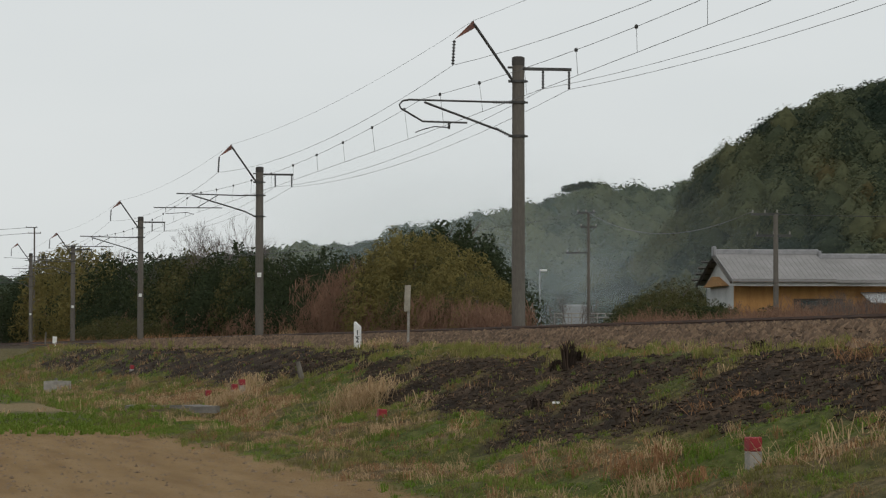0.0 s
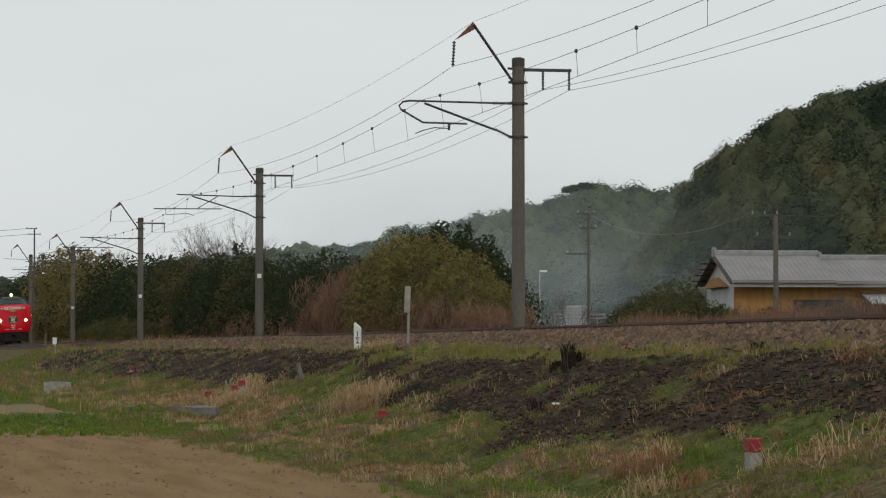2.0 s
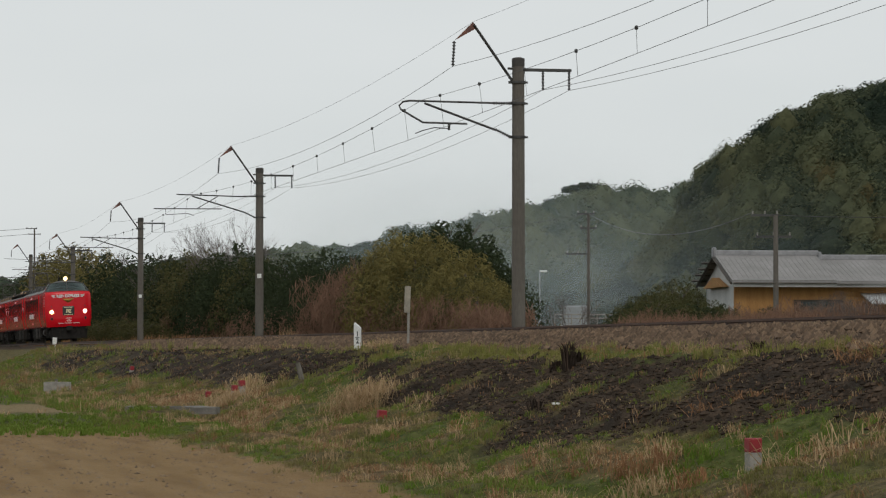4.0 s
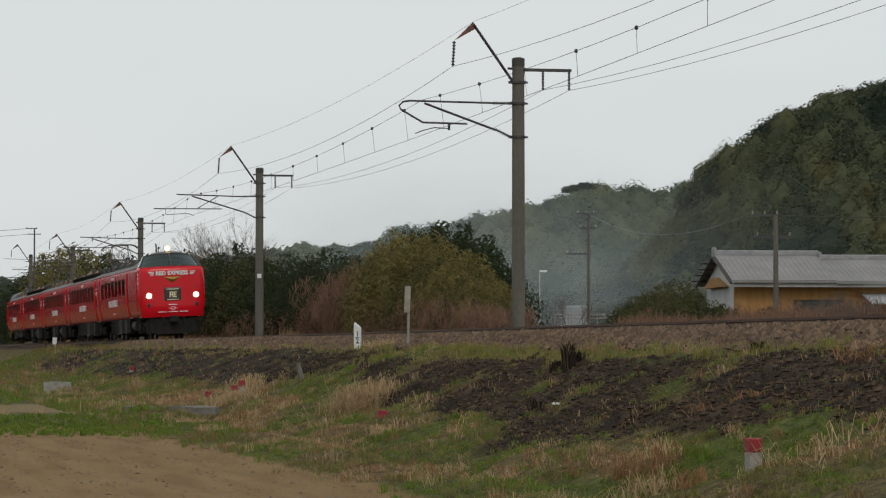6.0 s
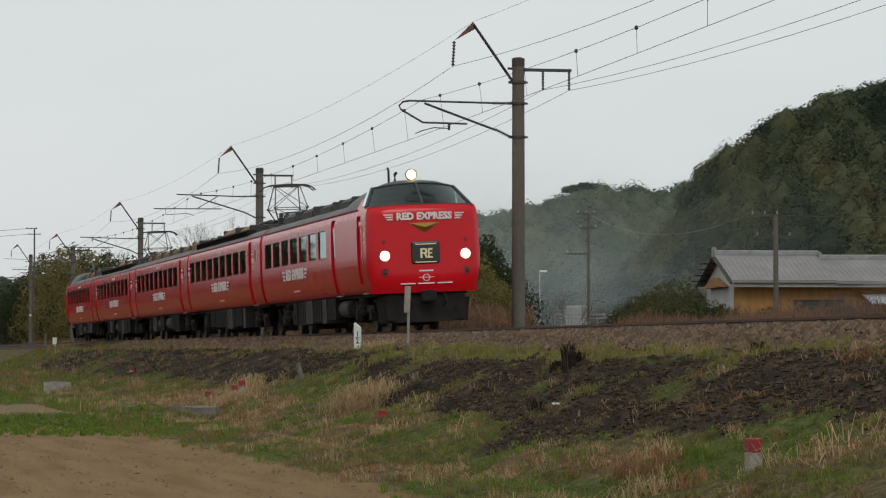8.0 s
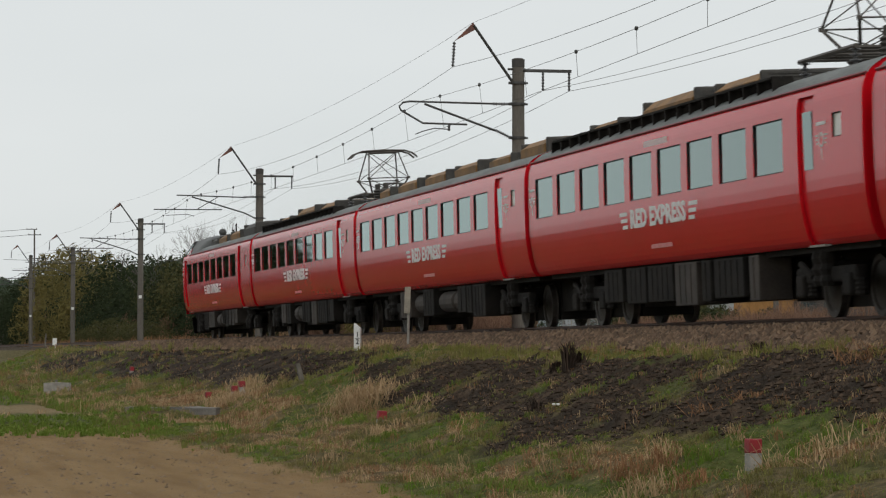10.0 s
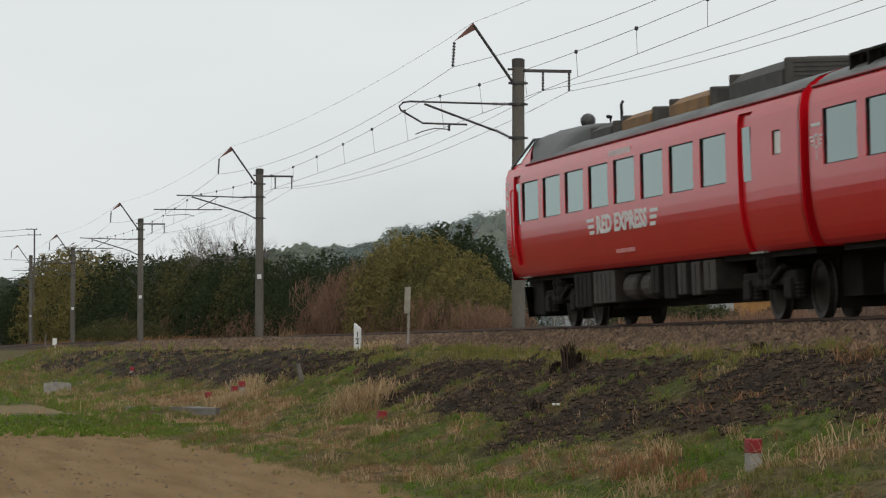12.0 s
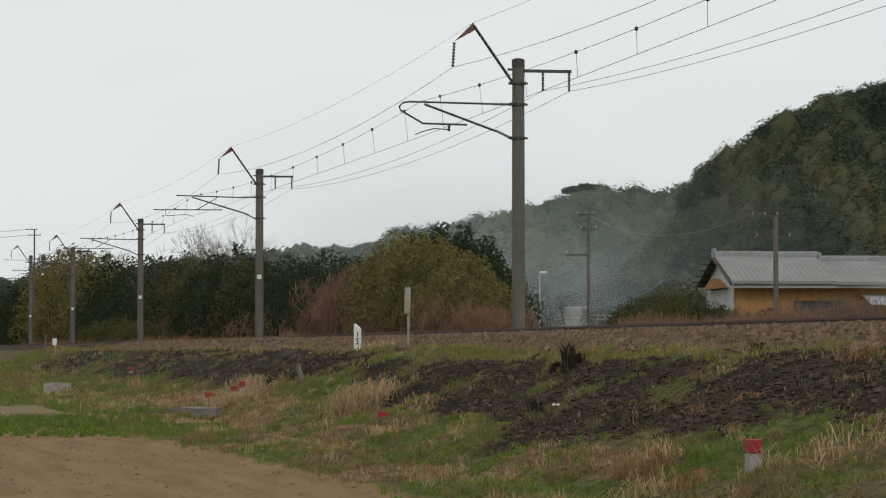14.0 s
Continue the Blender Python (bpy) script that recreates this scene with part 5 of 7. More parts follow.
# ---- grass, straw and burnt stubble ----
def blades(name, spots, material, label, rng):
    """spots: (place, blade count, height, spread, droop, blade width)."""
    V, F = [], []
    k = 0
    for p, num, high, fan, droop, wide in spots:
        for _ in range(num):
            a = rng.uniform(0, 2 * math.pi)
            h = high * rng.uniform(0.55, 1.1)
            out = fan * rng.uniform(0.2, 1.0)
            dx, dy = math.cos(a), math.sin(a)
            bx, by = p[0] + rng.normal(0, fan * 0.25), p[1] + rng.normal(0, fan * 0.25)
            w = wide * rng.uniform(0.6, 1.2) / 2
            nx, ny = -dy * w, dx * w
            if abs(nx) < w * 0.6:
                nx = w * 0.6
            z0 = p[2] - 0.02
            m1 = (bx + dx * out * 0.45, by + dy * out * 0.45, z0 + h * 0.65)
            tip = (bx + dx * out * 1.1, by + dy * out * 1.1, z0 + h * (1.0 - droop * rng.uniform(0.3, 1)))
            V += [(bx - nx, by - ny, z0), (bx + nx, by + ny, z0), (m1[0] + nx * 0.8, m1[1] + ny * 0.8, m1[2]), (m1[0] - nx * 0.8, m1[1] - ny * 0.8, m1[2]), tip]
            F += [(k, k + 1, k + 2, k + 3), (k + 3, k + 2, k + 4)]
            k += 5
    me = bpy.data.meshes.new(name)
    me.from_pydata(V, [], F)
    me.materials.append(material)
    ob = new(name, me)
    tagged(ob, label, "grass", kind="stuff")
    return ob


GREEN = mat("grass_green", (0.105, 0.18, 0.024), (0.19, 0.23, 0.050), c3=(0.145, 0.21, 0.032), rough=0.8, scale=0.6, fine=8, bump=0, random_by="island", island_by=0.45, thin=0.35, spec=0.1)
OLIVE = mat("grass_olive", (0.15, 0.145, 0.05), (0.27, 0.215, 0.10), c3=(0.12, 0.115, 0.04), rough=0.85, scale=0.6, fine=8, bump=0, random_by="island", island_by=0.45, thin=0.35, spec=0.1)
STRAW = mat("grass_straw", (0.48, 0.34, 0.19), (0.27, 0.17, 0.09), c3=(0.60, 0.46, 0.29), rough=0.85, scale=0.8, fine=9, bump=0, random_by="island", island_by=0.45, thin=0.35, spec=0.1)
RUSSET = mat("grass_russet", (0.32, 0.165, 0.08), (0.19, 0.105, 0.06), c3=(0.38, 0.225, 0.12), rough=0.9, scale=0.8, fine=9, bump=0, random_by="island", island_by=0.45, thin=0.35, spec=0.1)
LIME = mat("grass_yellow_green", (0.20, 0.21, 0.05), (0.28, 0.25, 0.10), c3=(0.15, 0.17, 0.035), rough=0.85, scale=0.7, fine=8, bump=0, random_by="island", island_by=0.45, thin=0.35, spec=0.1)
BURNT = mat("burnt_stubble", (0.024, 0.018, 0.015), (0.085, 0.06, 0.045), c3=(0.012, 0.010, 0.009), rough=0.95, spec=0.08, scale=1, fine=9, bump=0, random_by="island")


def sow():
    rng = np.random.default_rng(9)
    green, olive, straw, russet, burnt, lime = [], [], [], [], [], []
    zones = ((20, 59, 92, 0.82), (-20, 20, 30, 1.15), (-90, -20, 9, 1.7))
    for s0, s1, dens, big in zones:
        for _ in range(int((s1 - s0) * 7.2 * dens)):
            s, u = rng.uniform(s0, s1), rng.uniform(-10.0, -3.05)
            if u < field_edge(s) + 0.15 * rng.normal() and s > LANE_S - 0.5:
                continue
            char, grn, dry = cover(s, u)
            lush = max(0.25, 0.75 + 1.3 * fbm(s, u, 1.9, 51)) * big
            p = on_ground(s, u)
            r, q = rng.random(), rng.random()
            if r < char:
                if q < 0.36:
                    burnt.append((p, 5, 0.09 * big, 0.13 * big, 0.7, 0.011 * big))
                elif q < 0.52:
                    (straw if rng.random() < 0.45 else russet).append((p, 4, 0.12 * lush, 0.16 * big, 0.75, 0.008 * big))
                elif q < 0.62:
                    (green if rng.random() < 0.6 else lime).append((p, 6, 0.10 * lush, 0.08 * big, 0.5, 0.010 * big))
            elif u > lerp_table(BURN_HIGH, s) - 0.25:
                if q < 0.45:
                    lime.append((p, 10, 0.21 * lush, 0.11 * big, 0.4, 0.010 * big))
                elif q < 0.70:
                    (green if grn > 0.4 else olive).append((p, 9, 0.15 * lush, 0.10 * big, 0.45, 0.011 * big))
                elif q < 0.80:
                    straw.append((p, 6, 0.17 * lush, 0.11 * big, 0.5, 0.009 * big))
            elif q < 0.75 * dry:
                (straw if rng.random() < 0.65 else russet).append((p, 8, 0.17 * lush, 0.19 * big, 0.75, 0.009 * big))
            elif q < 0.75 * dry + 0.55 * grn:
                green.append((p, 10, 0.15 * lush, 0.12 * big, 0.55, 0.011 * big))
            elif q < 0.9:
                (olive if rng.random() < 0.7 else lime).append((p, 9, 0.14 * lush, 0.14 * big, 0.65, 0.010 * big))
            if q > 0.984 and char < 0.6:
                # a taller dead clump here and there
                (straw if rng.random() < 0.6 else russet).append((p, 16, 0.26 * big, 0.26 * big, 0.8, 0.009 * big))
    # big arching tufts
    for x, y, num, high, fan, which in ((-1.45, 50.5, 420, 0.55, 0.62, straw), (-1.15, 51.6, 150, 0.5, 0.5, straw), (-1.9, 49.5, 90, 0.3, 0.5, straw), (-0.2, 47.5, 90, 0.25, 0.55, straw),
                                        (2.0, 29.2, 130, 0.40, 0.34, russet), (1.85, 28.4, 110, 0.34, 0.34, straw), (2.25, 28.0, 70, 0.28, 0.3, russet), (2.1, 30.5, 80, 0.42, 0.3, straw),
                                        (3.46, 27.3, 42, 0.34, 0.62, straw), (3.62, 27.7, 28, 0.25, 0.60, straw), (3.3, 26.4, 21, 0.18, 0.4, straw), (0.85, 30.3, 50, 0.25, 0.3, straw),
                                        (-4.4, 67.5, 160, 0.5, 0.45, straw), (-3.9, 66.0, 60, 0.4, 0.35, straw), (-5.6, 62.5, 70, 0.3, 0.6, straw), (-6.6, 63.5, 70, 0.3, 0.6, straw),
                                        (-8.3, 84.0, 80, 0.5, 0.3, straw), (1.2, 32.0, 60, 0.22, 0.45, russet), (3.1, 33.5, 70, 0.2, 0.5, russet), (4.6, 33.5, 90, 0.22, 0.6, russet),
                                        (-1.35, 68.0, 120, 0.35, 0.4, straw), (-0.9, 45.2, 110, 0.26, 0.3, straw), (-4.2, 63.0, 110, 0.34, 0.4, straw), (-4.45, 63.7, 90, 0.34, 0.4, straw), (-4.75, 65.8, 90, 0.34, 0.4, straw), (-0.92, 45.75, 130, 0.22, 0.16, olive), (-4.28, 63.75, 130, 0.34, 0.2, straw), (-4.5, 64.75, 130, 0.30, 0.2, straw), (-4.83, 66.75, 130, 0.28, 0.2, olive), (5.3, 51, 70, 0.25, 0.3, olive)):
        for j in range(7):
            q = on_ground(*near_line(x + rng.normal(0, fan * 0.35), y + rng.normal(0, fan * 0.5)))
            which.append((q, num // 7, high, fan, 0.85, 0.011))
    # fallen straw on the edge of the field
    for _ in range(2600):
        s, u = rng.uniform(24, 58), -9.4 - 3.2 * rng.random() ** 2.2
        (straw if rng.random() < 0.5 else russet).append((on_ground(s, u), 3, 0.02, 0.10, 0.9, 0.010))
    # charred stems and lumps
    for x, y, num in ((1.78, 44.0, 60), (1.62, 44.3, 40), (1.2, 40.0, 30), (1.95, 44.3, 36), (-0.9, 63.5, 30), (3.86, 37.7, 40)):
        p = on_ground(*near_line(x, y))
        burnt.append((p, num, 0.50 if num > 40 else 0.24, 0.16, 0.25, 0.026))
    for _ in range(3200):
        # straw strip at the ditch beside the lane
        s, u = rng.uniform(2, 26), rng.uniform(-8.6, -6.2)
        if fbm(s, u, 0.3, 31) > 0.02:
            (straw if rng.random() < 0.6 else russet).append((on_ground(s, u), 6, 0.2, 0.2, 0.6, 0.012))
    for _ in range(2600):
        # low weeds on the end of the field
        s, u = rng.uniform(21.5, 29.5), rng.uniform(-19, -8.8)
        if rng.random() < 0.75 - abs(s - 25) * 0.12:
            green.append((on_ground(s, u), 9, 0.15, 0.15, 0.5, 0.022))
    for _ in range(5200):
        s, u = rng.uniform(-90, 22), rng.uniform(-40, -9)
        c = fbm(s, u, 0.12, 41)
        if 6.5 < s < 18.5 and u < -9.6 and rng.random() < 0.9:
            continue
        tgt = green if c > 0.12 else olive if c > -0.15 else straw
        if c > -0.28:
            tgt.append((on_ground(s, u), 9, 0.2, 0.25, 0.5, 0.025))
    blades("green_grass", green, GREEN, "short green grass tufts on the verge", rng)
    blades("olive_grass", olive, OLIVE, "olive half-dry grass on the bank", rng)
    blades("straw_grass", straw, STRAW, "pale dry straw tufts on the bank", rng)
    blades("russet_grass", russet, RUSSET, "red-brown dead grass on the bank", rng)
    blades("crest_grass", lime, LIME, "yellow-green grass along the crest of the bank", rng)
    blades("burnt_stubble", burnt, BURNT, "charred black stubble on the burnt bank", rng)


sow()


def clods():
    """Lumps of soil and ash on the bank, and small clods on the field."""
    rng = np.random.default_rng(5)
    base, tri = pebble()
    for name, num, box_su, size, material, label in (
            ("ash_clods", 52000, (12, 59, -6.8, -3.4), (0.008, 0.050), mat("burnt_clod", (0.020, 0.017, 0.014), (0.095, 0.066, 0.046), c3=(0.040, 0.030, 0.022), rough=0.95, random_by="island", spec=0.08), "dark burnt clods and ash on the bank"),
            ("field_clods", 6000, (24, 60, -19, -9.3), (0.008, 0.03), mat("field_clod", (0.24, 0.175, 0.115), (0.13, 0.088, 0.055), c3=(0.19, 0.135, 0.085), rough=0.95, random_by="island"), "small brown clods on the field")):
        V, F, k = [], [], 0
        for _ in range(num):
            s, u = rng.uniform(*box_su[:2]), rng.uniform(*box_su[2:])
            r = size[0] + (size[1] - size[0]) * rng.random() ** 3
            if name == "ash_clods" and cover(s, u)[0] < 0.35:
                continue
            p = on_ground(s, u)
            sh = base * (rng.uniform(0.6, 1.3, 3) * r * np.array([1.1, 1.1, 0.95])) * rng.uniform(0.75, 1.25, (len(base), 1))
            V.append(sh + np.array(p))
            F.append(tri + k)
            k += len(base)
        me = bpy.data.meshes.new(name)
        me.from_pydata(np.concatenate(V).tolist(), [], np.concatenate(F).tolist())
        me.materials.append(material)
        tagged(new(name, me), label, "soil", kind="stuff")


clods()

bm = bmesh.new()
box(bm, -0.05, 0.05, -0.02, 0.02, 0, 0.03, 0.01)
LITTER = part("litter_scrap", bm, WHITE)
LITTER.matrix_basis = Matrix.Translation(on_ground(*near_line(1.42, 39.0)) + Vector((0, 0, 0.05)))
tagged(LITTER, "small white scrap of litter on the bank", "litter")


# ---- trees and shrubs ----
def leaf_material(name, c1, c2, c3):
    m = mat(name, c1, c2, c3=c3, rough=0.8, scale=0.5, fine=5, bump=0, random_by="island", spec=0.06, island_by=0.45, thin=0.3)
    return m


EVERGREEN = leaf_material("evergreen_leaf", (0.028, 0.040, 0.020), (0.050, 0.060, 0.028), (0.020, 0.030, 0.016))
BAMBOO = leaf_material("bamboo_leaf", (0.180, 0.150, 0.052), (0.105, 0.096, 0.038), (0.225, 0.178, 0.062))
MIXED = leaf_material("mixed_leaf", (0.065, 0.070, 0.028), (0.11, 0.095, 0.04), (0.04, 0.048, 0.02))
DRY_SHRUB = leaf_material("dry_shrub_leaf", (0.21, 0.125, 0.085), (0.14, 0.085, 0.062), (0.27, 0.165, 0.11))
BARK = mat("bark_grey", (0.11, 0.095, 0.08), (0.07, 0.06, 0.05), rough=0.95, scale=3, fine=25, bump=0.4)
TWIG = mat("bare_twig", (0.13, 0.11, 0.098), (0.10, 0.082, 0.073), rough=0.95, bump=0)


def crown_points(rng, lobes, per):
    pts, nrm = [], []
    for cx, cy, cz, rx, ry, rz in lobes:
        n = int(per * (rx * rz))
        d = rng.normal(size=(n, 3))
        d /= np.linalg.norm(d, axis=1)[:, None]
        r = 1 - 0.45 * rng.random((n, 1)) ** 2.0
        lump = 1 + 0.16 * np.sin(d[:, :1] * 7 + cx * 3) * np.cos(d[:, 2:] * 6 + cy * 5)
        pts.append(np.array([cx, cy, cz]) + d * r * lump * np.array([rx, ry, rz]))
        nrm.append(d)
    return np.concatenate(pts), np.concatenate(nrm)


def leaf_cloud(bm_name, pts, nrm, size, rng, tall=1.0, jitter=0.7, narrow=0.6, upright=False):
    """Small folded leaf clumps, each an island of two triangles."""
    n = len(pts)
    d = nrm + rng.normal(0, jitter, (n, 3))
    d /= np.linalg.norm(d, axis=1)[:, None]
    a = np.cross(d, rng.normal(size=(n, 3)))
    a /= np.linalg.norm(a, axis=1)[:, None]
    b = np.cross(d, a)
    if upright:
        b = np.array([0, 0, 1.0]) + rng.normal(0, 0.42, (n, 3))
    s = size * rng.uniform(0.5, 1.3, (n, 1))
    b = b * tall
    v = np.stack([pts - a * s * narrow, pts - b * s, pts + a * s * narrow + d * s * 0.2, pts + b * s], 1).reshape(-1, 3)
    f = np.arange(4 * n).reshape(-1, 4)
    me = bpy.data.meshes.new(bm_name)
    me.from_pydata(v.tolist(), [], f.tolist())
    return me


def trunk_mesh(rng, high, r, limbs, spread_, lean=0.0):
    bm = bmesh.new()
    pts = [(lean * k / 5 + rng.normal(0, 0.03) * (k > 0), rng.normal(0, 0.03) * (k > 0), high * k / 5 - 0.2 * (k == 0)) for k in range(6)]
    rod(bm, pts, r, 8, r * 0.35)
    for i in range(limbs):
        z = high * rng.uniform(0.3, 0.92)
        a = rng.uniform(0, 6.28)
        l = spread_ * rng.uniform(0.5, 1)
        p0 = Vector((lean * z / high, 0, z))
        p1 = p0 + Vector((math.cos(a) * l * 0.5, math.sin(a) * l * 0.5, l * 0.45))
        p2 = p1 + Vector((math.cos(a) * l * 0.4, math.sin(a) * l * 0.4, l * 0.6))
        rod(bm, [p0, p1, p2], r * 0.4, 6, r * 0.12)
    return bm


def leafy_tree(name, seed, high, wide, material, label, category="tree", shape="round", leaf=0.16, dens=900, group="trees beyond the track", narrow=0.6):
    """A tree or shrub of unit placing; crown in many leaf clumps on a limbed trunk."""
    rng = np.random.default_rng(seed)
    root = empty(name)
    tagged(root, label, category, group)
    part("trunk", trunk_mesh(rng, high * 0.75, high * 0.022 + 0.03, 7 if shape == "round" else 4, wide * (0.3 if shape == "round" else 0.15)), BARK, root)
    lobes = []
    n = 26
    for i in range(n):
        f = (i + 0.5) / n
        z = high * (0.14 + 0.76 * f)
        if shape == "round":
            w = wide * 0.5 * math.sin(math.pi * (0.25 + 0.66 * f))
        elif shape == "feather":
            w = wide * 0.5 * math.sin(math.pi * (0.30 + 0.62 * f))
        else:
            w = wide * 0.5 * (0.75 + 0.25 * math.sin(i * 2.1))
        a = i * 2.4 + seed
        off = w * rng.uniform(0.55, 0.85)
        rr = max(0.3, w * rng.uniform(0.30, 0.52))
        lobes.append((math.cos(a) * off, math.sin(a) * off, z, rr, rr, rr * (1.5 if shape == "plume" else 1.25 if shape == "feather" else 0.8)))
    pts, nrm = crown_points(rng, lobes, dens / 10)
    pts[:, 2] = np.maximum(pts[:, 2], 0.1)
    me = leaf_cloud("crown", pts, nrm, leaf, rng, 1.5 if shape == "plume" else 1.3 if shape == "feather" else 1.0, jitter=0.45, narrow=narrow, upright=narrow < 0.2)
    me.materials.append(material)
    ob = new("crown", me)
    ob.parent = root
    return root


def bare_tree(name, seed, high, wide, label):
    """A leafless tree of forking twigs."""
    rng = np.random.default_rng(seed)
    root = empty(name)
    tagged(root, label, "tree", "bare trees beyond the track")
    bm = bmesh.new()
    rod(bm, [(0, 0, -0.2), (0.05, 0, high * 0.3), (0, 0.05, high * 0.45)], 0.13, 8, 0.08)
    part("trunk", bm, BARK, root)
    bm = bmesh.new()

    def fork(p, d, l, r, depth):
        q = p + d * l
        rod(bm, [p, q], r, 4 if depth > 2 else 3, r * 0.7)
        if depth == 0:
            return
        for _ in range(3 if depth > 1 else 3):
            e = (d + Vector(rng.normal(0, 0.42, 3).tolist()) + Vector((0, 0, 0.10))).normalized()
            fork(q, e, l * rng.uniform(0.62, 0.85), r * 0.66, depth - 1)
    for i in range(6):
        a = i * 1.05 + rng.uniform(-0.3, 0.3)
        d = Vector((math.cos(a) * wide / high, math.sin(a) * wide / high, 0.75)).normalized()
        fork(Vector((0, 0, high * rng.uniform(0.28, 0.45))), d, high * 0.22, 0.042, 5)
    part("branch_crown", bm, TWIG, root, "fine bare grey-brown twigs")
    return root


def plant(src, px, depth, scale=1.0, turn=0.0, wide=1.0, sink=0.1, first=False):
    x = at_depth(px, depth)
    m = Matrix.Translation((x, depth, ground_at(x, depth) - sink)) @ Matrix.Rotation(turn, 4, "Z")
    if first:
        src.matrix_basis = m
        src.scale = (wide * scale, wide * scale, scale)
        return src
    ob = copy_thing(src, m)
    ob.scale = (wide * scale, wide * scale, scale)
    return ob


def top_of(py, depth, px):
    """Height over the ground of a plant whose top stands py thousandths over the level axis."""
    x = at_depth(px, depth)
    return EYE.z + py * depth / 1000 - ground_at(x, depth)


def belt(px):
    """Depth of the wood's edge in that direction."""
    return 25.2 / (0.2005 + px / 1000)


def woods():
    rng = random.Random(6)
    ever = [leafy_tree("evergreen_tree", 20 + i, 6.0, 4.6, EVERGREEN, "dark green evergreen tree beyond the track", leaf=0.085, dens=4200) for i in range(3)]
    mixed = [leafy_tree("mixed_tree", 30 + i, 6.0, 4.6, MIXED, "olive green tree at the wood's edge", leaf=0.085, dens=4000) for i in range(2)]
    bam = [leafy_tree("bamboo_clump", 40 + i, 6.0, 3.6, BAMBOO, "yellow-green bamboo clump beyond the track", "bamboo", "feather", 0.10, 4600, "bamboo clumps", 0.30) for i in range(3)]
    dry = [leafy_tree("dry_shrub", 50 + i, 2.4, 1.9, DRY_SHRUB, "russet leafless shrub beside the track", "shrub", "plume", 0.12, 5200, "dry shrubs", 0.055) for i in range(3)]
    bare = [bare_tree("bare_tree", 60 + i, 7.0, 5.0, "leafless grey-brown tree over the wood") for i in range(2)]
    far_kind = [leafy_tree("evergreen_tree", 70 + i, 6.0, 4.6, EVERGREEN, "dark evergreen tree across the fields", leaf=0.22, dens=1500, group="trees across the fields") for i in range(2)]
    used = set()

    def put(kinds, base_h, px, py, extra, wide=1.0, depth=None):
        src = kinds[rng.randrange(len(kinds))]
        d = depth or belt(px) + extra
        h = top_of(py, d, px)
        first = src not in used
        used.add(src)
        plant(src, px, d, max(0.25, h / base_h), rng.uniform(0, 6.28), wide * rng.uniform(0.9, 1.15), 0.1, first)

    # outline of the wood: direction, height of its top, in thousandths
    for px, py in ((-143, 24), (-136, 25), (-131, 30), (-125, 31.5), (-118, 31.5), (-111, 31), (-104, 30), (-97, 30.5), (-91, 31), (-85, 31), (-79, 33), (-74, 32), (-69, 33), (-64, 34), (-59, 32), (-54, 31), (-49, 30), (-45, 31),
                   (-40, 33), (-35, 35), (-31, 35), (-27, 33)):
        py += 2.5 if -116 < px < -44 else 0.0
        put(ever if rng.random() < 0.8 else mixed, 5.8, px + rng.uniform(-1, 1), py + rng.uniform(-2.5, 1.0), rng.uniform(2, 8), 0.95)
        if rng.random() < 0.75:
            put(ever, 5.8, px + rng.uniform(-3, 3), py - rng.uniform(5, 9), rng.uniform(-1, 1.5), 0.9)
    for px, py in ((-112, 31.5), (-117, 33), (-121, 32.5), (-126, 31), (-114, 25), (-119, 26), (-123, 24)):
        put(bam, 5.75, px, py + 2.5, rng.uniform(-6, -3), 1.1)
    for px, py in ((-116, 17), (-121, 18), (-126, 17), (-129, 22), (-113, 15)):
        put(dry, 2.5, px, py, rng.uniform(-8, -5), 0.9)
    for px, py in ((-86, 32.5), (-77, 31.5), (-62, 33)):
        put(mixed, 5.8, px, py, rng.uniform(1, 3), 0.9)
    for px, py in ((-21, 38), (-17, 40), (-13, 41), (-9, 40), (-5, 40), (-1, 39.5), (3, 38), (7, 36), (11, 33), (14, 29), (17, 24)):
        put(bam, 5.75, px, py + rng.uniform(-2.5, 0.0), rng.uniform(1, 5), 0.95)
        put(bam, 5.75, px + rng.uniform(-2, 2), py - rng.uniform(7, 13), rng.uniform(-2, 0), 0.95)
        put(mixed, 5.8, px + rng.uniform(-2, 2), py - rng.uniform(3, 10), rng.uniform(-2, 4), 0.8)
    for px, py in ((-3, 43), (1, 44.5), (5, 44), (9, 41), (12, 37), (15, 32), (-7, 41.5)):
        put(ever, 5.8, px, py, rng.uniform(12, 18), 1.0)
    for px, py in ((-79, 39.5), (-71, 41), (-66, 41.5), (-108, 36)):
        put(bare, 7.3, px, py, rng.uniform(17, 22), 0.62)
    # russet shrubs along the foot of the wood
    for k in range(46):
        px = -96 + 117 * k / 45 + rng.uniform(-1, 1)
        hi = 10.5 + 3.5 * rng.random() if px < -40 else 13.5 + 4 * rng.random()
        if -37 < px < -24:
            hi += 4
        put(dry, 2.5, px, hi, rng.uniform(-5, -2.5), 1.15)
    for k in range(8):
        put(dry, 2.5, -35 + 1.5 * k + rng.uniform(-1, 1), 28 - 1.6 * abs(k - 3.5) - 3 * rng.random(), rng.uniform(-3, -1), 0.62)
    for px, py in ((-113, 9.0), (-109, 11.5), (-105, 12), (-101, 10.5), (-97, 11)):
        put(mixed, 5.8, px, py, -45, 1.7)
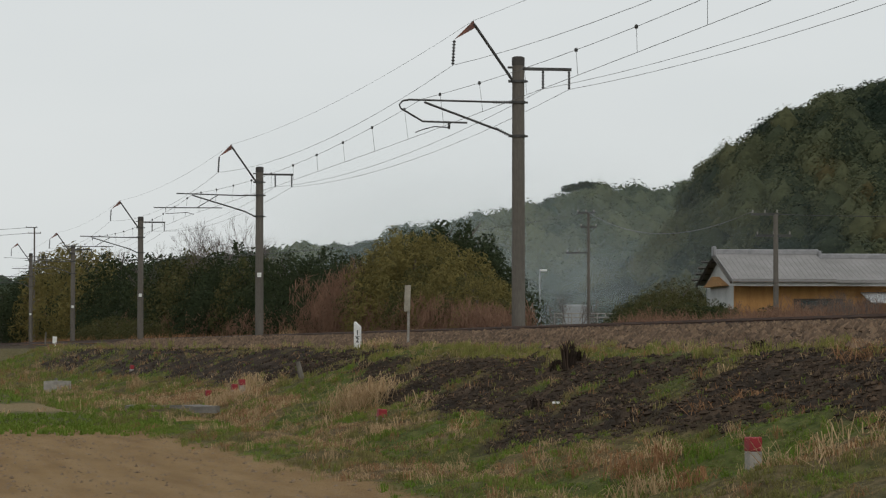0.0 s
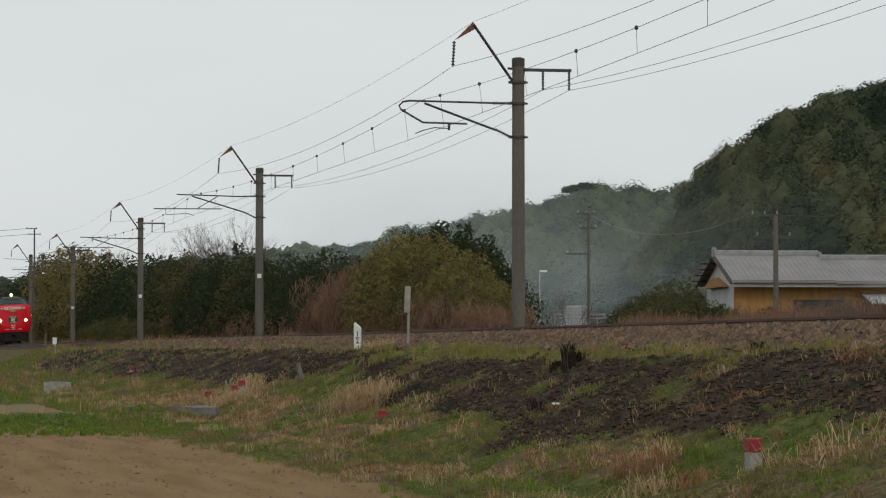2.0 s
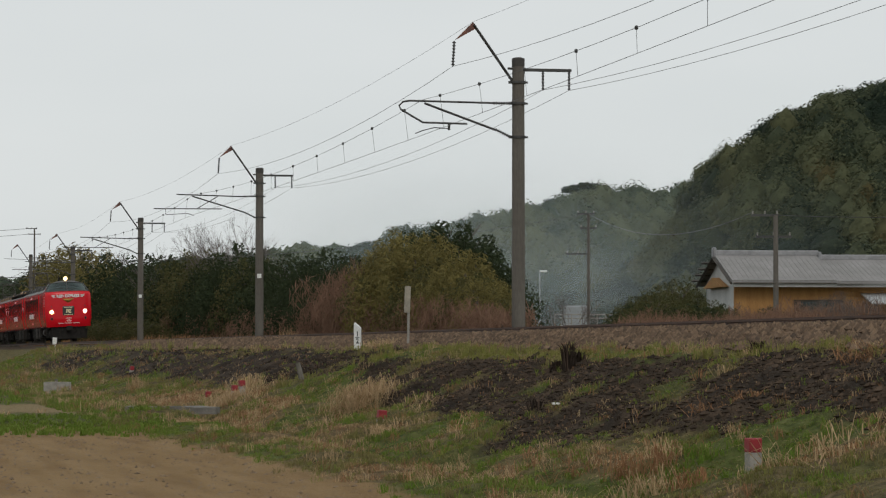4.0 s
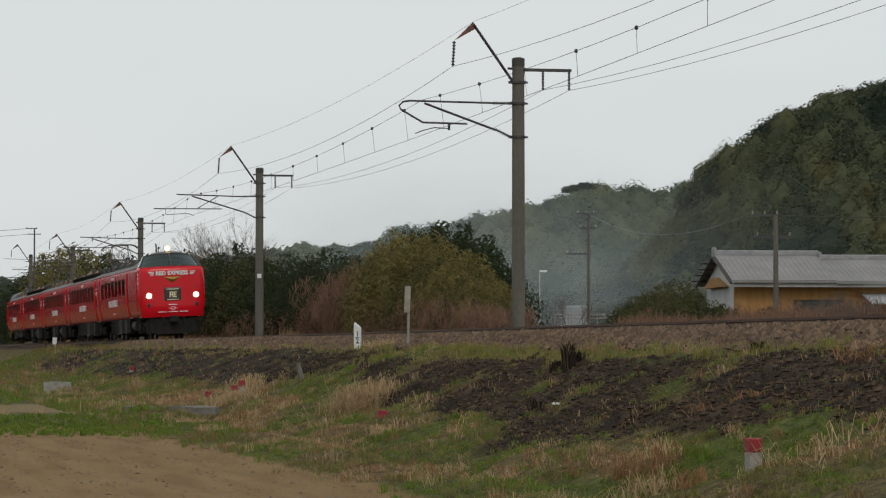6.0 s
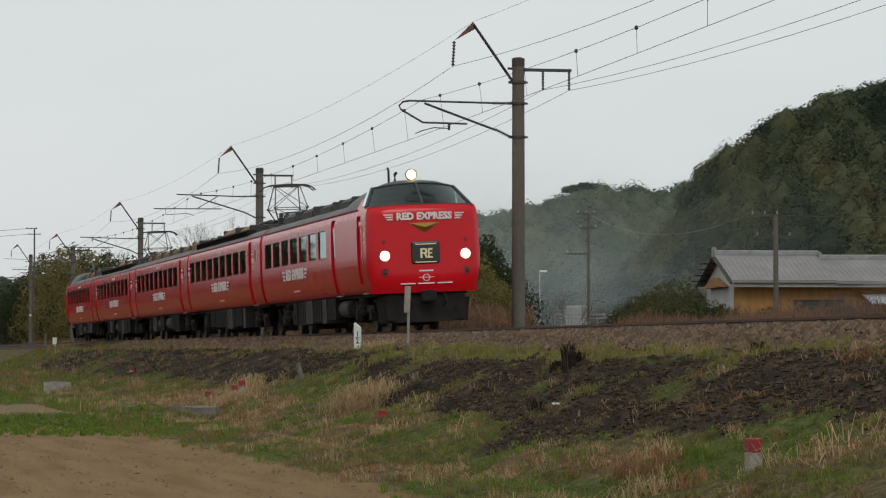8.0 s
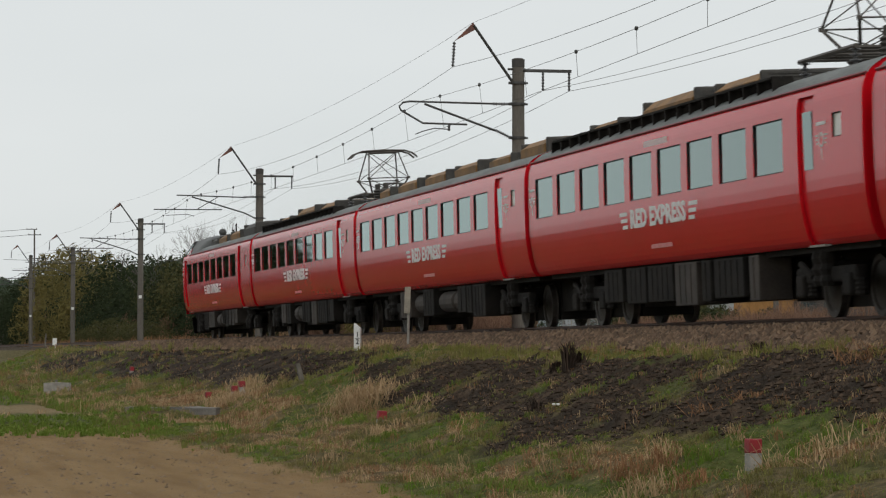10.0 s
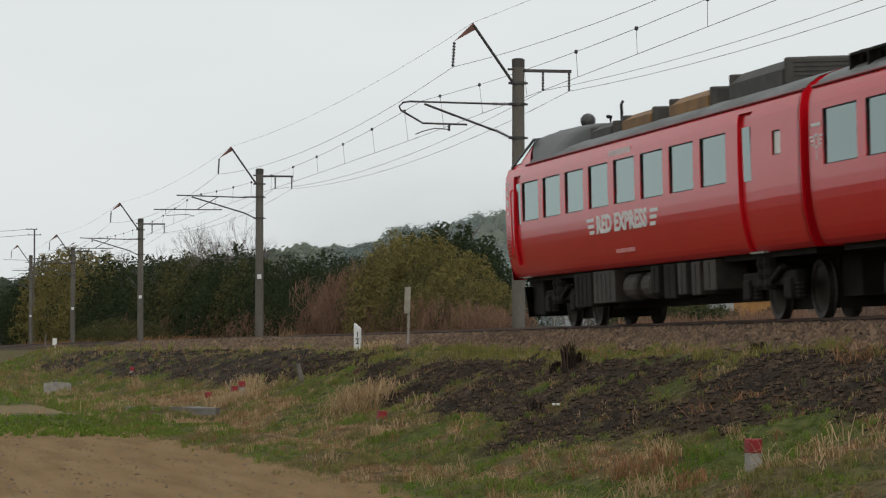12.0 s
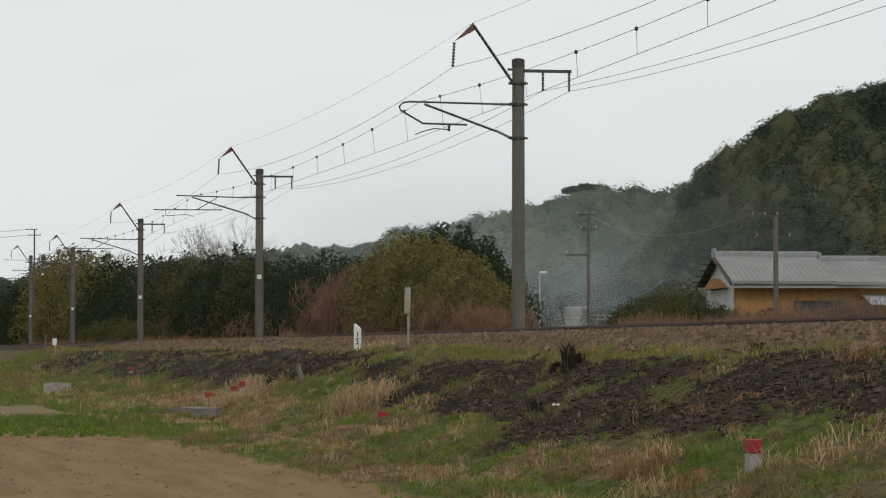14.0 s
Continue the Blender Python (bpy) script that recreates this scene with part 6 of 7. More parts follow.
    # shrubs and hedge before the house
    for px, py, d in ((59, 21, 118), (63, 24, 121), (67, 25, 124), (71, 25, 126), (75, 24, 128), (79, 23, 126), (70, 29, 140), (76, 31, 145), (82, 26, 124), (86, 23, 115), (90, 20, 112), (105, 20, 113), (107, 20, 114)):
        put(mixed if px < 100 else ever, 6.1, px, py - 3, 0, 0.9, d)
    for k in range(16):
        put(mixed if k % 3 else ever, 6.1, 61 + 2.0 * k + rng.uniform(-0.6, 0.6), 17.0 + 1.5 * rng.random(), 0, 1.2, rng.uniform(107, 110))
    for k in range(15):
        put(dry if k % 3 else mixed, 2.5 if k % 3 else 6.1, 95 + 3.4 * k + rng.uniform(-1, 1), 13.4 + 2.5 * rng.random(), 0, 1.2, rng.uniform(104, 108))
    for k in range(24):
        px = 60 + 3.4 * k
        put(dry, 2.5, px + rng.uniform(-1, 1), 10.5 + 2.5 * rng.random(), 0, 1.25, rng.uniform(92, 100))
    for px, py, d in ((133, 26, 106), (139, 28, 106), (42, 24, 138), (128, 22, 104)):
        put(bare, 8.3, px, py, 0, 0.8, d)
    # a wood on the camera's own side, which the car sides mirror
    for k in range(34):
        ang = -10.3 - 0.68 * k
        d = 330 + 40 * rng.random()
        px = 1000 * math.tan(radians(ang))
        src = far_kind[k % 2]
        x = at_depth(px, d)
        m = Matrix.Translation((x, d, ground_at(x, d) - 0.2))
        ob = copy_thing(src, m) if k > 1 else src
        ob.matrix_basis = m
        sc = rng.uniform(1.95, 2.3) * (0.45 + 1.6 * max(0.0, min(1.0, (ang + 15.2) / 1.4)))
        wd = min(sc, 2.6) * 1.7
        ob.scale = (wd, wd, sc)


woods()


# ---- reeds beyond the track ----
def reeds():
    rng = np.random.default_rng(12)
    straw, russet = [], []
    for _ in range(5200):
        s = rng.uniform(-75, 42)
        u = rng.uniform(3.6, 8.5)
        hi = 0.55 + 0.75 * max(0.0, fbm(s, u, 0.2, 7) + 0.35)
        (straw if rng.random() < 0.5 else russet).append((on_ground(s, u), 5, hi, 0.22, 0.35, 0.014))
    for _ in range(2500):
        s = rng.uniform(-230, -75)
        u = rng.uniform(3.6, 9)
        russet.append((on_ground(s, u), 6, 1.3, 0.4, 0.35, 0.03))
    blades("dry_reeds", straw, STRAW, "pale dry reeds beyond the track", rng)
    blades("russet_reeds", russet, RUSSET, "russet dry reeds beyond the track", rng)


reeds()


# ---- hills ----
def hill(name, table, depth, foot, back, seed, num, size, material, ground_mat, label, plume=False, density=90, leaf=0.105):
    """A wooded ridge: its crest follows a table of (direction, height) in thousandths; crowns stand all over its face."""
    rng = np.random.default_rng(seed)

    def crest(px):
        return lerp_table(table, px) * depth / 1000 + EYE.z

    lo, hi = table[0][0], table[-1][0]
    cols, rows = 70, 22
    mean_crown = size * 0.62
    verts, faces = [], []
    prof = [(0.0, 0.0), (0.25, 0.16), (0.5, 0.42), (0.75, 0.74), (0.9, 0.93), (1.0, 1.0), (1.25, 0.96), (1.6, 0.6), (2.0, 0.0)]

    def surface(px, f):
        d = depth - foot + foot * f if f <= 1 else depth + back * (f - 1)
        z = 0.55 + max(0.0, crest(px) - mean_crown - 0.55) * lerp_table(prof, f)
        z += 1.5 * fbm(px * 0.3, f * 9, 1.0, seed) * (0.3 < f < 1.6)
        return Vector((px * depth / 1000 * (0.9 + 0.1 * d / depth), d, z))
    for i in range(cols + 1):
        for j in range(rows + 1):
            verts.append(surface(lo + (hi - lo) * i / cols, 2.0 * j / rows))
    for i in range(cols):
        for j in range(rows):
            a = i * (rows + 1) + j
            faces.append((a, a + rows + 1, a + rows + 2, a + 1))
    me = bpy.data.meshes.new(name)
    me.from_pydata(verts, [], faces)
    me.materials.append(ground_mat)
    tagged(new(name, me), label, "hill", kind="structure")
    # each crown: a lumpy inner mass and many leaf clumps that break its outline
    ball = bmesh.new()
    bmesh.ops.create_icosphere(ball, subdivisions=1, radius=1.0)
    ball.verts.ensure_lookup_table()
    core_v = np.array([tuple(v.co) for v in ball.verts])
    core_f = np.array([[v.index for v in f.verts] for f in ball.faces])
    ball.free()
    V, F, T, P, N, TL = [], [], [], [], [], []
    at = 0
    for k in range(num):
        px = rng.uniform(lo, hi)
        f = rng.random() ** 0.75 * 1.08
        c = np.array(surface(px, f))
        patch = fbm(px * 0.05, f * 2.0, 1.0, seed + 3) + 0.4 * fbm(px * 0.17, f * 6, 1.0, seed + 9)
        grove = plume and patch > -0.02 and f < 0.93
        r = size * rng.uniform(0.45, 1.0) * (0.42 if grove else 0.52)
        tall = rng.uniform(1.25, 1.7) if grove else rng.uniform(0.75, 1.05)
        tone_ = min(1.0, max(0.0, 0.40 + patch * 0.7 + rng.normal(0, 0.09)))
        ctr = c + np.array([0, 0, r * 0.45 * tall])
        lump = 1 + 0.20 * np.sin(core_v[:, :1] * 5 + k) * np.cos(core_v[:, 2:] * 4.3 + 2 * k) + 0.10 * np.sin(core_v[:, 1:2] * 9 + 3 * k)
        V.append(ctr + core_v * lump * 0.86 * np.array([r, r, r * tall]))
        F.append(core_f + at)
        at += len(core_v)
        T.append(np.full(len(core_f), tone_))
        d = rng.normal(size=(density, 3))
        d /= np.linalg.norm(d, axis=1)[:, None]
        d[:, 2] = np.abs(d[:, 2]) * np.where(rng.random(density) < 0.93, 1, -1)
        P.append(ctr + d * (1.04 - 0.17 * rng.random((density, 1))) * np.array([r, r, r * tall]))
        N.append(d)
        TL.append(np.clip(np.full(density, tone_) + rng.normal(0, 0.06, density), 0, 1))
    pts, nrm = np.concatenate(P), np.concatenate(N)
    n = len(pts)
    d = nrm + rng.normal(0, 0.2, (n, 3))
    d /= np.linalg.norm(d, axis=1)[:, None]
    a = np.cross(d, rng.normal(size=(n, 3)))
    a /= np.linalg.norm(a, axis=1)[:, None]
    b = np.cross(d, a)
    s = size * leaf * rng.uniform(0.5, 1.3, (n, 1))
    leaves = np.stack([pts - a * s * 0.8 - b * s * 0.5, pts + a * s * 0.8 - b * s * 0.5, pts + b * s * 1.1], 1).reshape(-1, 3)
    me = bpy.data.meshes.new(name + "_trees")
    me.from_pydata(np.concatenate(V + [leaves]).tolist(), [], np.concatenate(F + [np.arange(3 * n).reshape(-1, 3) + at]).tolist())
    me.polygons.foreach_set("use_smooth", [True] * len(me.polygons))
    tone = me.attributes.new("tone", "FLOAT", "FACE")
    tone.data.foreach_set("value", np.concatenate(T + TL).astype(np.float32))
    me.materials.append(material)
    tagged(new(name + "_trees", me), "dense green woodland covering the hill", "forest", kind="stuff")


def wood_material(name, stops):
    m = bpy.data.materials.new(name)
    m.use_nodes = True
    n, l = m.node_tree.nodes, m.node_tree.links
    b = n["Principled BSDF"]
    at = n.new("ShaderNodeAttribute")
    at.attribute_name = "tone"
    r = n.new("ShaderNodeValToRGB")
    el = r.color_ramp.elements
    while len(el) < len(stops):
        el.new(0.5)
    for e, (p, c) in zip(el, stops):
        e.position = p
        e.color = (*c, 1)
    l.new(at.outputs["Fac"], r.inputs[0])
    geo = n.new("ShaderNodeNewGeometry")
    hs = n.new("ShaderNodeHueSaturation")
    mr = n.new("ShaderNodeMapRange")
    mr.inputs["To Min"].default_value = 0.88
    mr.inputs["To Max"].default_value = 1.12
    l.new(geo.outputs["Random Per Island"], mr.inputs["Value"])
    l.new(mr.outputs[0], hs.inputs["Value"])
    l.new(r.outputs[0], hs.inputs["Color"])
    l.new(hs.outputs[0], b.inputs["Base Color"])
    b.inputs["Roughness"].default_value = 0.85
    b.inputs["Specular IOR Level"].default_value = 0.05
    # dappled foliage over each crown
    tc = n.new("ShaderNodeTexCoord")
    dap = n.new("ShaderNodeTexNoise")
    dap.inputs["Scale"].default_value = 1.6
    dap.inputs["Detail"].default_value = 5
    l.new(tc.outputs["Object"], dap.inputs["Vector"])
    bp = n.new("ShaderNodeBump")
    bp.inputs["Strength"].default_value = 0.4
    bp.inputs["Distance"].default_value = 0.25
    l.new(dap.outputs["Fac"], bp.inputs["Height"])
    l.new(bp.outputs[0], b.inputs["Normal"])
    tl = n.new("ShaderNodeBsdfTranslucent")
    l.new(hs.outputs[0], tl.inputs[0])
    th = n.new("ShaderNodeMixShader")
    th.inputs[0].default_value = 0.3
    l.new(b.outputs[0], th.inputs[1])
    l.new(tl.outputs[0], th.inputs[2])
    l.new(th.outputs[0], n["Material Output"].inputs[0])
    return m


HILL_SOIL = mat("forest_floor", (0.030, 0.034, 0.018), (0.045, 0.042, 0.024), rough=0.95, scale=0.3, fine=3)
NEAR_WOOD = wood_material("near_hill_leaf", [(0.2, (0.024, 0.036, 0.025)), (0.40, (0.038, 0.050, 0.031)), (0.58, (0.088, 0.100, 0.056)), (0.85, (0.100, 0.104, 0.054)), (1.0, (0.105, 0.088, 0.040))])
# far leaves are paler than the near hill's: distance haze put into their colour
FAR_WOOD_HAZED = wood_material("far_hill_leaf_hazed", [(0.2, (0.052, 0.072, 0.050)), (0.5, (0.090, 0.110, 0.070)), (0.8, (0.135, 0.150, 0.085))])
hill("wooded_hill", [(34, 14), (46, 19), (60, 26), (72, 36), (80, 47), (83, 56), (87, 62), (92, 65.5), (99, 68), (106, 73.5), (113, 77.5), (120, 81), (130, 84.5), (143, 87), (165, 90), (175, 60)], 360, 150, 120, 3, 3900, 5.2, NEAR_WOOD, HILL_SOIL,
     "steep hill covered in dark green woodland", True, 200, 0.036)
hill("distant_wooded_hill", [(-45, 16), (-30, 32), (-15, 38), (5, 41), (20, 44), (32, 48), (40, 50), (48, 52), (58, 51), (66, 53), (80, 54), (100, 50)], 640, 230, 200, 5, 2600, 7.5, FAR_WOOD_HAZED, HILL_SOIL,
     "green wooded hill behind the houses, haze put into its colour", True, 130, 0.046)
hill("far_ridge", [(-190, 18), (-150, 22), (-110, 27), (-62, 33), (-50, 35), (-38, 34.5), (-26, 35), (-10, 33), (60, 24)], 2300, 700, 700, 8, 1200, 20.0, FAR_WOOD_HAZED, HILL_SOIL,
     "low ridge in the distance, haze put into its blue-green colour", False, 30, 0.10)


# ---- a lone pine on the skyline ----
def skyline_pine(px, py, depth, high, wide, seed):
    rng = np.random.default_rng(seed)
    root = empty("umbrella_pine")
    tagged(root, "flat-topped pine on the hill's skyline", "tree", "skyline pines")
    x = at_depth(px, depth)
    root.matrix_basis = Matrix.Translation((x, depth, EYE.z + py * depth / 1000 - high))
    part("trunk", trunk_mesh(rng, high * 0.9, 0.22, 6, wide * 0.5), BARK, root)
    lobes = [((k - 2) * wide * 0.2, rng.uniform(-1, 1), high - 0.9 - abs(k - 2.3) * 0.45, wide * 0.16, 1.4, 0.7) for k in range(5)]
    pts, nrm = crown_points(rng, lobes, 330)
    me = leaf_cloud("crown", pts, nrm, 0.3, rng)
    me.materials.append(EVERGREEN)
    ob = new("crown", me)
    ob.parent = root


skyline_pine(46, 54.7, 640, 9, 9, 2)
skyline_pine(49, 54.2, 642, 9, 6, 3)


# ---- the farmhouse ----
def farmhouse():
    root = empty("farmhouse")
    D = 118.0
    ax = at_depth(93.2, D)
    gz = ground_at(ax, D)
    root.matrix_basis = Matrix.Translation((ax, D, gz)) @ Matrix.Rotation(radians(5), 4, "Z")
    tagged(root, "low farmhouse with grey ribbed roof and ochre walls", "house")
    eave, ridge, L, W = 3.56, 4.46, 15.0, 6.2
    ochre = mat("ochre_boards", (0.36, 0.19, 0.06), (0.28, 0.14, 0.045), rough=0.85, scale=1.2, fine=14, stretch=(4, 4, 0.5))
    plaster = mat("pale_plaster", (0.50, 0.51, 0.50), (0.42, 0.43, 0.42), rough=0.9, scale=1.0, fine=20)
    tile = mat("grey_roof_tile", (0.225, 0.215, 0.21), (0.175, 0.168, 0.162), rough=0.75, scale=0.8, fine=12)
    dark = mat("dark_timber", (0.06, 0.05, 0.04), (0.04, 0.034, 0.028), rough=0.85)
    bm = bmesh.new()
    for x0, x1, z0, z1 in ((0.1, 2.4, 0, eave - 0.1), (2.4, 4.3, 0, 1.55), (2.4, 4.3, 2.75, eave - 0.1), (4.3, L, 0, eave - 0.1)):
        box(bm, x0, x1, 0.0, 0.14, z0, z1)
    part("front_wall", bm, ochre, root, "ochre boarded front wall")
    bm = bmesh.new()
    box(bm, 0.1, 0.24, 0.14, W, 0, eave - 0.1)
    prism(bm, [(0, eave - 0.1), (W, eave - 0.1), (W / 2, ridge - 0.1)], 0.14, Matrix.Translation((0.17, 0, 0)) @ Matrix.Rotation(radians(90), 4, "Z"))
    part("gable_wall", bm, plaster, root, "pale plastered gable wall")
    bm = bmesh.new()
    box(bm, 0.1, L, W - 0.14, W, 0, eave - 0.1)
    part("back_wall", bm, plaster, root)
    bm = bmesh.new()
    box(bm, L - 0.14, L, 0.14, W - 0.14, 0, eave - 0.1)
    prism(bm, [(0.14, eave - 0.1), (W - 0.14, eave - 0.1), (W / 2, ridge - 0.1)], 0.14, Matrix.Translation((L - 0.07, 0, 0)) @ Matrix.Rotation(radians(90), 4, "Z"))
    part("end_wall", bm, plaster, root)
    win = empty("window")
    win.parent = root
    bm = bmesh.new()
    for a, b, c, d in ((2.4, 4.3, 1.55, 1.63), (2.4, 4.3, 2.67, 2.75), (2.4, 2.48, 1.63, 2.67), (4.22, 4.3, 1.63, 2.67), (3.31, 3.39, 1.63, 2.67)):
        box(bm, a, b, 0.02, 0.1, c, d)
    part("window_frame", bm, dark, win)
    for a, b in ((2.48, 3.31), (3.39, 4.22)):
        bm = bmesh.new()
        box(bm, a, b, 0.05, 0.06, 1.63, 2.67)
        part("pane", bm, SCREEN_GLASS, win)
    # roof slopes with ribs
    for sgn in (-1, 1):
        y_e = -0.75 if sgn < 0 else W + 0.75
        y_r = W / 2
        for x0, x1, drop in ((-0.12, 3.9, 0.0), (3.9, L + 0.5, 0.16)):
            bm = bmesh.new()
            e0, r0 = eave - 0.18 - drop * 0.2, ridge - drop
            vs = [(x0, y_e, e0), (x1, y_e, e0), (x1, y_r, r0), (x0, y_r, r0)]
            lo = [bm.verts.new(v) for v in vs]
            up = [bm.verts.new((a, b, c + 0.11)) for a, b, c in vs]
            bm.faces.new(lo[::-1])
            bm.faces.new(up)
            for i in range(4):
                bm.faces.new((lo[i], lo[(i + 1) % 4], up[(i + 1) % 4], up[i]))
            roof = part("roof", bm, tile, root, "grey ribbed roof slope")
            bm = bmesh.new()
            rod(bm, [(0, y_e - 0.02, e0 + 0.105), (0, y_r, r0 + 0.105)], 0.016, 5)
            x = x0 + 0.1
            rib = part("roof_rib", bm, tile, roof)
            rib.matrix_basis = Matrix.Translation((x, 0, 0))
            while x < x1 - 0.3:
                x += 0.2
                share("roof_rib", rib, roof, Matrix.Translation((x, 0, 0)))
    for x0, x1, drop in ((-0.16, 4.0, 0.0), (4.0, L + 0.6, 0.16)):
        bm = bmesh.new()
        box(bm, x0, x1, W / 2 - 0.14, W / 2 + 0.14, ridge - drop + 0.05, ridge - drop + 0.27, 0.04)
        box(bm, x0 - 0.04, x0 + 0.1, W / 2 - 0.2, W / 2 + 0.2, ridge - drop - 0.02, ridge - drop + 0.38, 0.04)
        part("ridge_cap", bm, mat("ridge_tile", (0.26, 0.26, 0.265), (0.19, 0.19, 0.195), rough=0.6), root)
    # gable timbers and small ochre pent roof
    bm = bmesh.new()
    for sgn in (-1, 1):
        rod(bm, [(-0.16, W / 2, ridge - 0.02), (-0.16, W / 2 + sgn * (W / 2 + 0.75), eave - 0.2)], 0.06, 4)
    for k in range(1, 5):
        f = k / 5
        rod(bm, [(-0.5, W / 2 + f * (W / 2 + 0.7), ridge - f * (ridge - eave + 0.18)), (0.1, W / 2 + f * (W / 2 + 0.7), ridge - f * (ridge - eave + 0.18))], 0.05, 4)
    part("barge_board", bm, dark, root)
    bm = bmesh.new()
    prism(bm, [(1.1, eave - 0.30), (W - 1.0, eave - 0.30), (W / 2 + 0.1, eave + 0.10)], 0.3, Matrix.Translation((-0.05, 0, 0)) @ Matrix.Rotation(radians(90), 4, "Z"))
    part("pent_roof", bm, ochre, root, "small ochre gable hood")
    bm = bmesh.new()
    box(bm, -0.05, L, -0.6, -0.5, eave - 0.34, eave - 0.2)
    part("eave_board", bm, mat("pale_eave_board", (0.42, 0.42, 0.40), (0.34, 0.34, 0.32), rough=0.8), root)
    bm = bmesh.new()
    b2 = bmesh.new()
    vs = [(5.0, -1.9, 2.55), (L, -1.9, 2.55), (L, 0.0, 2.95), (5.0, 0.0, 2.95)]
    lo = [b2.verts.new(v) for v in vs]
    up = [b2.verts.new((a, b, c + 0.05)) for a, b, c in vs]
    b2.faces.new(lo[::-1])
    b2.faces.new(up)
    for i in range(4):
        b2.faces.new((lo[i], lo[(i + 1) % 4], up[(i + 1) % 4], up[i]))
    absorb(bm, b2)
    part("lean_to_roof", bm, mat("pale_tin", (0.55, 0.57, 0.58), (0.45, 0.47, 0.48), rough=0.4, metal=0.2), root, "pale tin lean-to roof")
    for x in (5.2, 7.5, 9.8, 12.2, 14.6):
        bm = bmesh.new()
        box(bm, x - 0.06, x + 0.06, -1.8, -1.68, 0, 2.56)
        part("lean_to_post", bm, dark, root)


farmhouse()


def hedge_wall():
    bm = bmesh.new()
    D = 112
    x0, x1 = at_depth(58, D), at_depth(94, D)
    g = ground_at(x0, D)
    box(bm, x0, x1, D - 0.1, D + 0.1, g - 0.3, g + 1.9)
    ob = part("board_fence", bm, mat("old_fence_board", (0.10, 0.075, 0.055), (0.07, 0.052, 0.04), rough=0.9, scale=1.5, fine=20, stretch=(5, 1, 0.6)))
    tagged(ob, "old brown board fence before the house", "fence")


hedge_wall()


def utility_pole(px, depth, py_top, arms, label, girth=0.11):
    x = at_depth(px, depth)
    g = ground_at(x, depth)
    h = EYE.z + py_top * depth / 1000 - g
    root = empty("utility_pole", Matrix.Translation((x, depth, g)))
    tagged(root, label, "utility pole", "village utility poles")
    bm = bmesh.new()
    rod(bm, [(0, 0, -0.3), (0, 0, h)], girth, 10, girth * 0.75)
    part("pole_shaft", bm, CONCRETE_POLE, root)
    for z, y0, y1 in arms:
        bm = bmesh.new()
        box(bm, y0, y1, -0.05, 0.05, h - z - 0.04, h - z + 0.04)
        arm = part("cross_arm", bm, GALV, root)
        for k in range(3):
            bm = bmesh.new()
            xx = y0 + (y1 - y0) * (0.05 + 0.45 * k)
            insulator(bm, (xx, 0, h - z + 0.04), (xx, 0, h - z + 0.15), 0.035, 2)
            part("pin_insulator", bm, POST_CONC, arm)
    return Vector((x, depth, g + h))


U1 = utility_pole(107.5, 108, 43.5, [(0.0, -0.85, 0.1), (0.75, -0.7, 0.55)], "concrete utility pole with cross arms by the farmhouse")
U2 = utility_pole(47.0, 150, 44.0, [(0.0, -0.55, 0.3), (0.7, -0.4, 0.4), (1.95, -1.1, 0.1)], "slim utility pole with cross arms beyond the track", 0.09)
U3 = utility_pole(-132.0, 330, 39.2, [(0.0, -0.9, 0.3), (0.6, -0.7, 0.7)], "far utility pole with cross arms above the trees")


def span(a, b, sag, r, label="thin dark village power line"):
    bm = bmesh.new()
    rod(bm, [a.lerp(b, k / 14) - Vector((0, 0, sag * 4 * (k / 14) * (1 - k / 14))) for k in range(15)], r, 4)
    tagged(part("power_line", bm, WIRE), label, "power line", "village power lines")


span(U1, U1 + Vector((16, 2, 1.0)), 0.4, 0.012)
span(U1 + Vector((-0.8, 0, 0.1)), U2, 0.9, 0.012)
span(U2, U2 + Vector((-34, 40, -1)), 0.9, 0.012)
span(U3 + Vector((-0.6, 0, 0)), U3 + Vector((-25, -20, -1)), 0.5, 0.02)
span(U3 + Vector((-0.6, 0, -0.6)), U3 + Vector((-25, -20, -1.7)), 0.5, 0.02)


def lamp_post(px, depth, py_top):
    x = at_depth(px, depth)
    g = ground_at(x, depth)
    h = EYE.z + py_top * depth / 1000 - g
    root = empty("street_lamp", Matrix.Translation((x, depth, g)))
    tagged(root, "slim pale street lamp post", "street lamp")
    bm = bmesh.new()
    rod(bm, [(0, 0, -0.2), (0, 0, h - 0.1), (0.1, 0, h)], 0.045, 8, 0.035)
    part("lamp_mast", bm, mat("pale_galvanised", (0.36, 0.38, 0.38), (0.30, 0.32, 0.32), rough=0.5, metal=0.4), root)
    bm = bmesh.new()
    box(bm, 0.0, 0.4, -0.08, 0.08, h - 0.04, h + 0.06, 0.02)
    part("lamp_head", bm, POST_WHITE, root)


lamp_post(31.2, 170, 25.3)


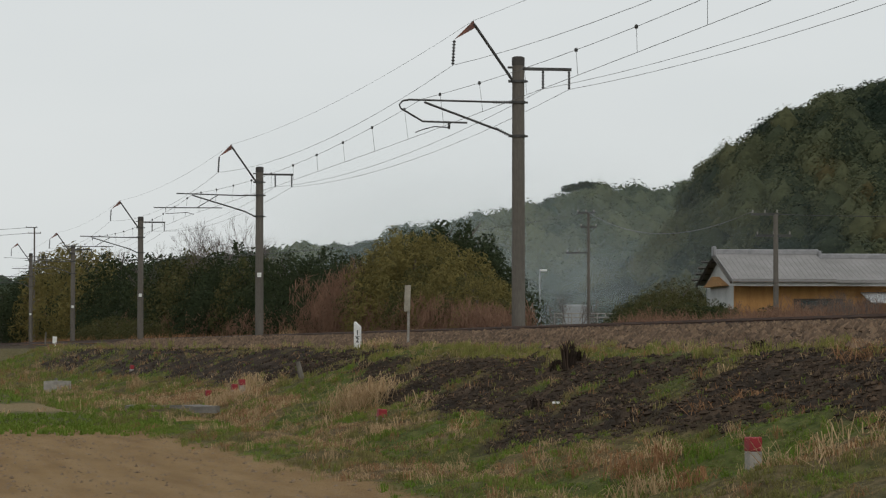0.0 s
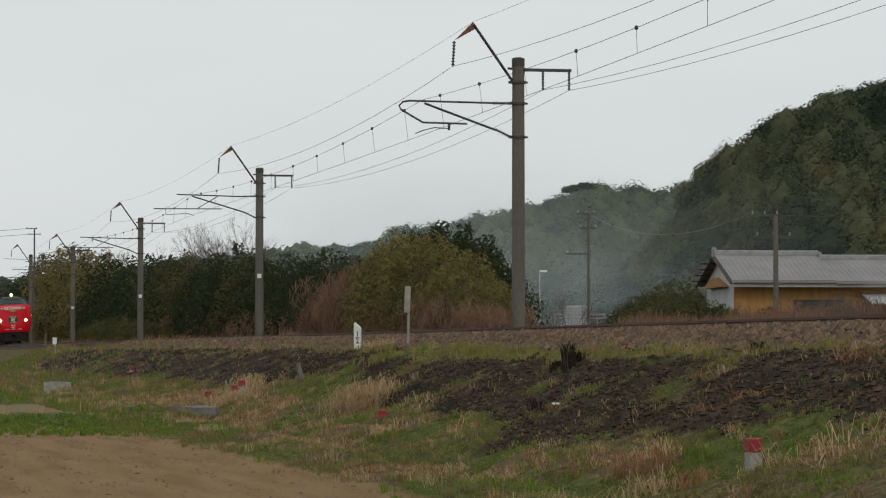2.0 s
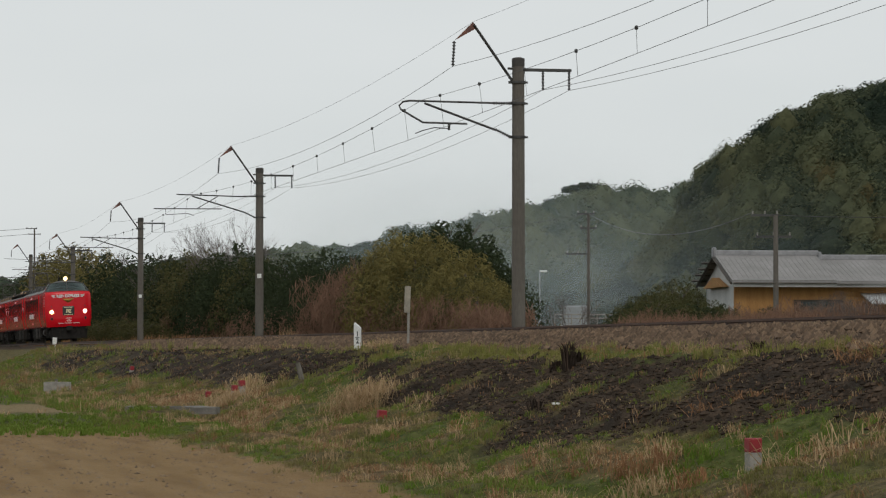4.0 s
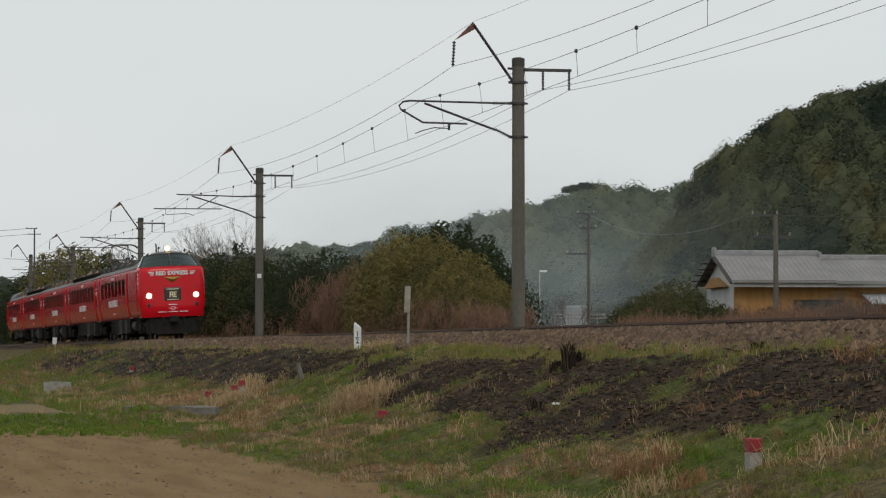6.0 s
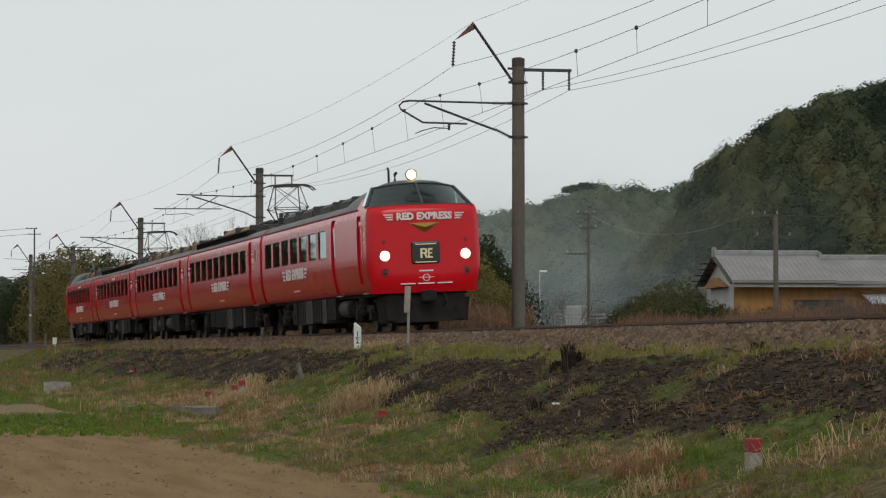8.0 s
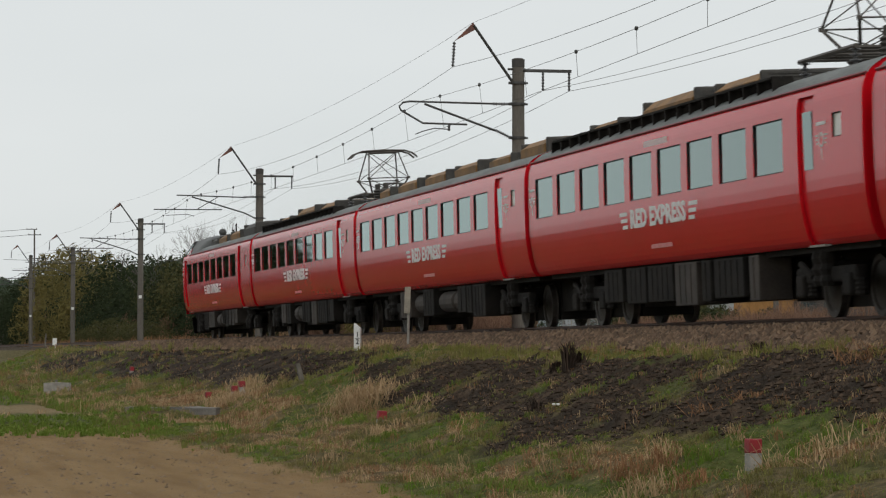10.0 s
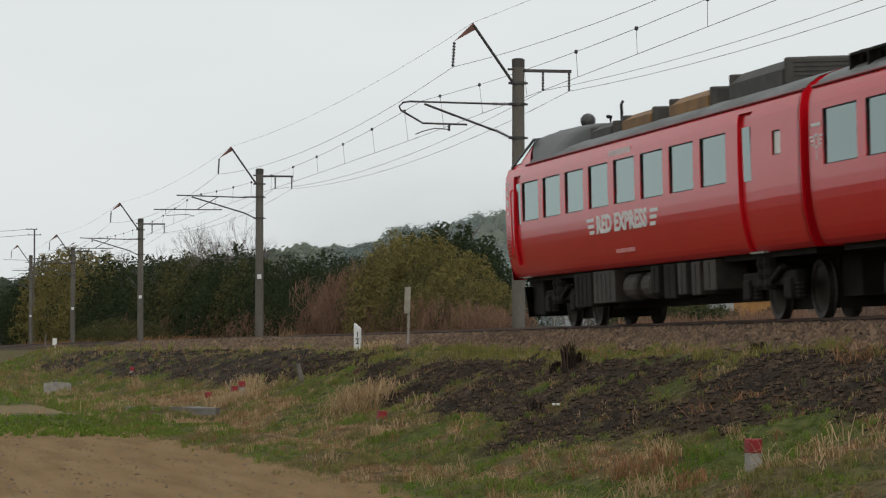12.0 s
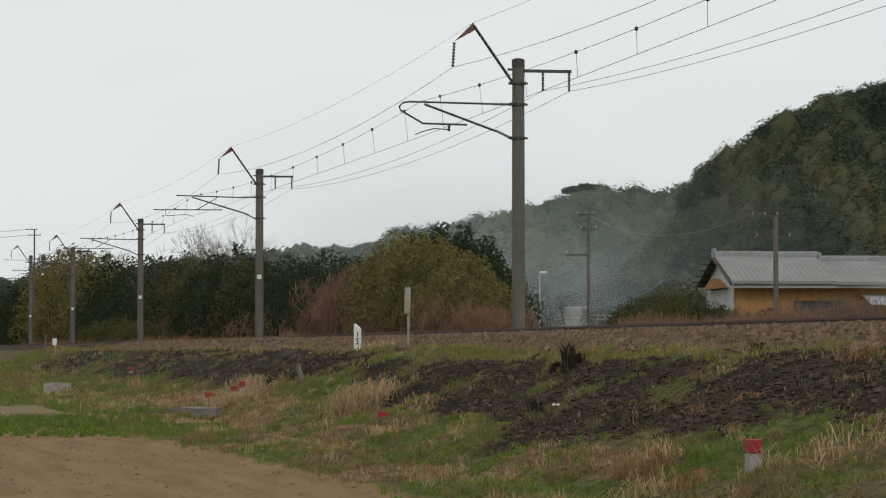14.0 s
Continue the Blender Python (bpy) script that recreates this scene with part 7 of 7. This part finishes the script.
def guard_fence():
    root = empty("guard_rail")
    tagged(root, "pale roadside guard rail beyond the track", "guard rail")
    D = 165
    x0, x1 = at_depth(36, D), at_depth(58, D)
    g = ground_at(x0, D)
    top = EYE.z + 11.4 * D / 1000
    for z in (top, top - 0.2):
        bm = bmesh.new()
        rod(bm, [(x0, D, z), (x1, D, z)], 0.032, 6)
        part("rail_tube", bm, POST_CONC, root)
    bm = bmesh.new()
    rod(bm, [(0, 0, g - 0.2), (0, 0, top + 0.04)], 0.03, 6)
    first = part("guard_post", bm, POST_CONC, root)
    first.matrix_basis = Matrix.Translation((x0, D, 0))
    n = 9
    for k in range(1, n):
        share("guard_post", first, root, Matrix.Translation((x0 + (x1 - x0) * k / (n - 1), D, 0)))
    bm = bmesh.new()
    xs = at_depth(39, D + 6)
    box(bm, xs, xs + 1.25, D + 5, D + 7, g - 0.1, EYE.z + 14.2 * (D + 6) / 1000, 0.05)
    shed = part("tin_shed", bm, mat("grey_tin_wall", (0.30, 0.32, 0.33), (0.24, 0.26, 0.27), rough=0.6, scale=1, fine=12), None)
    tagged(shed, "small pale tin shed by the road", "shed")


guard_fence()


# ---- thin smoke from the burning and distance haze, coloured on see-through sheets before the hills ----
def smoke_material():
    m = bpy.data.materials.new("thin_smoke_and_haze")
    m.use_nodes = True
    n, l = m.node_tree.nodes, m.node_tree.links
    n.remove(n["Principled BSDF"])
    tc = n.new("ShaderNodeTexCoord")
    sep = n.new("ShaderNodeSeparateXYZ")
    l.new(tc.outputs["Generated"], sep.inputs[0])
    ns = n.new("ShaderNodeTexNoise")
    ns.inputs["Scale"].default_value = 2.2
    ns.inputs["Detail"].default_value = 5
    l.new(tc.outputs["Generated"], ns.inputs["Vector"])

    def fade(src, a, b, c, d):
        r = n.new("ShaderNodeValToRGB")
        el = r.color_ramp.elements
        el.new(0.5)
        el.new(0.6)
        for e, (p, v) in zip(el, ((a, 0), (b, 1), (c, 1), (d, 0))):
            e.position = p
            e.color = (v, v, v, 1)
        r.color_ramp.interpolation = "EASE"
        l.new(src, r.inputs[0])
        return r.outputs[0]

    def times(a, b):
        x = n.new("ShaderNodeMath")
        x.operation = "MULTIPLY"
        for i, v in enumerate((a, b)):
            if isinstance(v, float):
                x.inputs[i].default_value = v
            else:
                l.new(v, x.inputs[i])
        return x.outputs[0]
    f = times(times(fade(sep.outputs[0], 0.0, 0.3, 0.5, 1.0), fade(sep.outputs[2], 0.0, 0.05, 0.35, 1.0)), times(ns.outputs["Fac"], 0.35))
    tr = n.new("ShaderNodeBsdfTransparent")
    df = n.new("ShaderNodeBsdfDiffuse")
    df.inputs[0].default_value = (0.58, 0.66, 0.69, 1)
    tl = n.new("ShaderNodeBsdfTranslucent")
    tl.inputs[0].default_value = (0.58, 0.66, 0.69, 1)
    both = n.new("ShaderNodeAddShader")
    l.new(df.outputs[0], both.inputs[0])
    l.new(tl.outputs[0], both.inputs[1])
    half = n.new("ShaderNodeMixShader")
    half.inputs[0].default_value = 0.5
    l.new(df.outputs[0], half.inputs[1])
    l.new(tl.outputs[0], half.inputs[2])
    mx = n.new("ShaderNodeMixShader")
    l.new(f, mx.inputs[0])
    l.new(tr.outputs[0], mx.inputs[1])
    l.new(half.outputs[0], mx.inputs[2])
    n.remove(both)
    l.new(mx.outputs[0], n["Material Output"].inputs[0])
    return m


def smoke():
    material = smoke_material()
    for px0, px1, depth, high in ((-10, 105, 205, 10), (-60, 150, 250, 20), (-90, 110, 470, 34)):
        bm = bmesh.new()
        cols, rows = 24, 6
        grid = []
        for i in range(cols + 1):
            px = px0 + (px1 - px0) * i / cols
            col = []
            for j in range(rows + 1):
                d = depth + 9 * noise.noise(Vector((px * 0.03, j * 0.4, depth))) + 2.0 * j
                col.append(bm.verts.new((at_depth(px, d), d, 0.6 + high * j / rows)))
            grid.append(col)
        for i in range(cols):
            for j in range(rows):
                bm.faces.new((grid[i][j], grid[i + 1][j], grid[i + 1][j + 1], grid[i][j + 1]))
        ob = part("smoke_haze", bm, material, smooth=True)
        tagged(ob, "see-through sheet of thin bluish smoke and distance haze before the hills", "smoke", kind="stuff")


smoke()
motions()
